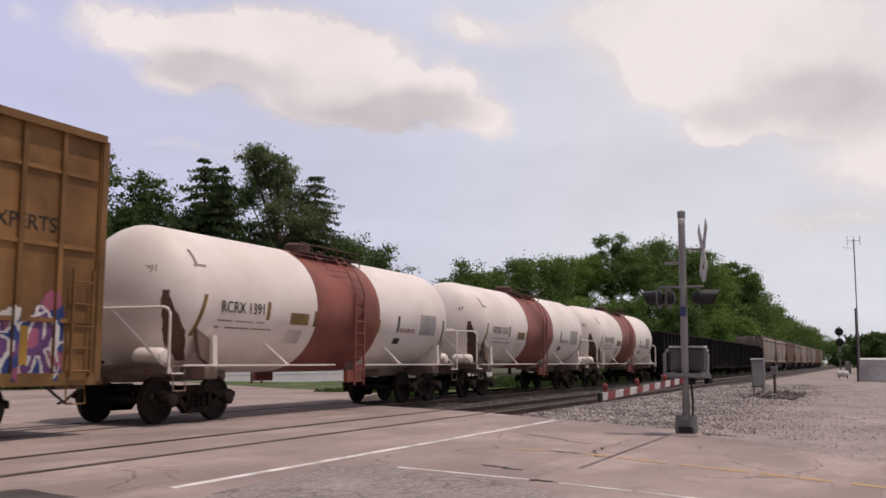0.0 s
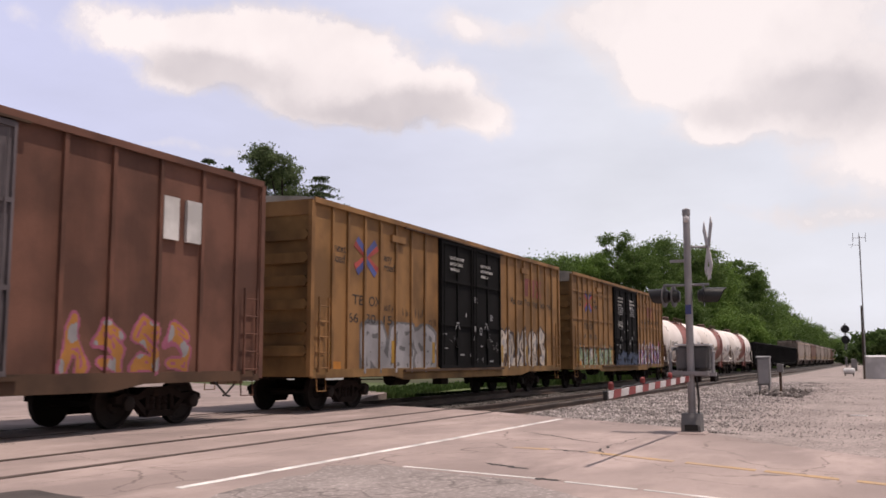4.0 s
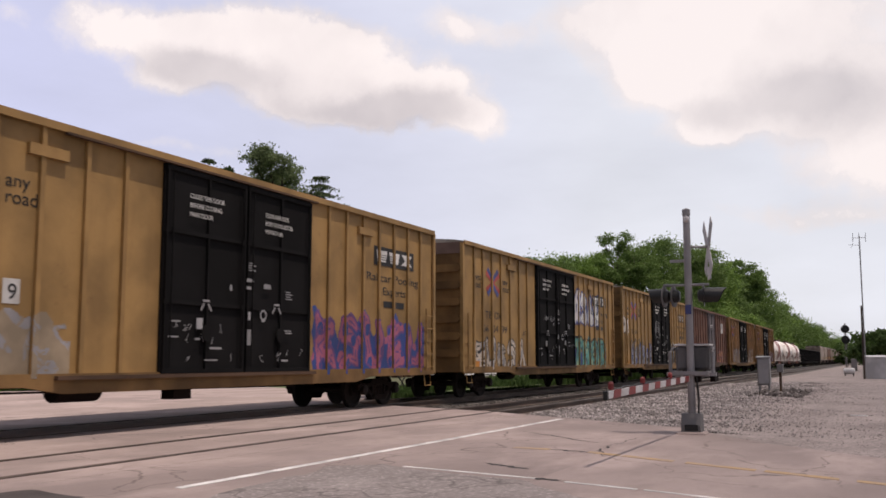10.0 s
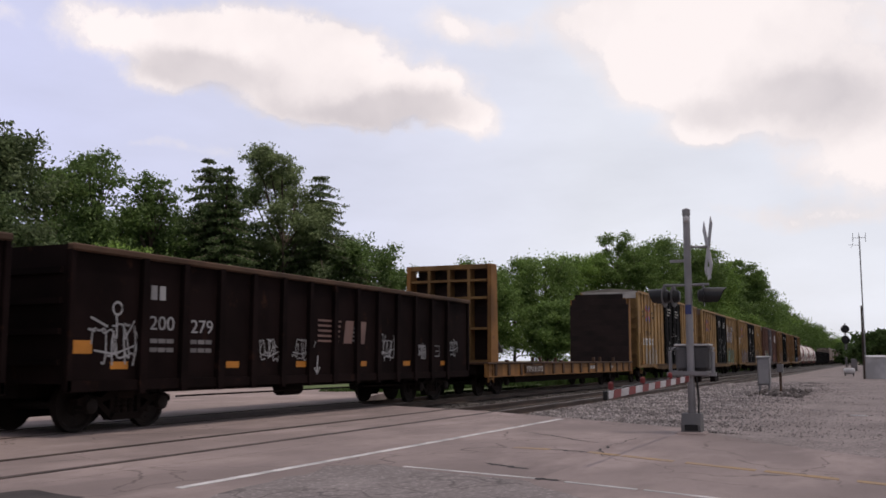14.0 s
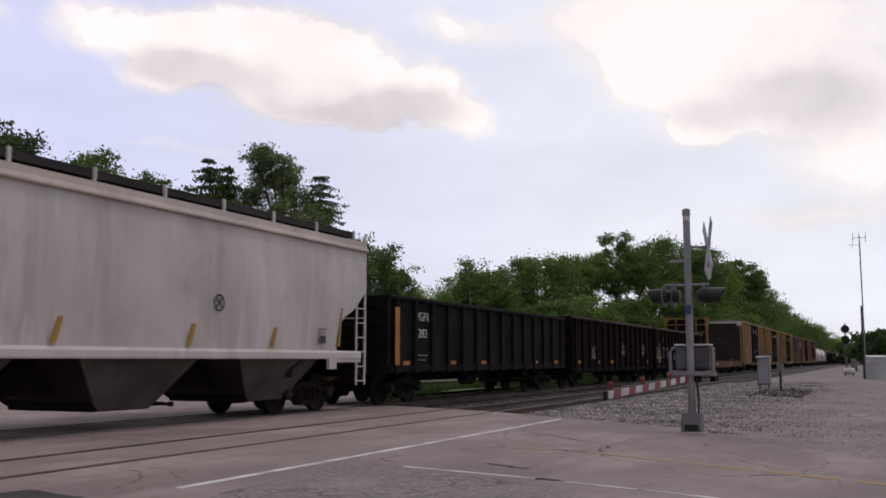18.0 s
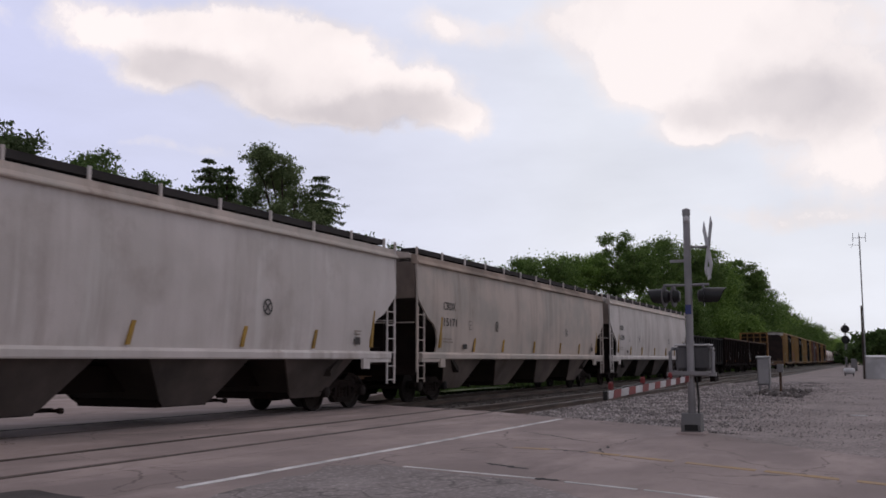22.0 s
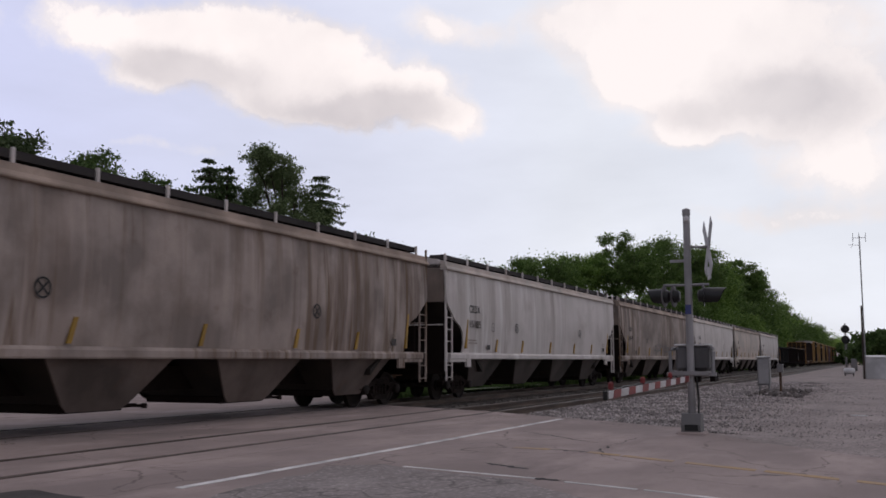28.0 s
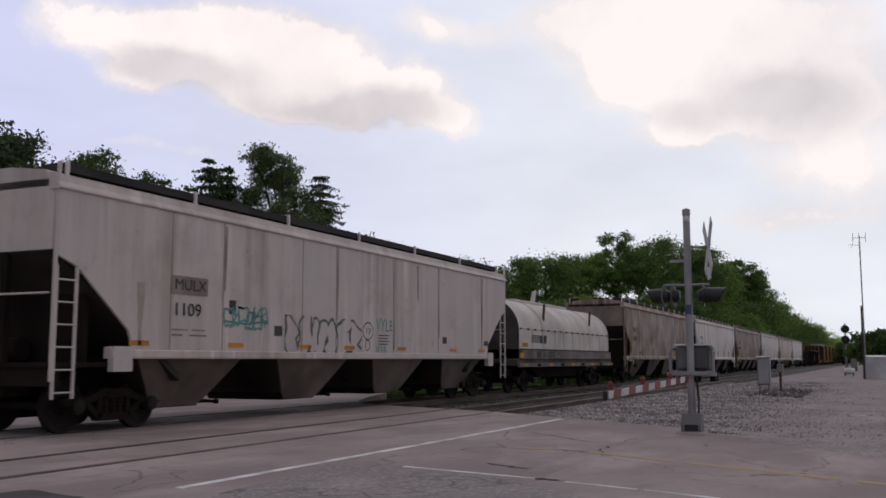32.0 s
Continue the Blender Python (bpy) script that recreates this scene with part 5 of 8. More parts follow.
    bars(car, [(4.3, 1.36, 0.22, 0.04), (4.6, 1.36, 0.24, 0.04), (4.3, 1.46, 0.3, 0.04), (11.9, 1.36, 0.3, 0.14), (12.35, 1.36, 0.25, 0.14)], SEAM, -1.581)
    u = Mesh().box(0.2, L - 0.2, -0.3, 0.3, 0.6, 1.02)
    u.prism([(3.0, 1.02), (4.2, 0.55), (L - 4.2, 0.55), (L - 3.0, 1.02)], -0.9, 0.9)
    part("centre_sill", u, TRUCK, car)
    running_gear(car, L, 1.9)
    return car


# ---- ground, road and tracks ----
def road_right(y):
    """Where the paved crossing ends, along the track."""
    pts = [(-30, -2.0), (-8, 8.5), (-0.05, 13.4), (1.2, 14.5), (3.3, 18.0), (8.7, 21.9), (13.4, 24.2), (15.2, 26.5), (17.0, 33.5), (24.0, 36.5), (90.0, 78.0)]
    for (a, u), (b, w) in zip(pts[:-1], pts[1:]):
        if a <= y <= b:
            return u + (w - u) * (y - a) / (b - a)
    return pts[-1][1]


thing("ground", Mesh().add([(-1500, -1500, -0.32), (2500, -1500, -0.32), (2500, 1500, -0.32), (-1500, 1500, -0.32)], [(0, 1, 2, 3)]), LAND, "dry grass and bare earth of flat land", "ground", kind="structure")
lot = Mesh()
ys = [-60, -30, -12, -8, -4, -1, 0, 1.2, 2.2, 3.0, 3.8, 4.6, 5.4, 6.2, 7.0]
xs = [0, 6, 10, 13, 15, 17, 19, 21, 24, 27, 31, 35, 40, 46, 54, 64, 80, 110, 160, 260]
def lot_z(x, y):
    w = 0.035 * noise.noise(Vector((x * 0.35, y * 0.35, 3.0))) + 0.015 * noise.noise(Vector((x * 1.3, y * 1.3, 7.0)))
    ease = min(1.0, max(0.0, (x - road_right(y)) / 2.0))
    rise = 0.10 * math.exp(-((x - 39) / 5.0) ** 2 - ((y - 3.6) / 1.8) ** 2)
    return -0.03 + w * ease + rise - 0.05 * ease
lot.grid([[(x, y, lot_z(x, y)) for x in [v + 0.0 for v in xs]] for y in ys])
thing("gravel_lot", lot, GRAVEL, "pale dusty gravel lot beside the railway", "ground", kind="structure", smooth=True)

road = thing("road", None, None, "worn pale concrete crossing and road surface", "road", kind="structure")
bands = [(-30, -8), (-8, -0.05), (-0.05, 3.3), (3.3, 8.36), (8.555, 9.81), (10.005, 12.58), (12.775, 14.03), (14.225, 24.0), (24.0, 90.0)]
for a, b in bands:
    n = 6 if b - a > 4 else 2
    m = Mesh()
    left = []
    right = []
    for i in range(n + 1):
        y = a + (b - a) * i / n
        left.append((-40.0, y))
        right.append((road_right(y), y))
    m.prism(left + right[::-1], -0.30, 0.0, "z")
    part("slab", m, ROAD, road)
def ragged(pts, step=0.12, wob=0.07, seed=1):
    """Outline with an uneven, broken edge."""
    rs, res = random.Random(seed), []
    for (ax, ay), (bx, by) in zip(pts, pts[1:] + pts[:1]):
        k = max(1, int(math.hypot(bx - ax, by - ay) / step))
        for i in range(k):
            t = i / k
            x, y = ax + (bx - ax) * t, ay + (by - ay) * t
            v = noise.noise(Vector((x * 1.7, y * 1.7, seed))) * 2.2 * wob + rs.uniform(-0.4, 0.4) * wob
            res.append((x + v * 0.6, y + v))
    return res


part("old_patch", Mesh().prism(ragged([(5.0, 4.6), (6.4, 5.6), (7.78, 5.62), (8.9, 5.78), (9.86, 5.77), (10.25, 5.4), (9.87, 4.7), (9.5, 3.4), (8.6, 2.6), (7.0, 0.0), (3.0, 0.0)]), -0.02, 0.004, "z"), PATCH, road, "broken rough asphalt patch")
part("old_patch", Mesh().prism(ragged([(-10, 6.55), (6.75, 6.6), (6.9, 7.4), (6.3, 7.55), (-10, 7.8)], seed=2), -0.02, 0.004, "z"), TAR, road, "dark tarred strip")
part("stop_line", Mesh().prism([(7.55, 6.16), (7.6, 6.28), (13.6, 6.22), (19.6, 6.18), (19.6, 6.06), (13.6, 6.10)], 0.0, 0.004, "z"), LINEW, road, "white stop line parallel to the rails")
for a, b in (((10.16, 5.08), (9.70, 3.32)), ((9.55, 2.95), (9.28, 2.15)), ((9.26, 2.08), (8.6, 0.4))):
    part("edge_line", Mesh().prism([(a[0] - 0.035, a[1]), (a[0] + 0.035, a[1]), (b[0] + 0.035, b[1]), (b[0] - 0.035, b[1])], 0.0, 0.004, "z"), LINEW, road, "worn white road line")
for a, b in (((13.0, 4.75), (12.9, 4.2)), ((12.75, 3.6), (12.45, 3.1)), ((12.42, 3.05), (12.0, 2.33)), ((11.9, 2.16), (11.4, 1.3)), ((11.36, 1.2), (10.9, 0.42)), ((10.8, 0.25), (10.3, -0.6))):
    part("centre_line", Mesh().prism([(a[0] - 0.09, a[1]), (a[0] + 0.09, a[1]), (b[0] + 0.09, b[1]), (b[0] - 0.09, b[1])], 0.0, 0.004, "z"), LINEY, road, "worn yellow centre line")
rc = random.Random(5)
for a, b, w in (((9.7, 3.3), (9.62, 2.98), 0.07), ((15.5, 3.5), (13.9, 3.58), 0.018), ((13.9, 3.58), (13.0, 3.52), 0.03), ((13.0, 3.55), (12.3, 3.2), 0.02), ((12.9, 4.2), (12.7, 3.6), 0.05), ((11.4, 5.9), (12.6, 4.9), 0.02), ((15.9, 5.6), (14.2, 3.9), 0.02), ((7.2, 7.7), (20.2, 7.5), 0.012), ((11.8, 11.4), (23.0, 11.2), 0.014), ((10.9, 4.3), (10.5, 3.7), 0.06)):
    m = Mesh()
    l1, l2 = [], []
    for i in range(9):
        t = i / 8
        x, y = a[0] + (b[0] - a[0]) * t + rc.uniform(-0.05, 0.05), a[1] + (b[1] - a[1]) * t + rc.uniform(-0.05, 0.05)
        g = w * rc.uniform(0.4, 1.3) * (0.3 + math.sin(math.pi * (0.1 + 0.8 * t)))
        l1.append((x - g * 0.5, y + g * 0.5, 0.003))
        l2.append((x + g * 0.5, y - g * 0.5, 0.003))
    m.grid([l1, l2])
    part("crack", m, CRACK, road)

part_y = {"near": (8.43, 9.935), "far": (12.65, 14.155)}


def rail_track(name, y0, y1, start, label):
    tr = thing(name, None, None, label, "railway track", kind="structure")
    for y in (y0, y1):
        for s in (0, 1):
            h = Mesh().prism([(y - 0.036, -0.002), (y - 0.03, 0.008), (y + 0.03, 0.008), (y + 0.036, -0.002), (y + 0.034, -0.035), (y - 0.034, -0.035)], -40, 520, "x") if s == 0 else \
                Mesh().prism([(y - 0.034, -0.035), (y + 0.034, -0.035), (y + 0.009, -0.05), (y + 0.009, -0.13), (y + 0.07, -0.15), (y - 0.07, -0.15), (y - 0.009, -0.13), (y - 0.009, -0.05)], -40, 520, "x")
            part("rail_head" if s == 0 else "rail", h, RAILT if s == 0 else RAILM, tr, "worn steel running surface" if s == 0 else "")
    c = (y0 + y1) / 2
    me = Mesh().worn(-0.115, 0.115, -1.3, 1.3, -0.30, -0.145, 0.012).data("tie", TIE)
    for i in range(130):
        ob = part("tie", me, None, tr)
        ob.location = (start + 0.53 * i, c + 0.03 * rc.uniform(-1, 1), 0.008 * rc.uniform(-1, 1))
    return tr


rail_track("railway_near", *part_y["near"], 22.3, "empty railway track of rusty rails on timber ties")
rail_track("railway_far", *part_y["far"], 24.6, "railway track that carries the freight train")
bed = Mesh()
prof = [(5.4, -0.30), (6.6, -0.20), (7.4, -0.165), (10.9, -0.165), (11.25, -0.20), (11.6, -0.165), (15.2, -0.165), (16.2, -0.30), (16.6, -0.34)]
bed.grid([[(x, y, z + 0.02 * noise.noise(Vector((x * 0.7, y * 1.3, 0)))) for y, z in prof] for x in [road_right(9.0) - 1.5 + 1.2 * i for i in range(60)] + [100, 140, 200, 320, 520]])
thing("ballast_bed", bed, EARTH, "dark crushed-stone bed under the rails", "ballast", kind="structure", smooth=True)


def stones(name, count, spot, size, mat, label):
    """Loose stones, each a small rough lump."""
    rs = random.Random(11)
    m = Mesh()
    base = [Vector(v) for v in ((1, 0, 0), (-1, 0, 0), (0, 1, 0), (0, -1, 0), (0, 0, 1), (0, 0, -1))]
    faces = [(0, 2, 4), (2, 1, 4), (1, 3, 4), (3, 0, 4), (2, 0, 5), (1, 2, 5), (3, 1, 5), (0, 3, 5)]
    k = 0
    while k < count:
        p = spot(rs)
        if p is None:
            continue
        s = size * rs.uniform(0.5, 1.5) * (1 + p[0] * 0.01) * p[3]
        e = Euler((rs.uniform(0, 3), rs.uniform(0, 3), rs.uniform(0, 3))).to_matrix()
        q = [e @ Vector((v.x * rs.uniform(0.6, 1.3), v.y * rs.uniform(0.6, 1.3), v.z * rs.uniform(0.5, 1.0))) * s for v in base]
        m.add([(p[0] + v.x, p[1] + v.y, p[2] + v.z) for v in q], faces)
        k += 1
    return thing(name, m, mat, label, "stones", kind="stuff")


def ballast_spot(rs):
    x = 17.5 + 42 * rs.random() ** 1.6
    y = rs.uniform(-1.6, 8.3)
    if x < road_right(y) + 0.05 or y < 3.9 - 5.5 * rs.random() ** 3.0:
        return None
    z = -0.30 + (y - 5.4) * 0.083 if y > 5.4 else lot_z(x, y)
    return (x, y, max(lot_z(x, y) if y < 7 else -0.2, min(z, -0.165)) + 0.01, min(1.0, max(0.32, 0.32 + 0.68 * (y - 1.6) / 2.6)))


def loose_spot(rs):
    x = 14 + 40 * rs.random() ** 1.5
    y = rs.uniform(-2.5, 5.5)
    if x < road_right(y) + 0.1:
        return None
    return (x, y, lot_z(x, y), 1.0)


def between_spot(rs):
    x = 22.3 + 40 * rs.random() ** 1.4
    y = rs.uniform(8.5, 12.6)
    if x < road_right(y) + 0.1 or abs(y - 8.43) < 0.12 or abs(y - 9.935) < 0.12:
        return None
    return (x, y, -0.165, 1.0)


stones("ballast_stones", 24000, ballast_spot, 0.030, STONE, "grey crushed ballast stones on the track shoulder")
stones("loose_stones", 6000, loose_spot, 0.009, STONE, "small loose stones strewn over the lot")
stones("track_stones", 6000, between_spot, 0.030, EARTH, "dark oily ballast stones between the rails")


# ---- crossing signal ----
def crossing_signal():
    mx, my = 16.58, 2.88
    sg = thing("crossing_signal", None, None, "aluminium crossing mast with crossed sign, paired flashing lights and lowered gate", "crossing signal", at=(mx, my, 0))
    part("foundation", Mesh().worn(-0.24, 0.24, -0.24, 0.24, -0.25, 0.04, 0.03), ROAD, sg)
    part("base", Mesh().prism([(-0.17, 0.04), (-0.17, 0.14), (-0.10, 0.34), (0.10, 0.34), (0.17, 0.14), (0.17, 0.04)], -0.16, 0.16), ALUB, sg, "flared cast base")
    part("junction_lid", Mesh().box(-0.18, -0.165, -0.12, 0.10, 0.06, 0.16), BLK, sg)
    part("mast", Mesh().lathe([(0.3, 0.064), (3.76, 0.060), (3.79, 0.02)], "z", (0, 0, 0), 20), ALU, sg, "", True)
    part("mast_cap", Mesh().lathe([(3.70, 0.068), (3.80, 0.068), (3.82, 0.02)], "z", (0, 0, 0), 18), ALU, sg)
    part("bell", Mesh().lathe([(-0.05, 0.03), (-0.04, 0.05), (0.0, 0.058)], "x", (-0.07, -0.01, 3.62), 14), SIGNW, sg, "small pale bell")
    part("conduit", Mesh().tube([(-0.03, -0.10, 0.1), (-0.02, -0.12, 0.55), (-0.02, -0.09, 1.05)], 0.018, 8), BLK, sg)
    # crossed boards, seen nearly edge on, facing along the road
    cb = Matrix.Translation((0.10, -0.34, 3.15)) @ Matrix.Rotation(radians(18), 4, "Z")
    for k, a in enumerate((48, -48)):
        m = Mesh().worn(-0.56, 0.56, -0.006, 0.006, -0.11, 0.11, 0.004)
        ob = part("crossbuck_board", m, SIGNW, sg, "white crossed board")
        ob.matrix_basis = cb @ Matrix.Translation((0, 0.014 * k, 0)) @ Matrix.Rotation(radians(a), 4, "Y")
    part("crossbuck_arm", Mesh().tube([(0, 0, 3.15), (0.10, -0.33, 3.15)], 0.02, 8), ALU, sg)
    ob = part("track_count_sign", Mesh().worn(-0.16, 0.16, -0.006, 0.006, -0.11, 0.11, 0.004), SIGNW, sg, "small white plate below the crossed boards")
    ob.matrix_basis = Matrix.Translation((0.10, -0.34, 2.70)) @ Matrix.Rotation(radians(18), 4, "Z")
    part("side_plate", Mesh().worn(-0.01, 0.01, 0.06, 0.30, 2.89, 2.94, 0.004), ALU, sg)
    part("light_arm", Mesh().tube([(0, 0.42, 2.50), (0, -0.34, 2.50)], 0.022, 10), ALU, sg)
    for y, turn, reach in ((0.40, 84, 0.30), (0.24, 82, 0.05), (-0.25, -84, 0.38)):
        head = part("flasher", Mesh().lathe([(-0.10, 0.05), (-0.08, 0.10), (0.0, 0.115), (0.02, 0.115)], "x", (0, 0, 0), 20), BLK, sg, "hooded flashing-light unit")
        head.matrix_basis = Matrix.Translation((0.0, y, 2.31)) @ Matrix.Rotation(radians(turn), 4, "Z")
        part("background_disc", Mesh().lathe([(0.0, 0.185), (0.012, 0.185)], "x", (0, 0, 0), 28), MACH if y > 0 else BLK, head, "round backing plate")
        rows = []
        for q in range(13):
            a = radians(-150 + 25 * q)
            rows.append([(0.012, 0.135 * math.sin(a), 0.135 * math.cos(a)), (reach - 0.4 * reach * abs(q - 6) / 6, 0.125 * math.sin(a), 0.125 * math.cos(a))])
        part("hood", Mesh().grid(rows, thick=(0, 0, 0.004)), BLK, head, "", True)
        part("lens", Mesh().lathe([(0.012, 0.105), (0.03, 0.08), (0.04, 0.01)], "x", (0, 0, 0), 18), STRIPE, head, "unlit red lens")
        part("flasher_bracket", Mesh().tube([(0, y, 2.50), (0, y, 2.36)], 0.02, 8), ALU, sg)
    part("number_plate", Mesh().box(-0.075, -0.065, -0.05, 0.05, 2.0, 2.16), BLUE, sg, "small blue plate")
    # gate mechanism with its arm and counterweight
    me = part("gate_mechanism", Mesh().worn(0.08, 0.52, -0.29, 0.27, 1.05, 1.47, 0.05), MACH, sg, "dark grey gate machine housing")
    part("lid", Mesh().worn(0.07, 0.53, -0.30, 0.28, 1.465, 1.50, 0.01), SIGNW, me, "pale lid of the machine")
    part("gate_fork", Mesh().box(-0.14, 0.6, -0.31, -0.27, 0.98, 1.05).box(-0.14, 0.6, 0.25, 0.29, 0.98, 1.05).tube([(0.3, -0.29, 1.0), (0.42, -0.29, 1.38), (0.36, -0.29, 1.44)], 0.028, 8).tube([(0.3, 0.27, 1.0), (0.42, 0.27, 1.38), (0.36, 0.27, 1.44)], 0.028, 8).box(-0.16, -0.10, -0.3, 0.28, 0.98, 1.04), ALU, sg)
    part("gate_yoke", Mesh().tube([(0.02, -0.36, 1.0), (0.06, -0.37, 1.36), (0.12, -0.34, 1.42), (0.3, -0.33, 1.42)], 0.03, 8).tube([(0.02, 0.34, 1.0), (0.06, 0.35, 1.36), (0.12, 0.32, 1.42), (0.3, 0.31, 1.42)], 0.03, 8).box(-0.04, 0.04, -0.42, 0.40, 0.96, 1.02), ALU, sg, "bent arms that carry the gate")
    part("counterweight", Mesh().worn(0.25, 0.62, -0.36, -0.27, 0.86, 1.02, 0.01).worn(-0.02, 0.16, -0.15, 0.15, 0.86, 1.0, 0.01), TRUCK, sg)
    ga = part("gate_arm", Mesh().worn(-5.52, -0.1, 0.0, 0.03, 0.805, 0.895, 0.004), SIGNW, sg, "white gate arm with red stripes")
    ga.matrix_basis = Matrix.Translation((0, 0, 0.07)) @ Matrix.Rotation(radians(-1.06), 4, "Y")
    for i in range(7):
        x = -5.25 + i * 0.78
        part("stripe", Mesh().prism([(x, 0.803), (x + 0.36, 0.803), (x + 0.40, 0.897), (x + 0.04, 0.897)], -0.003, 0.033), STRIPE, ga, "red stripe")
    part("arm_tip", Mesh().worn(-5.58, -5.50, -0.012, 0.042, 0.795, 0.905, 0.008), BLK, ga, "dark tip plate of the arm")
    for x in (-5.3, -3.6, -1.7):
        part("arm_light", Mesh().lathe([(0.905, 0.02), (0.92, 0.034), (0.98, 0.034), (1.0, 0.015)], "z", (x, 0.015, 0), 12), STRIPE, ga, "small red arm light")
    part("arm_wire", Mesh().tube([(-5.3, 0.015, 0.93)] + [(-5.3 + 0.36 * i, 0.015, 0.925 - 0.02 * (i % 2)) for i in range(1, 14)], 0.007, 5), BLK, ga)
    return sg


crossing_signal()


def trackside():
    cab = thing("relay_cabinet", None, None, "grey metal relay cabinet on legs at the lot's edge", "relay cabinet", at=(39.2, 4.05, 0.05))
    part("body", Mesh().worn(-0.25, 0.25, -0.26, 0.20, 0.22, 1.25, 0.02), ALU, cab)
    part("lid", Mesh().prism([(-0.28, 1.25), (-0.28, 1.29), (0.0, 1.33), (0.28, 1.29), (0.28, 1.25)], -0.28, 0.24), ALU, cab)
    part("door", Mesh().worn(-0.27, -0.25, -0.22, 0.16, 0.28, 1.2, 0.006), ALU, cab)
    for x in (-0.2, 0.2):
        for y in (-0.2, 0.15):
            part("leg", Mesh().box(x - 0.02, x + 0.02, y - 0.02, y + 0.02, -0.12, 0.24), ALU, cab)
    post = thing("junction_post", None, None, "rusty iron post with a small grey box", "post", at=(37.5, 3.28, 0.0))
    part("post", Mesh().tube([(0, 0, -0.1), (0, 0, 0.95)], 0.045, 8), RUSTY, post)
    part("junction_box", Mesh().worn(-0.10, 0.10, -0.11, 0.11, 0.78, 1.08, 0.015), ALU, post)
    rb = random.Random(3)
    for i in range(90):
        x, y = 38.5 + rb.uniform(-3.5, 3.5), 3.3 + rb.uniform(-0.9, 0.9)
        m = Mesh()
        pts = [(math.cos(a) * rb.uniform(0.05, 0.13), math.sin(a) * rb.uniform(0.04, 0.12)) for a in [k * 0.9 for k in range(7)]]
        m.prism(pts, 0.0, rb.uniform(0.05, 0.13), "z")
        thing("asphalt_rubble", m, RUBBLE, "dark broken lump of asphalt beside the cabinet", "rubble", group="rubble by the cabinet", at=Matrix.Translation((x, y, lot_z(x, y) - 0.02)) @ Euler((rb.uniform(-0.5, 0.5), rb.uniform(-0.5, 0.5), rb.uniform(0, 6))).to_matrix().to_4x4())
    ob = thing("paper_scrap", Mesh().worn(-0.18, 0.18, -0.05, 0.05, 0.0, 0.02, 0.005), SIGNW, "white scrap lying on the gravel", "litter", at=pose(24.3, 0.45, -0.055, 0, 0, 70))
    sg = thing("signal_post", None, None, "black two-lamp railway signal on a slim post", "railway signal", at=(128.0, 3.45, -0.2))
    part("post", Mesh().tube([(0, 0, 0), (0, 0, 5.9)], 0.09, 10), ALU, sg)
    part("ladder", Mesh().box(0.28, 0.32, -0.2, -0.17, 0, 5.0).box(0.28, 0.32, 0.17, 0.2, 0, 5.0), ALU, sg)
    for z in (3.9, 5.2):
        hd = part("signal_head", Mesh().lathe([(-0.14, 0.48), (-0.10, 0.50), (-0.06, 0.50)], "x", (0, 0, z), 24), BLK, sg, "round black signal target")
        part("hood", Mesh().lathe([(-0.5, 0.13), (-0.14, 0.13)], "x", (0, 0, z), 14), BLK, hd)
        part("housing", Mesh().worn(-0.06, 0.3, -0.22, 0.22, z - 0.3, z + 0.3, 0.04), BLK, hd)
    part("foundation", Mesh().worn(-0.4, 0.4, -0.4, 0.4, -0.1, 0.5, 0.04), ROAD, sg)
    part("case", Mesh().worn(-0.3, 0.3, -1.2, -0.5, 0.0, 1.6, 0.04), ALU, sg)
    tw = thing("radio_tower", None, None, "slim steel radio mast with a small antenna array", "radio mast", at=(72.8, 0.75, -0.1))
    part("mast", Mesh().tube([(0, 0, 0), (0, 0, 9.95)], 0.042, 8), ALU, tw)
    part("wooden_pole", Mesh().tube([(0.0, 0.12, 0), (0.0, 0.10, 5.1)], 0.07, 8, r2=0.055), TIE, tw, "short dark pole strapped to the mast")
    an = Mesh().tube([(0, -0.40, 9.85), (0, 0.42, 9.85)], 0.02, 6)
    for y in (-0.40, 0.02, 0.42):
        an.tube([(0, y, 9.55), (0, y, 10.2)], 0.018, 6)
    an.tube([(0, 0.42, 9.5), (0, 0.55, 9.15)], 0.012, 5).tube([(0, 0, 9.3), (0, 0.75, 9.4)], 0.012, 5)
    part("antenna", an, ALU, tw)
    hut = thing("equipment_hut", None, None, "weathered white metal equipment hut", "hut", at=(74.5, -0.15, -0.1))
    part("wall", Mesh().worn(-1.0, 1.4, -1.6, 0.95, 0.0, 1.5, 0.03), SIGNW, hut)
    part("roof", Mesh().prism([(-1.1, 1.48), (-1.1, 1.55), (0.2, 1.66), (1.5, 1.55), (1.5, 1.48)], -1.7, 1.05), SIGNW, hut)
    part("door", Mesh().worn(-1.02, -1.0, -0.9, 0.0, 0.05, 1.4, 0.005), SIGNW, hut)
    tk = thing("propane_tank", None, None, "small pale drum lying on a stand", "tank", at=(86.0, 2.15, -0.1))
    part("drum", Mesh().lathe([(-0.45, 0.05), (-0.40, 0.26), (0.40, 0.26), (0.45, 0.05)], "y", (0, 0, 0.42), 16), SIGNW, tk, "", True)
    for y in (-0.35, 0.28):
        part("stand", Mesh().box(-0.2, 0.2, y, y + 0.07, 0, 0.3), TRUCK, tk)


trackside()


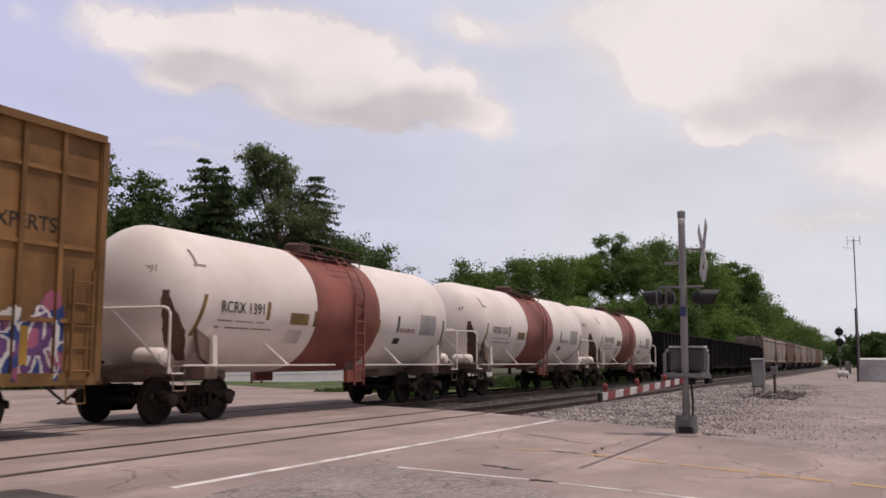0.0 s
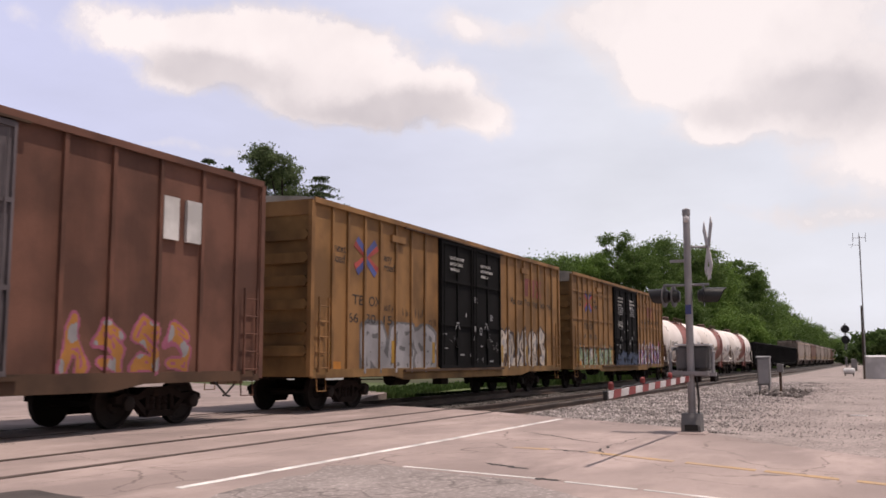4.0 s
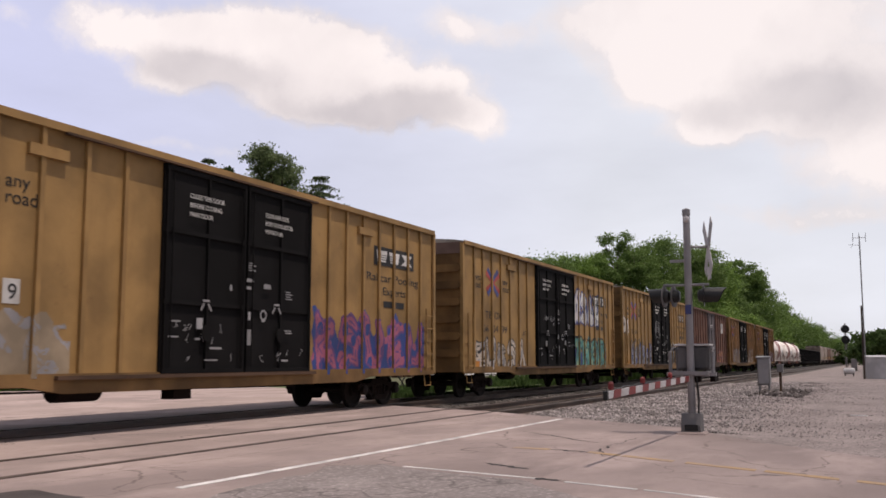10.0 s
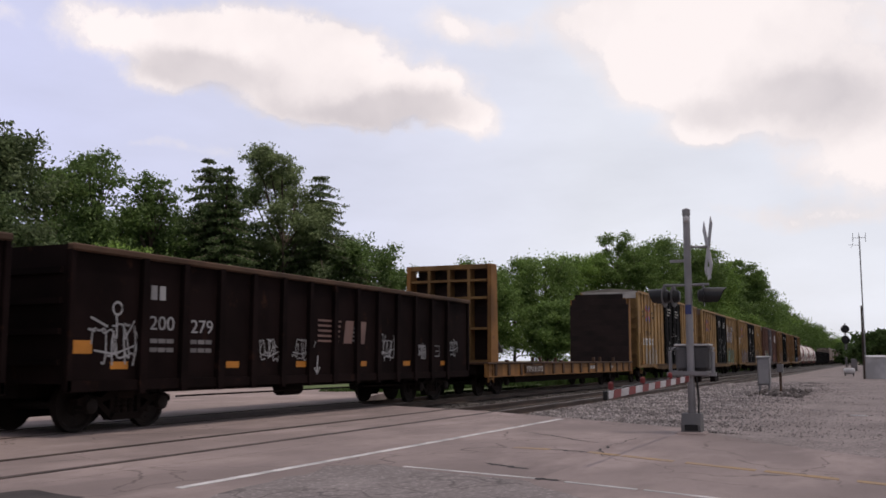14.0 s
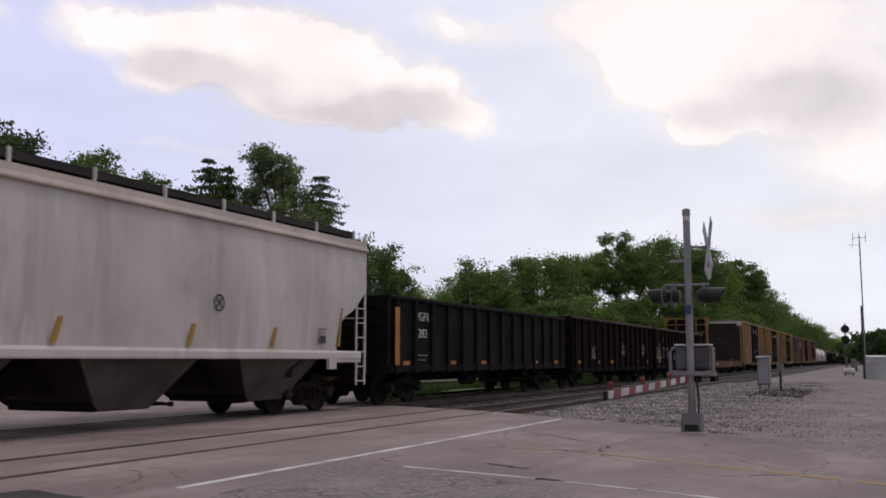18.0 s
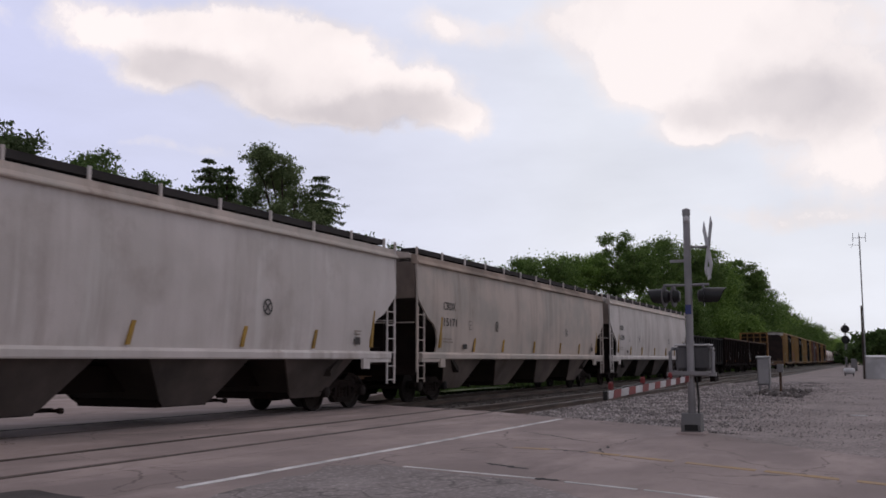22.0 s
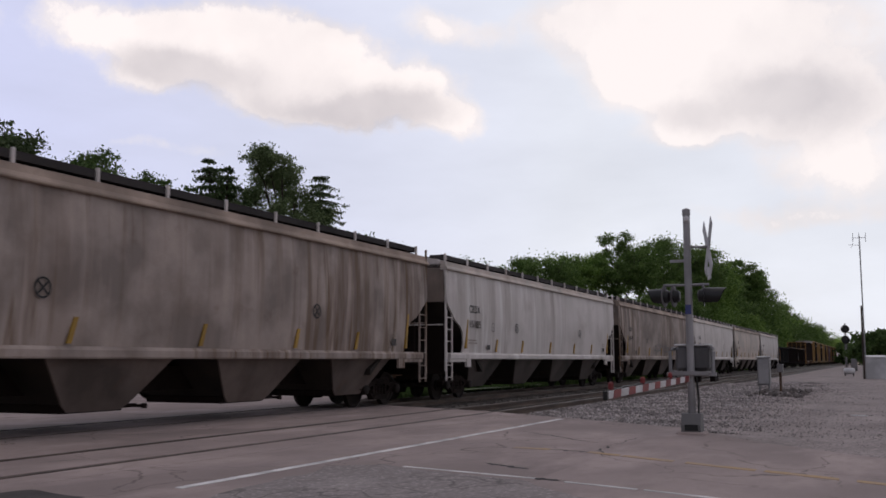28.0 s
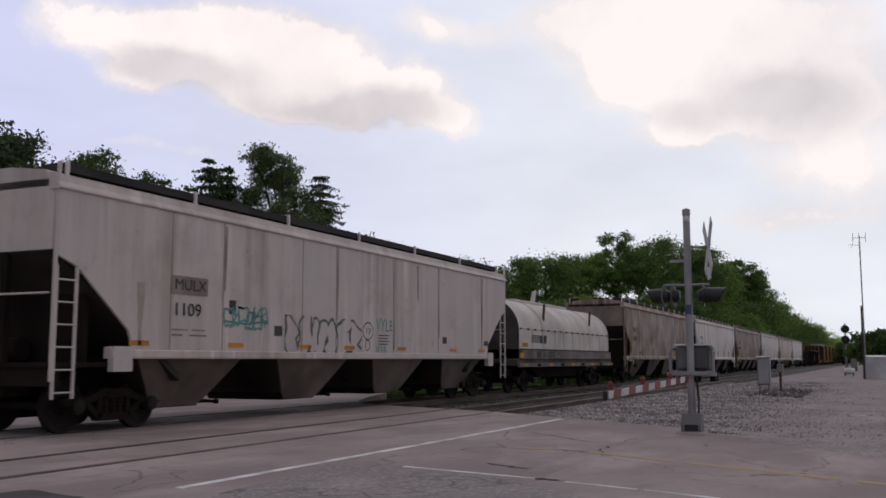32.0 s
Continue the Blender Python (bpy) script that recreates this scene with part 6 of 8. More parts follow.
# ---- houses beyond the railway ----
def window(house, x, y, z, w, h, axis):
    """Sash window on a wall facing -y (axis x) or -x (axis y)."""
    def bx(m, a0, a1, b0, b1, c0, c1):
        return m.box(a0, a1, b0, b1, c0, c1) if axis == "x" else m.box(b0, b1, a0, a1, c0, c1)
    u, v = (x, y) if axis == "x" else (y, x)
    fr = Mesh()
    for a, b, c, d in ((u, u + 0.08, z, z + h), (u + w - 0.08, u + w, z, z + h), (u, u + w, z + h - 0.08, z + h), (u, u + w, z, z + 0.07), (u, u + w, z + h / 2 - 0.025, z + h / 2 + 0.025)):
        bx(fr, a, b, v - 0.07, v, c, d)
    wi = part("window", fr, TRIM, house, "white sash window")
    part("pane", bx(Mesh(), u + 0.07, u + w - 0.07, v - 0.03, v - 0.01, z + 0.06, z + h - 0.07), GLASSD, wi)


def roof_slab(a, b, c, d, t=0.12):
    """Sloping slab through four corners."""
    m = Mesh()
    up = [Vector(p) for p in (a, b, c, d)]
    m.add([*up, *[p - Vector((0, 0, t)) for p in up]], [(0, 1, 2, 3), (7, 6, 5, 4), (0, 4, 5, 1), (1, 5, 6, 2), (2, 6, 7, 3), (3, 7, 4, 0)])
    return m


def bungalow():
    X, Y, g = 47.0, 38.0, 0.5
    h = thing("bungalow", None, None, "white clapboard bungalow with grey shingle roof and front porch", "house", at=(X, Y, 0))
    L, D, ev, rg = 20.5, 12.2, 3.35, 6.6
    w = Mesh().box(0, L, 0, D, -0.4, ev)
    w.prism([(0, ev), (D / 2, rg - 0.15), (D, ev)], 0, 0.3, "x")
    part("wall", w, SIDING, h)
    z = 0.3
    while z < ev - 0.02:
        part("clapboard", Mesh().prism([(0, z), (-0.025, z), (0, min(z + 0.13, ev))], 0, L, "x"), SIDING, h)
        z += 0.13
    z = 0.3
    while z < rg - 0.3:
        inset = 0 if z < ev else (z - ev) / (rg - ev) * D / 2
        part("clapboard", Mesh().prism([(0.0, z), (-0.025, z), (0.0, z + 0.13)], inset, D - inset), SIDING, h)
        z += 0.13
    hip = 4.6
    part("roof", roof_slab((-0.45, -0.5, ev - 0.15), (L + 0.5, -0.5, ev - 0.15), (L - hip, D / 2, rg), (-0.45, D / 2, rg)), SHINGLE, h, "grey shingle slope")
    part("roof", roof_slab((-0.45, D / 2, rg), (L - hip, D / 2, rg), (L + 0.5, D + 0.5, ev - 0.15), (-0.45, D + 0.5, ev - 0.15)), SHINGLE, h)
    m = Mesh()
    up = [Vector((L + 0.5, -0.5, ev - 0.15)), Vector((L + 0.5, D + 0.5, ev - 0.15)), Vector((L - hip, D / 2, rg))]
    m.add([*up, *[p - Vector((0, 0, 0.12)) for p in up]], [(0, 1, 2), (5, 4, 3), (0, 3, 4, 1), (1, 4, 5, 2), (2, 5, 3, 0)])
    part("roof", m, SHINGLE, h)
    part("fascia", Mesh().box(-0.48, L + 0.5, -0.55, -0.5, ev - 0.32, ev - 0.14), TRIM, h)
    part("verge", roof_slab((-0.5, -0.55, ev - 0.13), (-0.44, -0.55, ev - 0.13), (-0.44, D / 2, rg + 0.05), (-0.5, D / 2, rg + 0.05), 0.28), TRIM, h)
    part("verge", roof_slab((-0.5, D / 2, rg + 0.02), (-0.44, D / 2, rg + 0.02), (-0.44, D + 0.5, ev - 0.16), (-0.5, D + 0.5, ev - 0.16), 0.25), TRIM, h)
    part("downpipe", Mesh().tube([(0.1, -0.08, 0), (0.1, -0.08, ev - 0.2)], 0.05, 8), TRIM, h)
    part("chimney", Mesh().worn(4.7, 5.1, 4.0, 4.4, 5.3, 6.2, 0.03), BLK, h, "short dark flue")
    part("vent", Mesh().worn(13.1, 13.5, 3.6, 4.0, 5.0, 6.0, 0.03), BLK, h, "short dark vent pipe")
    for x, wd in ((2.4, 0.95), (8.3, 0.95), (15.4, 1.7)):
        window(h, x, -0.02, 1.35, wd, 1.6, "x")
    window(h, -0.02, 3.2, 1.3, 1.2, 1.7, "y")
    # porch wing that reaches back along the gable
    px, py0, py1 = -6.0, 4.2, 12.8
    part("porch_floor", Mesh().box(px, 0, py0, py1, 0.0, 0.35), ROAD, h)
    part("porch_wall", Mesh().box(px + 2.0, 0.0, py0 + 2.4, py1, 0.35, 3.1), SIDING, h)
    part("porch_roof", roof_slab((px - 0.4, py0 - 0.5, 3.0), (0.2, py0 - 0.5, 3.0), (0.2, (py0 + py1) / 2, 5.2), (px - 0.4, (py0 + py1) / 2, 5.2)), SHINGLE, h)
    part("porch_roof", roof_slab((px - 0.4, (py0 + py1) / 2, 5.2), (0.2, (py0 + py1) / 2, 5.2), (0.2, py1 + 0.5, 3.0), (px - 0.4, py1 + 0.5, 3.0)), SHINGLE, h)
    part("porch_gable", Mesh().prism([(py0, 3.0), ((py0 + py1) / 2, 5.0), (py1, 3.0)], px - 0.1, px + 0.1, "x"), SIDING, h)
    part("porch_beam", Mesh().box(px - 0.1, 0.1, py0 - 0.1, py0 + 0.1, 2.75, 3.0).box(px - 0.1, px + 0.1, py0, py1, 2.75, 3.0), TRIM, h)
    for x, y in ((px, py0), (px, (py0 + py1) / 2), (-0.3, py0)):
        part("porch_post", Mesh().worn(x - 0.15, x + 0.15, y - 0.15, y + 0.15, 0.35, 2.8, 0.02), TRIM, h)
    part("door", Mesh().box(-1.9, -0.95, py0 + 2.35, py0 + 2.4, 0.4, 2.5), GLASSD, h, "dark front door")
    return h


def garage():
    X, Y = 84.0, 36.0
    h = thing("garage", None, None, "white gabled garage with dark grey roof", "garage", at=(X, Y, 0))
    W, D, ev, rg = 9.7, 11.3, 2.45, 5.75
    w = Mesh().box(0, W, 0, D, -0.4, ev)
    w.prism([(0, ev), (W / 2, rg - 0.15), (W, ev)], 0, 0.3)
    w.prism([(0, ev), (W / 2, rg - 0.15), (W, ev)], D - 0.3, D)
    part("wall", w, SIDING, h)
    part("roof", roof_slab((-0.5, -0.5, ev - 0.3), (W / 2, -0.5, rg), (W / 2, D + 0.5, rg), (-0.5, D + 0.5, ev - 0.3)), SHINGLD, h, "dark grey shingle slope")
    part("roof", roof_slab((W / 2, -0.5, rg), (W + 0.5, -0.5, ev - 0.3), (W + 0.5, D + 0.5, ev - 0.3), (W / 2, D + 0.5, rg)), SHINGLD, h)
    window(h, 4.5, -0.02, 3.2, 0.75, 1.5, "x")
    for i in range(2):
        part("garage_door", Mesh().worn(-0.06, 0.0, 1.2 + i * 4.9, 5.4 + i * 4.9, 0.0, 2.1, 0.02), TRIM, h, "white garage door")
    part("aerial", Mesh().tube([(4.9, 1.0, 5.6), (4.8, 1.0, 8.2)], 0.04, 5), ALU, h, "thin bent aerial")
    return h


bungalow()
garage()
thing("lawn", Mesh().grid([[(x, y, -0.06 + 0.03 * noise.noise(Vector((x * 0.3, y * 0.3, 1)))) for x in [34.0, 36, 38, 40, 43, 46, 50]] for y in (16.4, 18, 21, 25, 30, 36, 60)]), GRASS, "mown green grass beyond the railway", "grass", kind="structure")


def weeds():
    """Rank grass and weeds along the far edge of the railway."""
    nr = np.random.RandomState(8)
    n = 26000
    x = 33.0 + 170 * nr.rand(n) ** 1.5
    y = 16.9 + 3.6 * nr.rand(n) ** 1.3 + 0.4 * np.sin(x * 0.5)
    tall = (0.16 + 0.55 * np.clip((x - 42) / 30, 0, 1)) * (0.5 + nr.rand(n)) * (0.6 + 0.4 * np.sin(x * 1.3 + 2 * np.sin(y)))
    a = 6.283 * nr.rand(n)
    w = 0.05 + 0.05 * nr.rand(n) + x * 0.0004
    lean = nr.normal(size=(n, 2)) * 0.25 * tall[:, None]
    base = np.stack([x, y, np.full(n, -0.22)], 1)
    side = np.stack([np.cos(a) * w, np.sin(a) * w, np.zeros(n)], 1)
    tip = base + np.stack([lean[:, 0], lean[:, 1], tall + 0.15], 1)
    q = np.stack([base - side, base + side, tip + side * 0.3, tip - side * 0.3], 1).reshape(-1, 3)
    me = bpy.data.meshes.new("weeds")
    me.from_pydata(q.tolist(), [], np.arange(n * 4).reshape(-1, 4).tolist())
    me.materials.append(LEAF_A)
    return tagged(new("weeds", me), "rank green grass and weeds along the railway's edge", "weeds", "", "stuff")


weeds()


# ---- trees ----
def tree(x, y, height, radius, mat, seed, leaves=5000, size=0.30, shape="broad", label="", trunk=0.22, low=0.25):
    rs = random.Random(seed)
    nr = np.random.RandomState(seed)
    tr = thing("tree", None, None, label or "leafy green deciduous tree", "tree", at=(x, y, -0.25))
    wood = Mesh()
    lean = (rs.uniform(-0.02, 0.02) * height, rs.uniform(-0.02, 0.02) * height)
    def axis(t):
        return Vector((lean[0] * t * t, lean[1] * t * t, height * t))
    topt = 0.93 if shape in ("spruce",) else 0.72
    wood.tube([axis(topt * i / 6) + Vector((rs.uniform(-1, 1), rs.uniform(-1, 1), 0)) * 0.05 * (i > 0) for i in range(7)], trunk, 8, r2=trunk * 0.25)
    lobes = []
    if shape == "spruce":
        n = 19
        for i in range(n):
            t = low + (0.96 - low) * (i / (n - 1)) ** 0.9
            R = radius * ((1 - t) / (1 - low)) ** 0.8 + 0.25
            for j in range(7):
                a = 6.283 * (j + rs.random()) / 7
                Rj = R * rs.uniform(0.55, 1.18)
                root = axis(t)
                q = root + Vector((math.cos(a) * Rj, math.sin(a) * Rj, -0.30 * Rj + rs.uniform(-0.1, 0.15)))
                tip = q + Vector((math.cos(a), math.sin(a), 0.25)) * 0.14 * Rj
                wood.tube([root, root.lerp(q, 0.5) + Vector((0, 0, 0.04 * Rj)), q, tip], 0.045, 4, r2=0.012)
                for k in (0.25, 0.4, 0.55, 0.68, 0.8, 0.92, 1.02):
                    w = (0.16 + 0.10 * Rj) * (1.3 - 0.75 * k)
                    p = root.lerp(q, k)
                    side = Vector((-math.sin(a), math.cos(a), 0))
                    for u in (-1, 0, 1):
                        lobes.append((p + side * u * w * 1.1 + Vector((0, 0, -0.10 * abs(u))), w * 0.75, 0.11))
                lobes.append((tip, 0.13, 0.08))
    elif shape == "airy":
        fork = 0.50
        for i in range(15):
            a = 6.283 * i * 0.382 + rs.uniform(-0.3, 0.3)
            rise = rs.uniform(0.0, 1.0)
            span = radius * (0.35 + 0.65 * math.sin(math.pi * (0.15 + 0.75 * rise)) ** 0.8) * rs.uniform(0.75, 1.0)
            root = axis(fork * rs.uniform(0.72, 1.0) + 0.22 * rise)
            q = Vector((math.cos(a) * span, math.sin(a) * span, height * (0.56 + 0.40 * rise)))
            mid = root.lerp(q, 0.55) + Vector((rs.uniform(-0.3, 0.3), rs.uniform(-0.3, 0.3), 0.3))
            wood.tube([root, mid, q], trunk * 0.42, 6, r2=0.03)
            for k in range(5):
                e = q + Vector((rs.gauss(0, 1), rs.gauss(0, 1), rs.gauss(0, 0.8))) * radius * 0.20
                e.z = min(e.z, height * 0.985)
                wood.tube([mid.lerp(q, rs.uniform(0.3, 0.9)), e], 0.035, 4, r2=0.012)
                for u in range(5):
                    p = e + Vector((rs.gauss(0, 1), rs.gauss(0, 1), rs.gauss(0, 0.7))) * radius * 0.10
                    rr = radius * rs.uniform(0.09, 0.17)
                    lobes.append((p, rr, rr * 0.6))
    else:
        n = {"broad": 34, "bush": 26}[shape]
        for i in range(n):
            t = low + (0.92 - low) * rs.random() ** 0.8
            a = rs.uniform(0, 6.28)
            span = radius * math.sqrt(max(0.06, 1 - ((t - 0.48) / 0.6) ** 2)) * rs.uniform(0.45, 1.0)
            q = axis(min(0.97, t + 0.06)) + Vector((math.cos(a) * span, math.sin(a) * span, rs.uniform(-0.02, 0.06) * height))
            q.z = min(q.z, height * 0.96)
            root = axis(min(topt, t * 0.75))
            mid = root.lerp(q, 0.5) + Vector((0, 0, -0.02 * height))
            if shape != "bush":
                wood.tube([root, mid, q], trunk * 0.32, 5, r2=0.02)
            for k in range(7):
                rr = radius * rs.uniform(0.13, 0.28)
                p = mid.lerp(q, rs.uniform(0.2, 1.08)) + Vector((rs.gauss(0, 1), rs.gauss(0, 1), rs.gauss(0, 0.8))) * radius * 0.17
                p.z = min(p.z, height * 0.97)
                lobes.append((p, rr, rr * rs.uniform(0.45, 0.75)))
        lobes.append((axis(0.95), radius * 0.2, radius * 0.16))
    part("trunk", wood, BARK, tr, "", True)
    wts = np.array([a * a for _, a, _ in lobes])
    pick = nr.choice(len(lobes), leaves, p=wts / wts.sum())
    ctr = np.array([tuple(c) for c, _, _ in lobes])[pick]
    rad = np.array([(a, a, b) for _, a, b in lobes])[pick]
    d = nr.normal(size=(leaves, 3))
    pos = ctr + d * rad * (0.62 if shape != "airy" else 0.8)
    d /= np.linalg.norm(d, axis=1)[:, None]
    pos[:, 2] = np.maximum(pos[:, 2], 0.25)
    u = nr.normal(size=(leaves, 3))
    u /= np.linalg.norm(u, axis=1)[:, None]
    w = np.cross(u, d + 0.6 * nr.normal(size=(leaves, 3)))
    w /= np.linalg.norm(w, axis=1)[:, None] + 1e-9
    s = size * nr.uniform(0.5, 1.3, (leaves, 1))
    fold = np.cross(u, w) * s * 0.25
    q = np.stack([pos - u * s, pos - w * s * 0.55 + fold, pos + u * s, pos + w * s * 0.55 + fold], 1).reshape(-1, 3)
    me = bpy.data.meshes.new("crown")
    me.from_pydata(q.tolist(), [], np.arange(leaves * 4).reshape(-1, 4).tolist())
    me.materials.append(mat)
    part("crown", me, None, tr)
    return tr


TREES = [
    # x, y, height, radius, leaves, count, size, shape
    (36.3, 42.6, 14.0, 3.0, LEAF_D, 9000, 0.24, "broad", "big grey-green tree in full leaf"),
    (31.4, 38.9, 9.7, 2.9, LEAF_C, 6000, 0.24, "broad", "dark leafy tree beside the porch"),
    (33.1, 37.7, 7.9, 2.3, LEAF_D, 6000, 0.22, "broad", "dark leafy tree beside the porch"),
    (60.1, 58.7, 19.2, 3.7, LEAF_A, 8000, 0.28, "broad", "tall leafy tree behind the bungalow"),
    (61.9, 65.3, 18.3, 4.0, LEAF_A, 6000, 0.32, "broad", "tall leafy tree behind the bungalow"),
    (64.5, 56.9, 17.9, 2.7, LEAF_A, 5500, 0.28, "broad", "tall leafy tree behind the bungalow"),
    (69.7, 53.7, 19.6, 2.9, LEAF_C, 9000, 0.24, "broad", "tall grey-green tree behind the bungalow"),
    (70.2, 55.0, 20.6, 5.4, LEAF_D, 9000, 0.16, "spruce", "dark ragged conifer behind the bungalow"),
    (74.9, 50.0, 21.9, 3.5, LEAF_E, 15000, 0.13, "airy", "tall thin-crowned tree with open limbs"),
    (78.0, 48.0, 19.8, 8.0, LEAF_D, 17000, 0.14, "spruce", "dark spruce with drooping boughs"),
    (68.0, 51.8, 19.2, 4.6, LEAF_C, 8000, 0.15, "spruce", "dark spruce with drooping boughs"),
    (74.2, 60.9, 15.7, 4.8, LEAF_C, 7000, 0.34, "broad", "dark leafy tree in the grove"),
    (75.9, 55.5, 14.7, 5.0, LEAF_C, 8000, 0.32, "broad", "dark leafy tree in the grove"),
    (72.2, 66.3, 16.3, 4.8, LEAF_C, 7000, 0.34, "broad", "dark leafy tree in the grove"),
    (66.5, 67.8, 14.5, 4.6, LEAF_C, 7000, 0.34, "broad", "dark leafy tree in the grove"),
    (79.5, 52.0, 14.1, 4.5, LEAF_A, 8000, 0.30, "broad", "leafy green tree in the grove"),
    (79.3, 46.7, 12.7, 3.4, LEAF_A, 7000, 0.28, "broad", "leafy green tree in the grove"),
    (98.1, 54.0, 16.5, 4.2, LEAF_A, 7000, 0.30, "broad", "rounded leafy tree at the grove's end"),
    (104.7, 54.3, 13.2, 3.0, LEAF_A, 4500, 0.30, "broad", "rounded leafy tree at the grove's end"),
    (55.1, 52.4, 10.4, 3.4, LEAF_B, 7500, 0.24, "broad", "fresh green young tree behind the porch"),
    (68.9, 40.2, 5.8, 2.0, LEAF_B, 3500, 0.22, "bush", "fresh green bush beside the bungalow"),
    (29.3, 32.8, 2.6, 1.6, LEAF_B, 4000, 0.16, "bush", "bright green shrub before the porch"),
    (31.0, 32.6, 2.4, 1.2, LEAF_B, 3500, 0.16, "bush", "bright green shrub before the porch"),
    (54.0, 59.0, 11.5, 3.6, LEAF_C, 6000, 0.30, "broad", "dark leafy tree behind the porch"),
]
for i, (x, y, hgt, rad, lf, cnt, sz, shp, lab) in enumerate(TREES):
    finer = 1.0 if shp in ("spruce", "airy") else 0.62
    tree(x, y, hgt, rad, lf, 100 + i, int(cnt * 1.9), sz * finer, shp, lab, trunk=0.10 if shp == "bush" else 0.24, low={"bush": 0.1, "airy": 0.45}.get(shp, 0.2))

WOOD = [
    (112, 58, 10.5, 5.0), (120, 56, 11.5, 4.5), (118, 49, 12.6, 4.2), (128, 52, 12.0, 5.0), (104, 41.5, 13.2, 3.8), (110, 40.0, 14.0, 3.6), (116, 38.0, 14.4, 4.2), (123, 36.0, 15.6, 4.0),
    (127, 31.2, 19.2, 3.6), (133, 30.0, 17.4, 4.4), (139, 27.8, 19.0, 4.2), (146, 25.6, 19.2, 4.6), (153, 24.6, 18.6, 4.6), (163, 24.4, 17.0, 5.0), (176, 24.2, 16.5, 4.6), (190, 22.4, 20.4, 4.0),
    (204, 23.5, 17.5, 5.2), (222, 24.0, 16.5, 5.4), (244, 24.0, 16.0, 5.4), (262, 23.4, 15.8, 5.4), (284, 22.6, 15.0, 5.6), (310, 21.6, 14.0, 5.6), (340, 20.4, 13.6, 5.6), (372, 19.6, 13.8, 5.6), (410, 18.8, 12.5, 6.0), (460, 17.6, 11.5, 6.5),
    (122, 28.5, 9.5, 3.4), (112, 30.5, 9.0, 3.4), (134, 24.5, 9.0, 3.4), (103, 33.5, 8.0, 3.2), (150, 21.8, 8.5, 3.4), (172, 21.0, 9.0, 3.6),
]
for i, (x, y, hgt, rad) in enumerate(WOOD):
    lf = LEAF_B if (i >= 26 and i % 3 == 0) or i % 6 == 1 else LEAF_W
    tree(x, y, hgt, rad, lf, 300 + i, 17000 if x < 200 else 8000, 0.17 if x < 160 else 0.26, "airy" if i == 8 else "broad", "leafy tree of the wood along the railway", trunk=0.22, low=0.12)
for i, (x, y, hgt, rad) in enumerate([(124, 0.2, 4.8, 2.3), (131, -2.0, 5.0, 2.6), (300, 6.0, 6.0, 4.0), (330, 2.0, 7.0, 4.5), (420, 9.0, 8.0, 5.0), (360, -6.0, 7.5, 5.0)]):
    tree(x, y, hgt, rad, LEAF_A, 500 + i, 3000, 0.35 if x < 200 else 0.6, "bush", "rounded dark green bush near the lot", trunk=0.1, low=0.08)


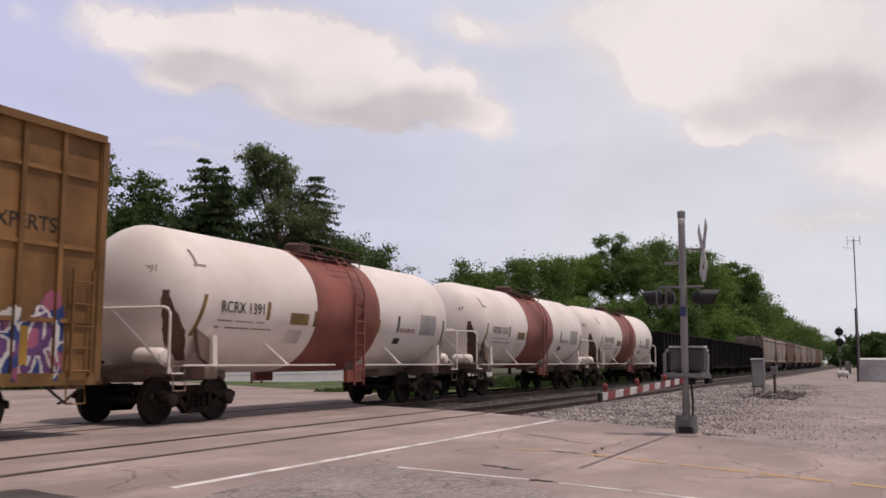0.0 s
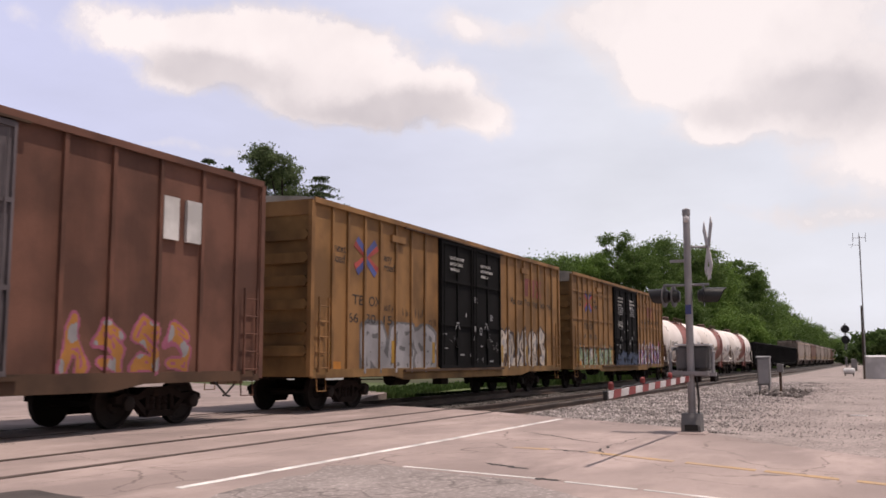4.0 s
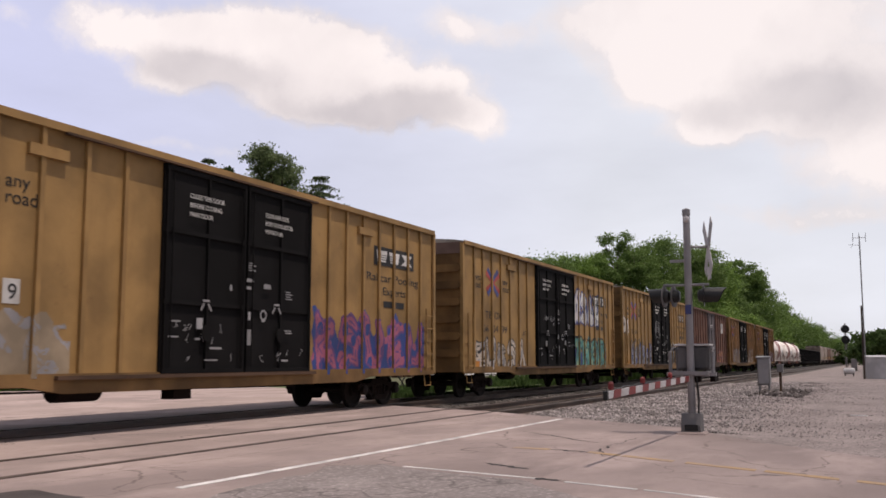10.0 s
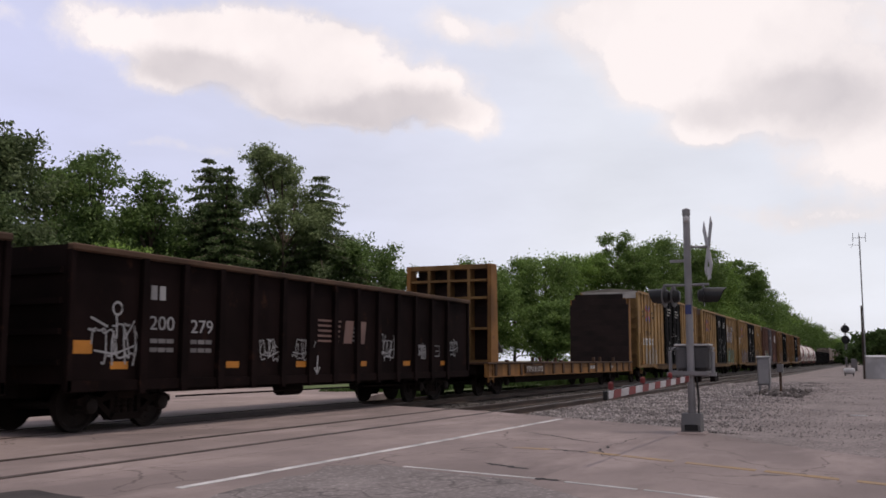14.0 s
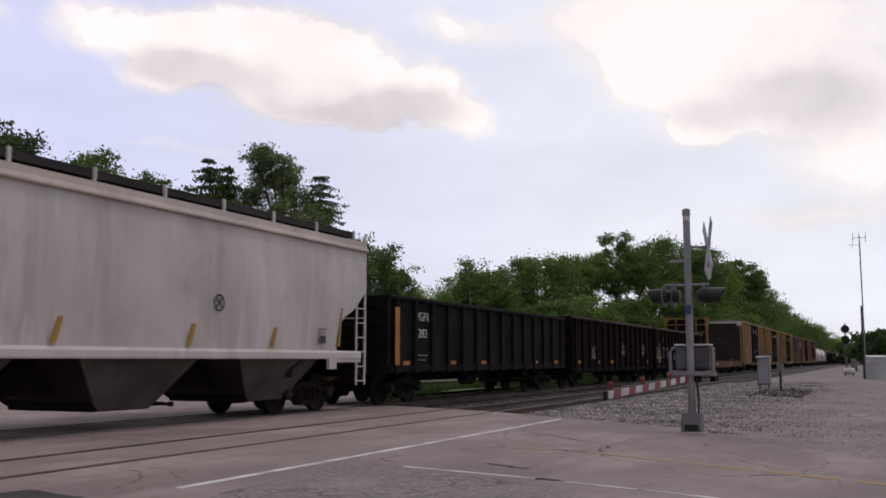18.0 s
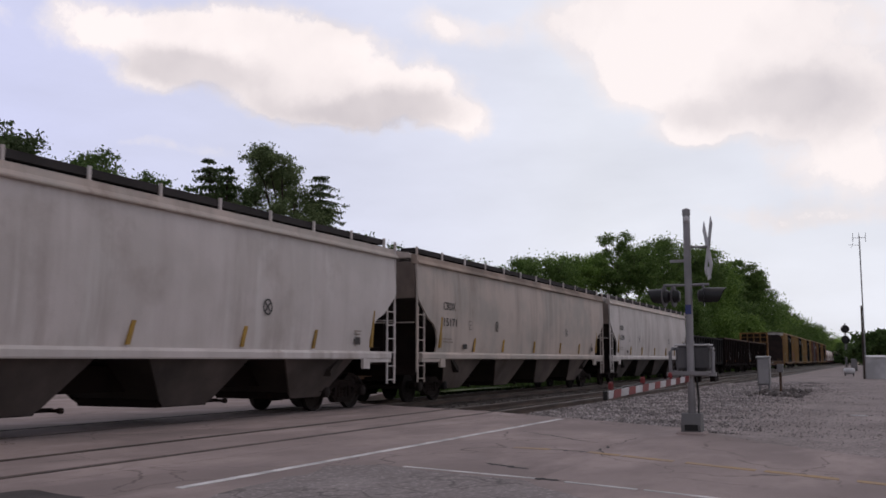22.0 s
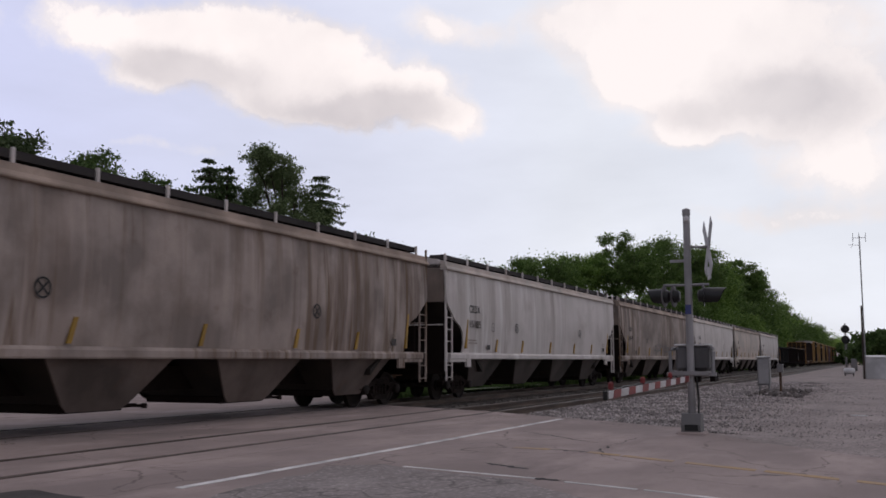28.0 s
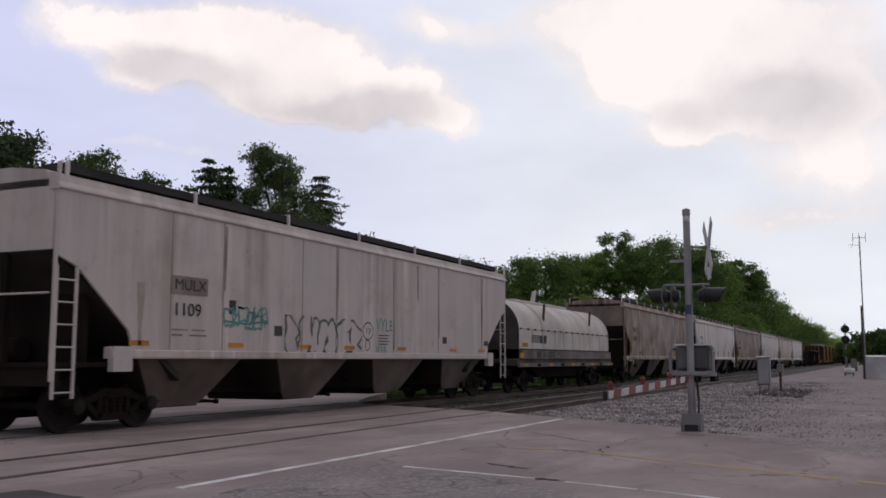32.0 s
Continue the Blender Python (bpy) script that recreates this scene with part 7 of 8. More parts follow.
# ---- drifting clouds ----
def cloud_layer():
    """Part of a far shell that carries the cloud bank and drifts slowly with the wind."""
    R = 3000.0
    rows = []
    for i in range(25):
        e = radians(-1.0 + 45.0 * i / 24)
        rows.append([(R * math.cos(e) * math.cos(a), R * math.cos(e) * math.sin(a), R * math.sin(e)) for a in [radians(-20 + 90 * j / 40) for j in range(41)]])
    m = Mesh().grid(rows)
    mt = bpy.data.materials.new("cloud")
    mt.use_nodes = True
    n, l = mt.node_tree.nodes, mt.node_tree.links
    n.clear()
    co = n.new("ShaderNodeTexCoord")
    sc = n.new("ShaderNodeVectorMath")
    sc.operation, sc.inputs[3].default_value = "SCALE", 1 / R
    l.new(co.outputs["Object"], sc.inputs[0])
    warp = n.new("ShaderNodeTexNoise")
    warp.inputs["Scale"].default_value, warp.inputs["Detail"].default_value, warp.inputs["Roughness"].default_value = 8.0, 10.0, 0.64
    l.new(sc.outputs[0], warp.inputs["Vector"])
    ws = n.new("ShaderNodeVectorMath")
    ws.operation = "SUBTRACT"
    ws.inputs[1].default_value = (0.5, 0.5, 0.5)
    l.new(warp.outputs["Color"], ws.inputs[0])
    wm = n.new("ShaderNodeVectorMath")
    wm.operation, wm.inputs[3].default_value = "SCALE", 0.050
    l.new(ws.outputs[0], wm.inputs[0])
    wa = n.new("ShaderNodeVectorMath")
    l.new(sc.outputs[0], wa.inputs[0])
    l.new(wm.outputs[0], wa.inputs[1])

    def way(az, el):
        a, e = radians(az), radians(el)
        return Vector((math.cos(e) * math.cos(a), math.cos(e) * math.sin(a), math.sin(e)))

    def masses(items, low, high, strength, fray):
        """Soft ellipses on the sky that add up to one mass with a frayed edge."""
        total = None
        for az, el, rx, rz in items:
            df = n.new("ShaderNodeVectorMath")
            df.operation = "SUBTRACT"
            df.inputs[1].default_value = way(az, el)
            l.new(wa.outputs[0], df.inputs[0])
            dv = n.new("ShaderNodeVectorMath")
            dv.operation = "DIVIDE"
            dv.inputs[1].default_value = (radians(rx), radians(rx), radians(rz))
            l.new(df.outputs[0], dv.inputs[0])
            ln = n.new("ShaderNodeVectorMath")
            ln.operation = "LENGTH"
            l.new(dv.outputs[0], ln.inputs[0])
            mr = n.new("ShaderNodeMapRange")
            mr.interpolation_type = "SMOOTHSTEP"
            mr.inputs[1].default_value, mr.inputs[2].default_value, mr.inputs[3].default_value, mr.inputs[4].default_value = 0.0, 1.75, 1.0, 0.0
            l.new(ln.outputs["Value"], mr.inputs[0])
            if total is None:
                total = mr.outputs[0]
                continue
            ad = n.new("ShaderNodeMath")
            l.new(total, ad.inputs[0])
            l.new(mr.outputs[0], ad.inputs[1])
            total = ad.outputs[0]
        fr = n.new("ShaderNodeMath")
        fr.operation, fr.inputs[1].default_value = "MULTIPLY_ADD", fray
        l.new(frayn.outputs[0], fr.inputs[0])
        l.new(total, fr.inputs[2])
        cut = n.new("ShaderNodeMapRange")
        cut.interpolation_type = "SMOOTHSTEP"
        cut.inputs[1].default_value, cut.inputs[2].default_value, cut.inputs[3].default_value, cut.inputs[4].default_value = low + fray * 0.5, high + fray * 0.5, 0.0, strength
        l.new(fr.outputs[0], cut.inputs[0])
        return cut.outputs[0]

    frayn = n.new("ShaderNodeTexNoise")
    frayn.inputs["Scale"].default_value, frayn.inputs["Detail"].default_value, frayn.inputs["Roughness"].default_value = 15.0, 10.0, 0.60
    l.new(sc.outputs[0], frayn.inputs["Vector"])
    both = n.new("ShaderNodeMath")
    both.operation = "MAXIMUM"
    l.new(masses(PUFFS, 0.62, 1.65, 0.95, 2.6), both.inputs[0])
    l.new(masses(WIDE, 0.50, 1.60, 0.90, 2.2), both.inputs[1])
    dens = both.outputs[0]
    belly = masses(BELLY, 0.15, 1.7, 0.95, 1.2)
    veil = n.new("ShaderNodeTexNoise")
    veil.inputs["Scale"].default_value, veil.inputs["Detail"].default_value = 3.0, 6.0
    vm = n.new("ShaderNodeMapping")
    vm.inputs["Scale"].default_value = (1.0, 1.0, 3.0)
    l.new(sc.outputs[0], vm.inputs[0])
    l.new(vm.outputs[0], veil.inputs["Vector"])
    vr = n.new("ShaderNodeMapRange")
    vr.inputs[1].default_value, vr.inputs[2].default_value, vr.inputs[3].default_value, vr.inputs[4].default_value = 0.32, 0.66, 0.62, 0.90
    l.new(veil.outputs[0], vr.inputs[0])
    mx = n.new("ShaderNodeMath")
    mx.operation = "MAXIMUM"
    l.new(dens, mx.inputs[0])
    l.new(vr.outputs[0], mx.inputs[1])
    shade = n.new("ShaderNodeTexNoise")
    shade.inputs["Scale"].default_value, shade.inputs["Detail"].default_value, shade.inputs["Roughness"].default_value = 7.0, 6.0, 0.5
    l.new(wa.outputs[0], shade.inputs["Vector"])
    sr = n.new("ShaderNodeMapRange")
    sr.inputs[1].default_value, sr.inputs[2].default_value = 0.36, 0.60
    l.new(shade.outputs[0], sr.inputs[0])
    colr = n.new("ShaderNodeMix")
    colr.data_type = "RGBA"
    colr.inputs[6].default_value, colr.inputs[7].default_value = (0.55, 0.55, 0.585, 1), (0.92, 0.915, 0.925, 1)
    inv = n.new("ShaderNodeMath")
    inv.operation, inv.use_clamp = "SUBTRACT", True
    inv.inputs[0].default_value = 1.0
    l.new(belly, inv.inputs[1])
    lit = n.new("ShaderNodeMath")
    lit.operation, lit.inputs[1].default_value = "MULTIPLY_ADD", 0.35
    l.new(sr.outputs[0], lit.inputs[0])
    half = n.new("ShaderNodeMath")
    half.operation, half.inputs[1].default_value = "MULTIPLY", 0.72
    l.new(inv.outputs[0], half.inputs[0])
    l.new(half.outputs[0], lit.inputs[2])
    l.new(lit.outputs[0], colr.inputs[0])
    thin = n.new("ShaderNodeMix")
    thin.data_type = "RGBA"
    # hazier and paler along the track, bluer away from it
    side = n.new("ShaderNodeSeparateXYZ")
    l.new(sc.outputs[0], side.inputs[0])
    sm = n.new("ShaderNodeMapRange")
    sm.inputs[1].default_value, sm.inputs[2].default_value = 0.25, 0.72
    l.new(side.outputs["Y"], sm.inputs[0])
    blue = n.new("ShaderNodeMix")
    blue.data_type = "RGBA"
    blue.inputs[6].default_value, blue.inputs[7].default_value = (0.765, 0.865, 0.985, 1), (0.60, 0.685, 0.975, 1)
    l.new(sm.outputs[0], blue.inputs[0])
    l.new(blue.outputs[2], thin.inputs[6])
    l.new(dens, thin.inputs[0])
    l.new(colr.outputs[2], thin.inputs[7])
    em = n.new("ShaderNodeEmission")
    em.inputs["Strength"].default_value = CLOUD_GLOW
    l.new(thin.outputs[2], em.inputs["Color"])
    tp = n.new("ShaderNodeBsdfTransparent")
    ms = n.new("ShaderNodeMixShader")
    l.new(mx.outputs[0], ms.inputs[0])
    l.new(tp.outputs[0], ms.inputs[1])
    l.new(em.outputs[0], ms.inputs[2])
    o = n.new("ShaderNodeOutputMaterial")
    l.new(ms.outputs[0], o.inputs["Surface"])
    return thing("cloud_bank", m, mt, "white sunlit cumulus clouds drifting over a hazy sky", "clouds", kind="structure")


CLOUD_GLOW = 1.0
PUFFS = [(45.4, 18.5, 2.8, 1.5), (42.0, 19.1, 4.1, 1.7), (38.1, 19.1, 4.8, 2.2), (34.1, 19.0, 3.9, 2.1), (40.6, 17.0, 2.9, 1.9), (36.7, 17.0, 4.6, 2.4), (32.0, 17.2, 4.0, 2.3), (29.3, 18.9, 2.0, 1.5), (41.6, 15.7, 1.9, 1.0), (34.0, 15.2, 4.3, 1.2), (28.5, 16.3, 3.7, 2.3), (25.8, 16.4, 3.3, 2.1), (23.7, 15.2, 2.8, 1.7), (22.0, 14.2, 1.7, 1.0), (28.9, 14.5, 4.0, 0.9), (49.3, 18.8, 1.2, 0.8)]
WIDE = [(14.7, 20.0, 4.2, 1.9), (10.7, 18.8, 5.5, 2.9), (12.4, 16.7, 2.9, 1.6), (6.8, 19.1, 6.9, 3.5), (2.2, 17.4, 6.8, 4.6), (7.9, 15.1, 4.8, 2.2), (3.2, 13.8, 6.0, 2.8), (-0.2, 11.6, 3.7, 2.5), (9.2, 13.1, 2.3, 0.8), (24.0, 19.9, 2.6, 0.9), (21.9, 19.1, 2.5, 0.9), (6.2, 8.4, 4.2, 0.6), (2.6, 7.6, 4.4, 0.6), (39.8, 12.2, 4.9, 0.5), (-0.7, 9.4, 4.3, 1.8)]
BELLY = [(39.7, 16.8, 3.9, 1.5), (36.7, 16.0, 4.2, 1.5), (39.7, 16.8, 2.6, 1.0), (26.5, 15.1, 4.7, 1.5), (25.8, 14.9, 3.0, 1.0), (30.6, 14.6, 4.0, 0.8), (3.8, 15.4, 4.7, 1.9), (3.2, 15.0, 2.8, 1.1), (1.5, 12.9, 4.7, 1.7), (8.9, 14.1, 2.6, 1.0)]
CLOUDS = cloud_layer()


def high_cloud():
    """The cloud that drifts before the sun: thin at its leading edge, thicker behind."""
    xs = [-420 + 21 * i for i in range(41)]
    ys = [110 - 16 * j for j in range(41)]

    def lump(x, y, top):
        rim = max(0.0, 1 - (x / 430) ** 2) * max(0.0, min(1.0, (115 - y) / 160)) * max(0.0, min(1.0, (y + 525) / 120))
        return rim * (top * (70 + 30 * noise.noise(Vector((x / 90, y / 90, top)))))

    m = Mesh()
    m.grid([[(x, y, lump(x, y, -0.4)) for x in xs] for y in ys])
    m.grid([[(x, y, lump(x, y, 1.0) + 1) for x in xs] for y in ys])
    mt = bpy.data.materials.new("high_cloud")
    mt.use_nodes = True
    n, l = mt.node_tree.nodes, mt.node_tree.links
    n.clear()
    co = n.new("ShaderNodeTexCoord")
    sp = n.new("ShaderNodeSeparateXYZ")
    l.new(co.outputs["Object"], sp.inputs[0])
    no = n.new("ShaderNodeTexNoise")
    no.inputs["Scale"].default_value, no.inputs["Detail"].default_value = 0.02, 4.0
    l.new(co.outputs["Object"], no.inputs["Vector"])
    ad = n.new("ShaderNodeMath")
    ad.operation, ad.inputs[1].default_value = "MULTIPLY_ADD", -20.0
    l.new(no.outputs[0], ad.inputs[0])
    l.new(sp.outputs["Y"], ad.inputs[2])
    mr = n.new("ShaderNodeMapRange")
    mr.inputs[1].default_value, mr.inputs[2].default_value, mr.inputs[3].default_value, mr.inputs[4].default_value = -33.0, -48.0, 0.0, 0.62
    l.new(ad.outputs[0], mr.inputs[0])
    thick = n.new("ShaderNodeMapRange")
    thick.inputs[1].default_value, thick.inputs[2].default_value, thick.inputs[3].default_value, thick.inputs[4].default_value = -76.0, -130.0, 0.0, 0.38
    l.new(ad.outputs[0], thick.inputs[0])
    both = n.new("ShaderNodeMath")
    l.new(mr.outputs[0], both.inputs[0])
    l.new(thick.outputs[0], both.inputs[1])
    wisp = n.new("ShaderNodeMapRange")
    wisp.interpolation_type = "SMOOTHSTEP"
    wisp.inputs[1].default_value, wisp.inputs[2].default_value, wisp.inputs[3].default_value, wisp.inputs[4].default_value = 6.0, 38.0, 0.0, 0.2
    l.new(ad.outputs[0], wisp.inputs[0])
    veil = n.new("ShaderNodeMath")
    veil.operation = "MAXIMUM"
    l.new(both.outputs[0], veil.inputs[0])
    l.new(wisp.outputs[0], veil.inputs[1])
    df = n.new("ShaderNodeBsdfDiffuse")
    df.inputs["Color"].default_value = (0.63, 0.63, 0.64, 1)
    tl = n.new("ShaderNodeBsdfTranslucent")
    tl.inputs["Color"].default_value = (0.63, 0.63, 0.64, 1)
    m1 = n.new("ShaderNodeMixShader")
    l.new(df.outputs[0], m1.inputs[1])
    l.new(tl.outputs[0], m1.inputs[2])
    tp = n.new("ShaderNodeBsdfTransparent")
    m2 = n.new("ShaderNodeMixShader")
    l.new(veil.outputs[0], m2.inputs[0])
    l.new(tp.outputs[0], m2.inputs[1])
    l.new(m1.outputs[0], m2.inputs[2])
    o = n.new("ShaderNodeOutputMaterial")
    l.new(m2.outputs[0], o.inputs["Surface"])
    return thing("high_cloud", m, mt, "white cloud that drifts slowly across the sun", "cloud", kind="structure", smooth=True)


HIGH_CLOUD = high_cloud()
CLOUD_AT = (25 + 2500 * SUN_WAY.x / SUN_WAY.z, 10 + 2500 * SUN_WAY.y / SUN_WAY.z, 2500.0)


# ---- the train, rear end of each car along the track at the start ----
def go(t):
    """How far the train has run after t seconds."""
    return 11.60 * t - 0.00925 * t * t


RB = [0.9, 1.65, 2.5, 3.35, 4.25, 5.2, 6.1, 12.95, 13.8, 14.65, 15.5, 16.35, 17.2, 18.0]
SPRAYW = paint("sprayed_white", (0.36, 0.36, 0.37))
STEELG = paint("spray_steel_grey", (0.14, 0.135, 0.14))
GHOST = paint("spray_ghost", (0.37, 0.29, 0.20))
DARKSP = paint("spray_dark_brown", (0.055, 0.035, 0.032))
NAVY = paint("spray_navy", (0.03, 0.055, 0.12))
LILAC = paint("spray_lilac", (0.40, 0.38, 0.50))
SILVER, PURPLE, TEAL, MINT, PINK, SKY, ORANGE, CREAM = [paint("spray_" + a, c) for a, c in (("silver", (0.35, 0.34, 0.355)), ("purple", (0.16, 0.07, 0.22)), ("teal", (0.10, 0.33, 0.30)), ("mint", (0.30, 0.42, 0.26)), ("pink", (0.42, 0.12, 0.20)), ("sky", (0.035, 0.07, 0.26)), ("orange", (0.5, 0.22, 0.05)), ("cream", (0.6, 0.52, 0.44)))]
YB = "yellow ribbed steel boxcar with black double doors and graffiti"
A = boxcar(-6.53, 18.87, OCHRE, BLACK, RB, 7.05, 12.08, "ochre boxcar with panelled sides, black double doors and graffiti", grid=(1.85, 3.05, 4.25))
B = boxcar(7.36 - go(3), 18.87, OCHRE, BLACK, RB, 7.05, 12.08, "weathered ochre boxcar with black doors and silver graffiti", endcap=OCHRE)
C = boxcar(18.25 - go(5.5), 15.85, BROWN, SLATE, [0.9, 1.85, 2.9, 4.0, 5.2, 10.4, 11.5, 12.7, 13.9, 15.0], 6.2, 9.4, "dull brown boxcar with a single slate-grey door", doors=1, roof=GALV)
D = boxcar(2.88 - go(6), 18.87, YELLOW, BLACK, RB, 7.05, 12.08, YB, endcap=ENDY)
E = boxcar(16.40 - go(9), 18.87, YELLOW, BLACK, RB, 7.05, 12.08, YB, endcap=RCAP)
F = boxcar(12.38 - go(10.5), 18.87, YELLOW, BLACK, RB, 7.05, 12.08, YB, endcap=CAPW)
G = flat_car(18.38 - go(13), "empty rusty yellow bulkhead flatcar with strap winches on its deck")
h1 = 16.98 - 15.9 - go(13)
H1 = gondola(h1 - 0.8, GONB, "dark brown steel gondola with graffiti tags", L=16.7, posts=13, p0=1.72)
H2 = gondola(h1 - 17.9, GONB, "dark brown steel gondola with rusty top edge")
H3 = gondola(h1 - 34.9, GOND, "black steel gondola with orange corner stripe", top=2.99, marks=("MGPX", "283"), low=0.92)
i1 = 12.42 - go(19)
I1 = hopper(i1, GREYW, "pale grey covered hopper with streaked bulged sides", ("CRDX", "15201"))
I2 = hopper(i1 - 21.63, GREYT, "dusty tan-grey covered hopper with bulged sides", ("CRDX", "15171"))
I3 = hopper(i1 - 43.26, GREYW, "pale grey covered hopper with streaked bulged sides", ("CRDX", "15186"))
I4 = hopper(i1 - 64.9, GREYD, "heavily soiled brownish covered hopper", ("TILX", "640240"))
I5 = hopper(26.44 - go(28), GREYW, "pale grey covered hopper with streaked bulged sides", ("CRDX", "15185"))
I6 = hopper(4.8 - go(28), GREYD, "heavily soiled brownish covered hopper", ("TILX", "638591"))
J = coil_car(13.1 - go(30.2), "grey coil car with rounded steel cover")
K = hopper(11.25 - go(32), GREYM, "dusty white straight-sided covered hopper with black graffiti", ("MULX", "1109"), straight=True)
T1 = tank_car(14.22, "white tank car with a dull red band and top walkway", "RCRX 1391")
T2 = tank_car(29.51, "white tank car with a dull red band and top walkway", "RCRX 2247")
T3 = tank_car(44.80, "white tank car with a dull red band and top walkway", "RCRX 2285")
for k, x in enumerate((60.2, 80.1, 100.0)):
    gondola(x, GOND, "black steel gondola far ahead in the train", L=18.6, posts=16)
for k, sk in enumerate((GREYD, GREYD, BROWN, ENDG, GREYD, ENDG, GREYD, BROWN, ENDG)):
    hopper(121.9 + 17.35 * k, sk, "weathered covered hopper far ahead in the train", None, L=15.9)


def logo_block(car, x, z, ground, ink, y=-1.547, tall=1.0):
    """Company mark as plain shapes."""
    if ground:
        part("emblem_panel", Mesh().box(x, x + 2.35, y - 0.003, y, z, z + 0.5), ground, car, "black emblem panel")
    for u in (0.14, 0.86):
        m = Mesh().prism([(x + u, z + 0.10 + 0.30 * tall), (x + u + 0.06, z + 0.10), (x + u + 0.52, z + 0.10), (x + u + 0.60, z + 0.10 + 0.30 * tall)], y - 0.007, y - 0.004)
        part("emblem_block", m, ink, car, "plain pale block of the emblem" if ground else "plain red block of the emblem")
    m = Mesh().prism([(x + 1.58, z + 0.10 + 0.30 * tall), (x + 1.80, z + 0.10 + 0.15 * tall), (x + 1.58, z + 0.10), (x + 2.22, z + 0.10), (x + 2.05, z + 0.10 + 0.15 * tall), (x + 2.22, z + 0.10 + 0.30 * tall)], y - 0.007, y - 0.004)
    part("emblem_block", m, ink, car)
    if ground:
        m = Mesh()
        for k in range(3):
            m.box(x + 0.30, x + 1.25, y - 0.0085, y - 0.007, z + 0.15 + 0.06 * k, z + 0.17 + 0.06 * k)
        part("emblem_stripe", m, ground, car)


def dress(car, skin, number, panel, slogan, reflect=True):
    """Stencils that the yellow boxcars share."""
    y = -1.545
    letters("next\nload", 0.30, INK, car, 1.0, y, 3.86, 0.55)
    letters("any\nroad", 0.30, INK, car, 3.58, y, 3.86, 0.62)
    cross_bars(car, 2.63, 3.86, 0.9, y)
    letters("TB", 0.36, INK, car, 1.92, y, 2.62, 0.60)
    letters("OX", 0.36, INK, car, 2.78, y, 2.62, 0.60)
    for k, (tx, at) in enumerate(zip((number[:2], number[2:4], number[4:]), (1.70, 2.60, 3.45))):
        if panel:
            continue
        letters(tx, 0.34, INK, car, at, y, 2.17, 0.5)
    if panel:
        for a, b, tx in ((1.37, 1.76, number[0]), (1.91, 2.61, number[1:3]), (2.81, 3.45, number[3:5]), (3.63, 3.95, number[5])):
            part("number_panel", Mesh().box(a, b, y - 0.003, y + 0.003, 2.08, 2.46), WHITE, car, "white number panel")
            letters(tx, 0.34, INK, car, a + 0.08, y - 0.006, 2.15, b - a - 0.16)
    if slogan == "dark":
        logo_block(car, 15.25, 3.72, INK, WHITE)
        letters("Railcar Pooling", 0.30, INK, car, 14.85, y, 3.30, 3.0)
        letters("Experts", 0.30, INK, car, 15.75, y, 2.95, 1.3)
        bars(car, [(15.8, 2.62, 1.2, 0.17)], INK, y)
    else:
        logo_block(car, 14.5, 3.50, None, DIMRED, tall=2.2)
        letters("RAILCAR POOLING EXPERTS" if car is A else "Railcar Pooling Experts", 0.34, INK, car, 13.3, y, 3.25, 4.6)
    yd = -1.658
    letters("CLOSE THIS DOOR\nBEFORE CLOSING\nMAIN DOOR", 0.13, WHITE, car, 7.72, yd, 4.30, 1.05)
    letters("CLOSE AND LOCK\nBOTH DOORS BEFORE\nMOVING CAR", 0.13, WHITE, car, 10.2, yd, 4.26, 1.05)
    rd = random.Random(number)
    marks = [(9.62, 2.80, 0.26, 0.07), (9.62, 2.68, 0.15, 0.06), (10.12, 2.70, 0.24, 0.10), (8.96, 2.62, 0.07, 0.12), (7.96, 1.80, 0.18, 0.21), (10.47, 1.83, 0.16, 0.19), (9.60, 2.10, 0.09, 0.17),
             (9.66, 1.52, 0.14, 0.32), (8.46, 1.40, 0.34, 0.045), (8.3, 1.22, 0.4, 0.03), (10.9, 1.20, 0.3, 0.04), (7.2, 1.95, 0.3, 0.03), (7.2, 1.78, 0.3, 0.025), (7.2, 1.62, 0.26, 0.03), (10.98, 1.90, 0.3, 0.025), (10.98, 1.80, 0.28, 0.025), (10.2, 1.62, 0.2, 0.03), (7.95, 1.62, 0.14, 0.04)]
    bars(car, [(a + rd.uniform(-0.06, 0.06), b + rd.uniform(-0.05, 0.05), w * rd.uniform(0.8, 1.15), h) for a, b, w, h in marks if rd.random() < (0.9 if number == "660674" else 0.6)], SPRAYW if number != "660674" else WHITE, yd)
    for a, b in ((9.62, 3.08), (11.0, 2.56)):
        sketch(car, [[(a, b + 0.05 * k), (a + 0.26 * (1 - 0.3 * (k % 2)), b + 0.05 * k)] for k in range(4)], yd - 0.001, 0.022, SPRAYW, "block of small worn stencil", "lettering")
    for a, b in ((8.28, 2.24), (10.67, 2.28)):
        sketch(car, [[(a - 0.06, b + 0.08), (a - 0.16, b - 0.06)], [(a + 0.06, b + 0.08), (a + 0.16, b - 0.06)], [(a - 0.1, b + 0.13), (a + 0.1, b + 0.13)]], yd - 0.001, 0.045, SPRAYW, "pair of slanted white door arrows", "lettering")
    sketch(car, [[(10.18 + 0.10 * math.cos(k * 0.7), 2.17 + 0.10 * math.sin(k * 0.7)) for k in range(10)], [(10.12, 2.05), (10.24, 2.05)]], yd - 0.001, 0.04, SPRAYW, "round white door stencil", "lettering")
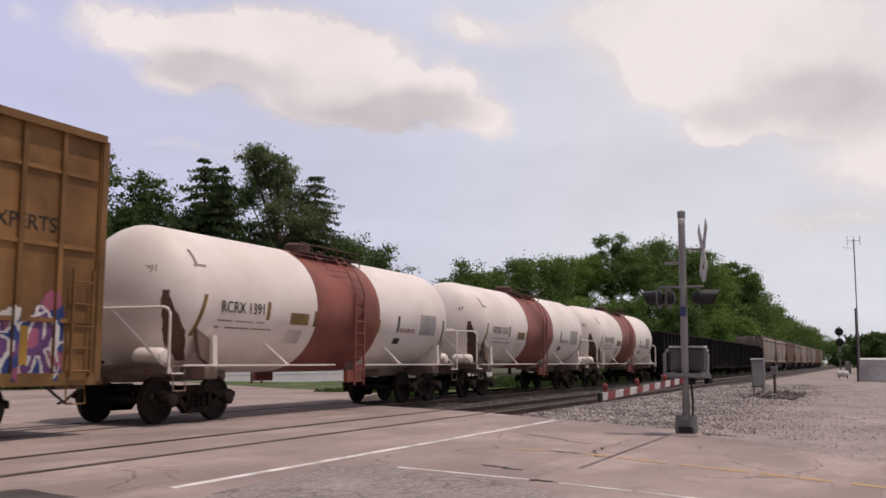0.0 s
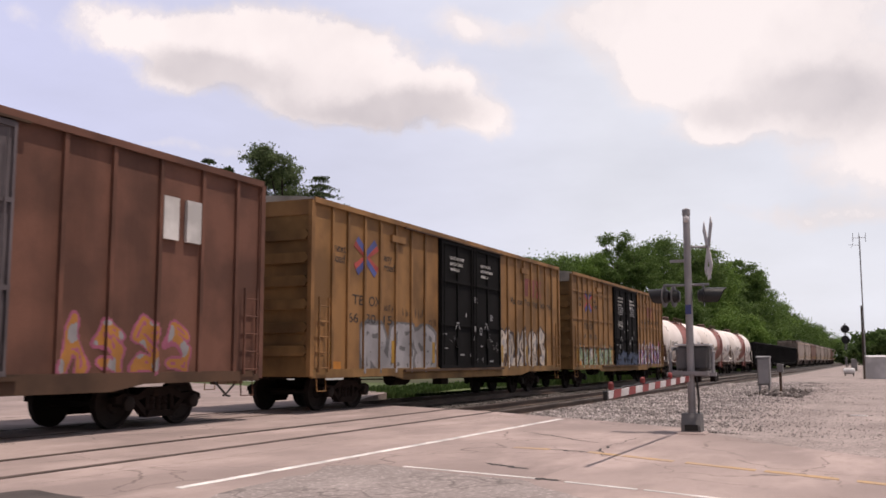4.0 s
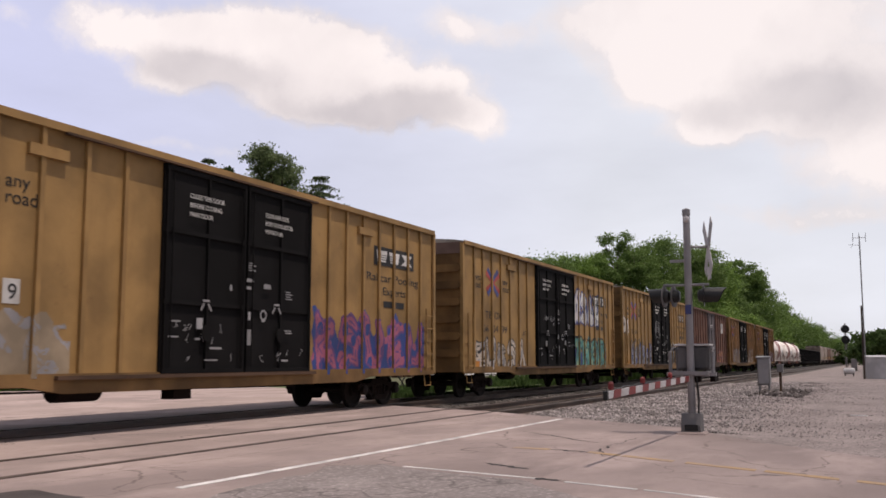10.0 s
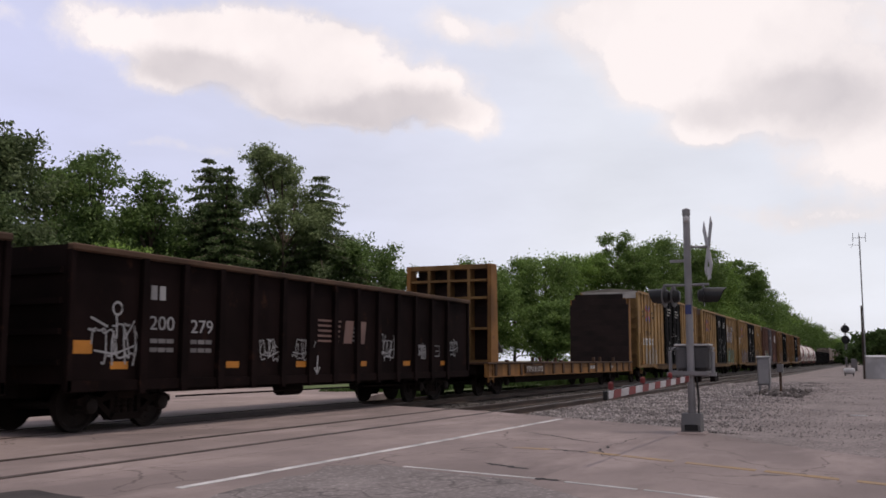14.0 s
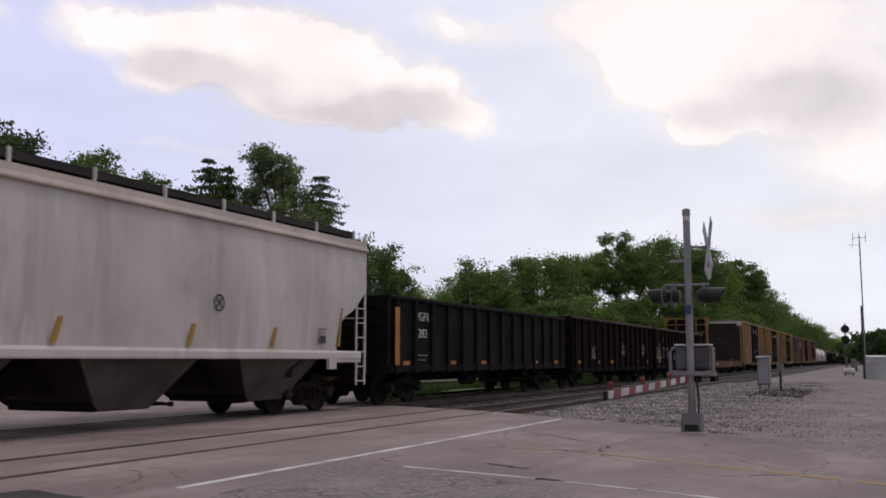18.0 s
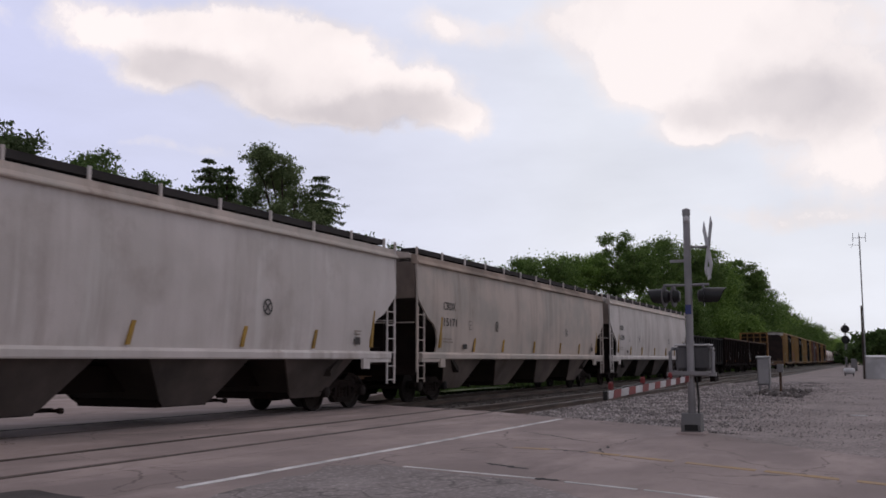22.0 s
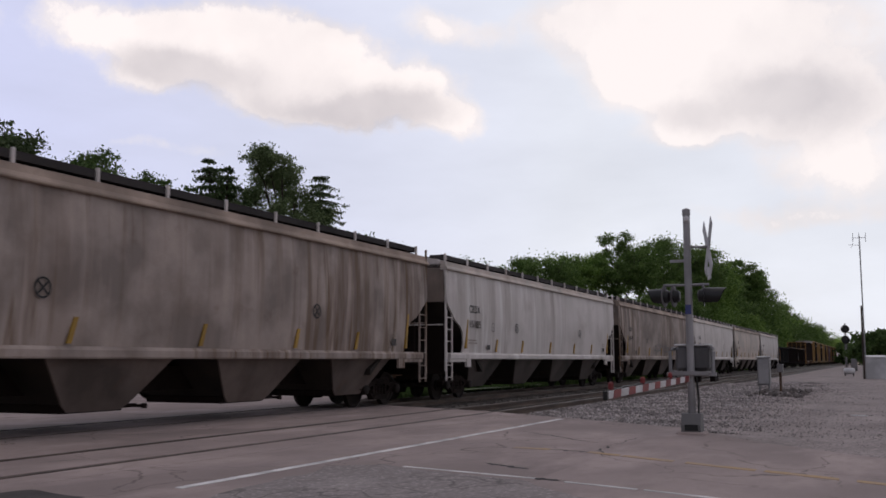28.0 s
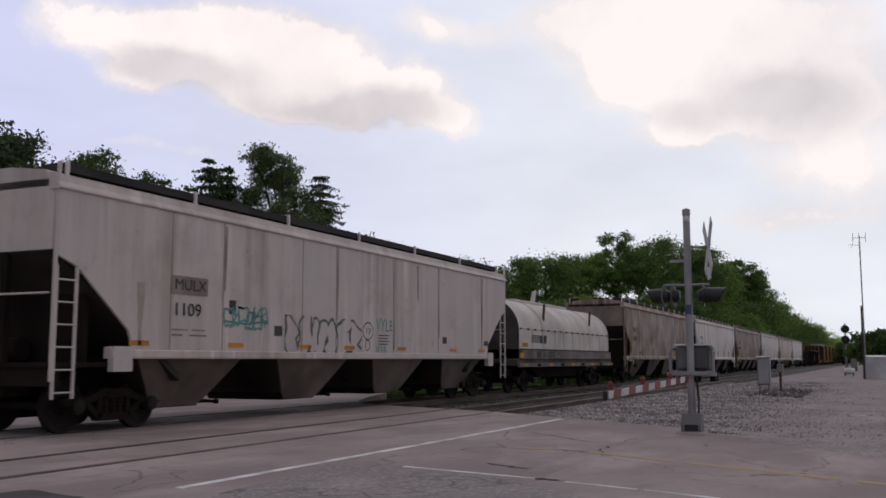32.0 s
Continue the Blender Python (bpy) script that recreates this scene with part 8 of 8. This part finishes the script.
    sketch(car, [[(a + rd.uniform(-0.08, 0.08), b + rd.uniform(-0.1, 0.1)) for q in range(5)] for a, b in [(rd.uniform(7.3, 11.8), rd.uniform(1.2, 2.0)) for q in range(14)]], yd - 0.002, 0.012, SPRAYW, "scribbled pale scratches on the doors", "scratches")
    for x in (0.75, 4.05, 6.65, 12.35, 14.9, 17.3) if reflect else ():
        part("reflector", Mesh().box(x, x + 0.16, y - 0.008, y - 0.002, 1.15, 1.75), REFLY, car, "yellow reflector strip")
    part("waybill_board", Mesh().box(0.85, 1.35, y - 0.02, y - 0.002, 1.0, 1.2), REFLO, car)
    m = Mesh().box(3.95, 4.75, -1.62, -1.54, 4.42, 4.60)
    part("hinge_bracket", m, skin, car)
    part("hinge_bracket", Mesh().box(14.35, 15.1, -1.62, -1.54, 4.42, 4.60), skin, car)


dress(A, OCHRE, "642876", False, "red")
dress(B, OCHRE, "663015", False, "red")
dress(D, YELLOW, "660674", False, "dark", False)
dress(E, YELLOW, "660499", False, "dark", False)
dress(F, YELLOW, "666349", True, "dark", False)
g = dict(ribs=RB)


def arch(x0, x1, z0, z1):
    c, r = (x0 + x1) / 2, (x1 - x0) / 2
    return [(x0, z0)] + [(c - r * math.cos(a), z1 - r * 0.6 + r * 0.6 * math.sin(a)) for a in [k * math.pi / 10 for k in range(11)]] + [(x1, z0)]


sketch(D, [arch(7.65, 8.03, 2.95, 3.50), arch(8.38, 8.69, 2.95, 3.45), [(7.56, 3.14), (8.1, 3.13), (8.74, 3.11)], [(7.56, 3.02), (8.05, 3.03), (8.72, 2.98)], [(7.58, 3.0), (7.56, 2.6)], [(7.62, 2.98), (7.70, 2.86), (7.80, 2.94), (7.90, 2.84), (8.02, 2.92)],
           [(8.25, 2.94), (8.36, 2.82), (8.46, 2.92), (8.58, 2.80), (8.70, 2.96)], [(7.76, 2.72), (7.77, 2.47)], [(8.39, 2.72), (8.40, 2.48)], [(8.68, 2.95), (8.70, 2.48)], [(7.84, 2.55), (7.92, 2.62), (8.0, 2.54), (8.10, 2.62), (8.2, 2.54), (8.3, 2.62)],
           [(8.1, 3.42), (8.2, 3.52)], [(8.1, 3.52), (8.2, 3.42)], [(7.74, 3.22), (7.88, 3.28), (7.82, 3.34)], [(8.46, 3.30), (8.60, 3.26), (8.46, 3.20), (8.6, 3.14)], [(8.48, 2.74), (8.64, 2.68)]], -1.66, 0.035, SPRAYW, "white chalk drawing of two arches")
for a in (7.75, 10.25):
    rk = random.Random(int(a * 4))
    lines = []
    for k in range(4):
        x = a + 0.04 * (k % 2)
        while x < a + 0.95:
            w = rk.uniform(0.10, 0.28)
            lines.append([(x, 3.86 - 0.11 * k), (min(x + w, a + 1.02), 3.86 - 0.11 * k)])
            x += w + 0.06
    sketch(A, lines, -1.659, 0.05, SPRAYW, "second block of small white stencil", "lettering")
rk = random.Random(77)
sketch(A, [[(7.75 + 0.16 * q + rk.uniform(-0.04, 0.10), 2.75 + rk.uniform(0, 0.5)) for k in range(6)] for q in range(6)], -1.66, 0.03, WHITE, "white sprayed tangle of plain strokes")
for car, spots in ((B, ((3.6, 2.5), (4.7, 2.4), (5.5, 2.4), (6.4, 2.2))), (E, ((5.6, 2.1), (7.9, 2.75), (8.6, 2.72)))):
    for k, (a, b) in enumerate(spots):
        rk = random.Random(k + 7)
        yy = -1.66 if 7.05 < a < 12 else -1.548
        sketch(car, [[(a + 0.14 * q + rk.uniform(-0.02, 0.08), b + rk.uniform(0, 0.06)), (a + 0.14 * q + rk.uniform(0, 0.1), b + rk.uniform(0.15, 0.3)), (a + 0.14 * q + rk.uniform(0.06, 0.12), b + rk.uniform(0.02, 0.2))] for q in range(4)], yy, 0.032, INK if yy > -1.6 else SPRAYW, "hasty sprayed scrawl of plain strokes")
graffiti(A, 1.0, 6.9, 0.9, 2.0, [SILVER, INK, MINT, CREAM], 4, 6, **g)
graffiti(A, 7.15, 12.0, 1.0, 1.8, [NAVY, NAVY, BLACK, NAVY], 6, 3, fat=0.02, y=-1.662, yrib=-1.662, label="dull blue overspray along the foot of the doors")
graffiti(A, 12.3, 18.2, 0.9, 2.35, [SKY, WHITE, PURPLE, PINK], 9, 6, fat=0.10, **g)
graffiti(B, 2.3, 6.95, 0.9, 2.3, [SILVER, STEELG, SILVER, SILVER], 5, 3, fat=0.21, word="RES", **g)
graffiti(B, 12.2, 17.2, 0.9, 2.55, [CREAM, DARKSP, CREAM, SILVER], 21, 5, fat=0.15, cloud=False, **g)
graffiti(D, 1.6, 6.95, 0.9, 2.25, [LILAC, INK, SILVER, SKY], 13, 5, fat=0.13, **g)
graffiti(D, 12.6, 17.0, 0.95, 2.4, [GHOST, CREAM, INK, INK], 31, 4, fat=0.17, word="SNAS", **g)
graffiti(D, 0.2, 1.4, 2.6, 3.5, [SILVER, INK, CREAM, WHITE], 8, 2, fat=0.12, cloud=False, **g)
graffiti(E, 0.9, 6.0, 0.9, 2.1, [CREAM, INK, CREAM, SILVER], 17, 5, fat=0.09, cloud=False, **g)
graffiti(E, 12.3, 16.3, 2.75, 4.45, [SILVER, SKY, WHITE, WHITE], 23, 4, fat=0.17, cloud=False, **g)
graffiti(E, 12.2, 17.3, 0.9, 2.35, [SKY, INK, TEAL, MINT], 26, 4, fat=0.17, word="THOR", **g)
graffiti(F, 1.5, 5.0, 0.95, 2.15, [GHOST, GHOST, SILVER, GHOST], 33, 3, fat=0.03, label="faded ghost of silver overspray", **g)
graffiti(F, 12.25, 18.3, 0.9, 2.6, [SKY, PURPLE, PINK, SKY], 38, 5, fat=0.10, **g)
graffiti(C, 2.0, 6.0, 0.95, 2.4, [MINT, TEAL, CREAM, REFLY], 41, 4, fat=0.12, ribs=[0.9, 1.85, 2.9, 4.0, 5.2])
graffiti(C, 10.3, 13.8, 0.95, 2.1, [BROWN, PINK, ORANGE, SILVER], 44, 4, fat=0.09, cloud=False, ribs=[10.4, 11.5, 12.7])
graffiti(C, 6.4, 9.2, 1.2, 2.9, [SILVERY, SILVERY, SILVERY, SLATE], 46, 3, fat=0.03, cloud=False, y=-1.655)
part("number_panel", Mesh().box(0.75, 1.5, -1.612, -1.606, 1.0, 2.35), SILVER, C, "pale stencil panel")
letters("AOK", 0.26, INK, C, 0.82, -1.614, 2.05, 0.5)
bars(C, [(0.85, 1.6, 0.4, 0.2), (1.95, 1.68, 0.5, 0.2)], INK, -1.614)
for x in (12.75, 13.4):
    part("white_panel", Mesh().box(x, x + 0.42, -1.612, -1.545, 3.45, 4.25), WHITE, C, "white patch panel")
bars(C, [(7.0, 3.9, 0.9, 0.06), (7.0, 3.75, 0.9, 0.06)], WHITE, -1.655)
letters("200", 0.36, SPRAYW, H1, 1.92, -1.508, 1.78, 0.66)
letters("279", 0.36, SPRAYW, H1, 3.06, -1.508, 1.75, 0.66)
bars(H1, [(1.95, 2.32, 0.16, 0.26), (2.18, 2.32, 0.16, 0.26)], SPRAYW, -1.503)
bars(H1, [(1.96 + 1.12 * q + 0.22 * k, 1.54 - 0.16 * r, 0.19, 0.08) for q in (0, 1) for k in (0, 1, 2) for r in (0, 1)] + [(9.0 + 0.25 * k, 2.0 - 0.1 * r, 0.2, 0.04) for k in range(3) for r in range(4)], SILVERY, -1.503)
tag(H1, 0.6, 1.55, 1.1, 1.95, -1.509, 0.035, SPRAYW, "white sprayed scribbled figure", 21, 4)
sketch(H1, [[(1.12 + 0.11 * math.cos(k * 0.6), 2.12 + 0.11 * math.sin(k * 0.6)) for k in range(12)], [(1.1, 2.0), (1.12, 1.6)], [(0.5, 1.95), (0.9, 1.8)], [(0.45, 1.75), (0.62, 1.72)]], -1.511, 0.04, SPRAYW, "white sprayed ring and strokes")
part("reflector", Mesh().box(0.12, 0.56, -1.508, -1.50, 1.34, 1.56), REFLO, H1, "large orange reflector plate")
EMB = paint("worn_emblem_pink", (0.22, 0.13, 0.11))
for k in range(5):
    part("emblem_bar", Mesh().box(7.65, 8.6 + 0.03 * k, -1.509, -1.503, 1.66 + 0.12 * k, 1.71 + 0.12 * k), EMB, H1, "worn pale bar of a striped emblem")
for a, b in ((8.88, 9.3), (9.5, 9.95)):
    part("emblem_block", Mesh().prism([(a - 0.04, 1.64), (b - 0.06, 1.64), (b + 0.04, 2.2), (a + 0.06, 2.2)], -1.509, -1.503), EMB, H1, "worn pale block of an emblem")
sketch(H1, [[(7.66, 1.34), (7.62, 0.92)], [(7.52, 1.06), (7.62, 0.92), (7.75, 1.08)]], -1.509, 0.05, SPRAYW, "white sprayed arrow")
for k, (x, w, z, h) in enumerate(((5.35, 0.7, 1.15, 0.6), (6.6, 0.75, 1.2, 0.6), (10.75, 0.75, 1.2, 0.75), (13.0, 0.5, 1.25, 0.5), (15.1, 0.75, 1.35, 0.6))):
    tag(H1, x, x + w, z, z + h, -1.509, 0.028, SPRAYW, "white sprayed scribble", 50 + k, 4)
sketch(H1, [[(14.1, 1.35), (14.1, 1.65), (14.48, 1.65), (14.48, 1.35), (14.1, 1.35)], [(14.2, 1.5), (14.38, 1.5)]], -1.509, 0.03, SPRAYW, "small white outlined stencil", "stencil")
for k, (x, w, z) in enumerate(((3.2, 0.8, 1.2), (8.6, 1.3, 1.4), (13.3, 0.7, 1.4))):
    tag(H2, x, x + w, z, z + 0.7, -1.509, 0.028, SPRAYW, "white sprayed scribble", 70 + k, 5)
tag(K, 4.35, 5.85, 1.82, 2.35, -1.607, 0.045, TEAL, "teal sprayed looping tag", 81, 6)
bars(K, [(10.85, 1.86 - 0.075 * k, 0.62 - 0.09 * (k % 2), 0.028) for k in range(4)], STEELG, -1.602)
rk = random.Random(19)
for x, z1, z0, w in ((4.34, 3.9, 2.6, 0.10), (8.74, 3.95, 2.2, 0.13), (11.74, 3.95, 1.5, 0.16), (13.2, 3.9, 2.9, 0.12), (14.64, 3.95, 1.9, 0.14), (18.05, 3.9, 1.6, 0.20), (1.95, 2.6, 1.5, 0.22)):
    left, right = [], []
    for k in range(10):
        z = z1 + (z0 - z1) * k / 9
        g = w * (1 - 0.75 * k / 9) * rk.uniform(0.6, 1.1)
        left.append((x - g / 2, -1.606, z))
        right.append((x + g / 2 + 0.02, -1.606, z))
    part("rust_streak", Mesh().grid([left, right], thick=(0, 0.004, 0)), DRIP, K, "faint brown rust streak")
graffiti(K, 6.5, 9.95, 1.35, 2.25, [SILVER, STEELG, CREAM, SILVER], 84, 6, fat=0.115, cell=0.02, cloud=False, hollow=True, y=-1.606, yrib=-1.606)
ring = [(10.28 + 0.27 * math.cos(k * 0.55), 1.97 + 0.22 * math.sin(k * 0.55)) for k in range(12)]
sketch(K, [ring, [(10.20, 2.06), (10.22, 1.90)], [(10.32, 2.05), (10.42, 2.0), (10.34, 1.9), (10.30, 2.0)], [(10.12, 1.60), (10.20, 1.74), (10.36, 1.70), (10.38, 1.54), (10.22, 1.46), (10.12, 1.60)]], -1.607, 0.03, STEELG, "dark sprayed ring and loop")
sketch(K, [[(10.74, 2.3), (10.84, 1.98), (10.94, 2.32)], [(10.99, 2.3), (11.09, 2.15), (11.19, 2.32)], [(11.09, 2.15), (11.06, 1.98)], [(11.29, 2.3), (11.27, 2.0), (11.44, 2.0)], [(11.62, 2.26), (11.52, 2.26), (11.50, 2.02), (11.64, 2.02)], [(11.51, 2.14), (11.62, 2.14)], [(10.74, 1.6), (10.79, 1.42), (10.89, 1.6)], [(10.99, 1.6), (11.00, 1.42)], [(11.14, 1.42), (11.19, 1.6), (11.29, 1.42)]], -1.607, 0.045, TEAL, "teal sprayed strokes")
tag(I4, 7.85, 9.9, 1.55, 2.2, -1.612, 0.030, STEELG, "dark looping marker tag", 91)
tag(I4, 11.0, 13.0, 1.60, 2.1, -1.612, 0.026, STEELG, "dark looping marker tag", 95, 5)


def motions():
    """The train runs along its track, its wheels turn, and the clouds drift."""
    for car, left in CARS:
        walk(car, [(t, Matrix.Translation((left + go(t), TRACK_Y, 0))) for t in (0, 4, 8, 12, 16, 20, 24, 28, 32)])
    first = WHEELSETS[0]
    walk(first, [(k / FPS, Matrix.Rotation(go(k / FPS) / 0.457, 4, "Y")) for k in range(32 * FPS + 1)])
    for ob in WHEELSETS[1:]:
        ob.rotation_mode = "QUATERNION"
        ob.animation_data_create()
        ob.animation_data.action = first.animation_data.action
        ob.animation_data.action_slot = first.animation_data.action_slot
    walk(CLOUDS, [(t, pose(0, 0, 0, 0, 0, 0.074 * (t - 13))) for t in (0, 8, 16, 24, 32)])
    walk(HIGH_CLOUD, [(t, Matrix.Translation((CLOUD_AT[0] - 3.0 * (t - 8), CLOUD_AT[1] + 6.8 * (t - 8), CLOUD_AT[2]))) for t in (0, 8, 16, 24, 32)])


motions()
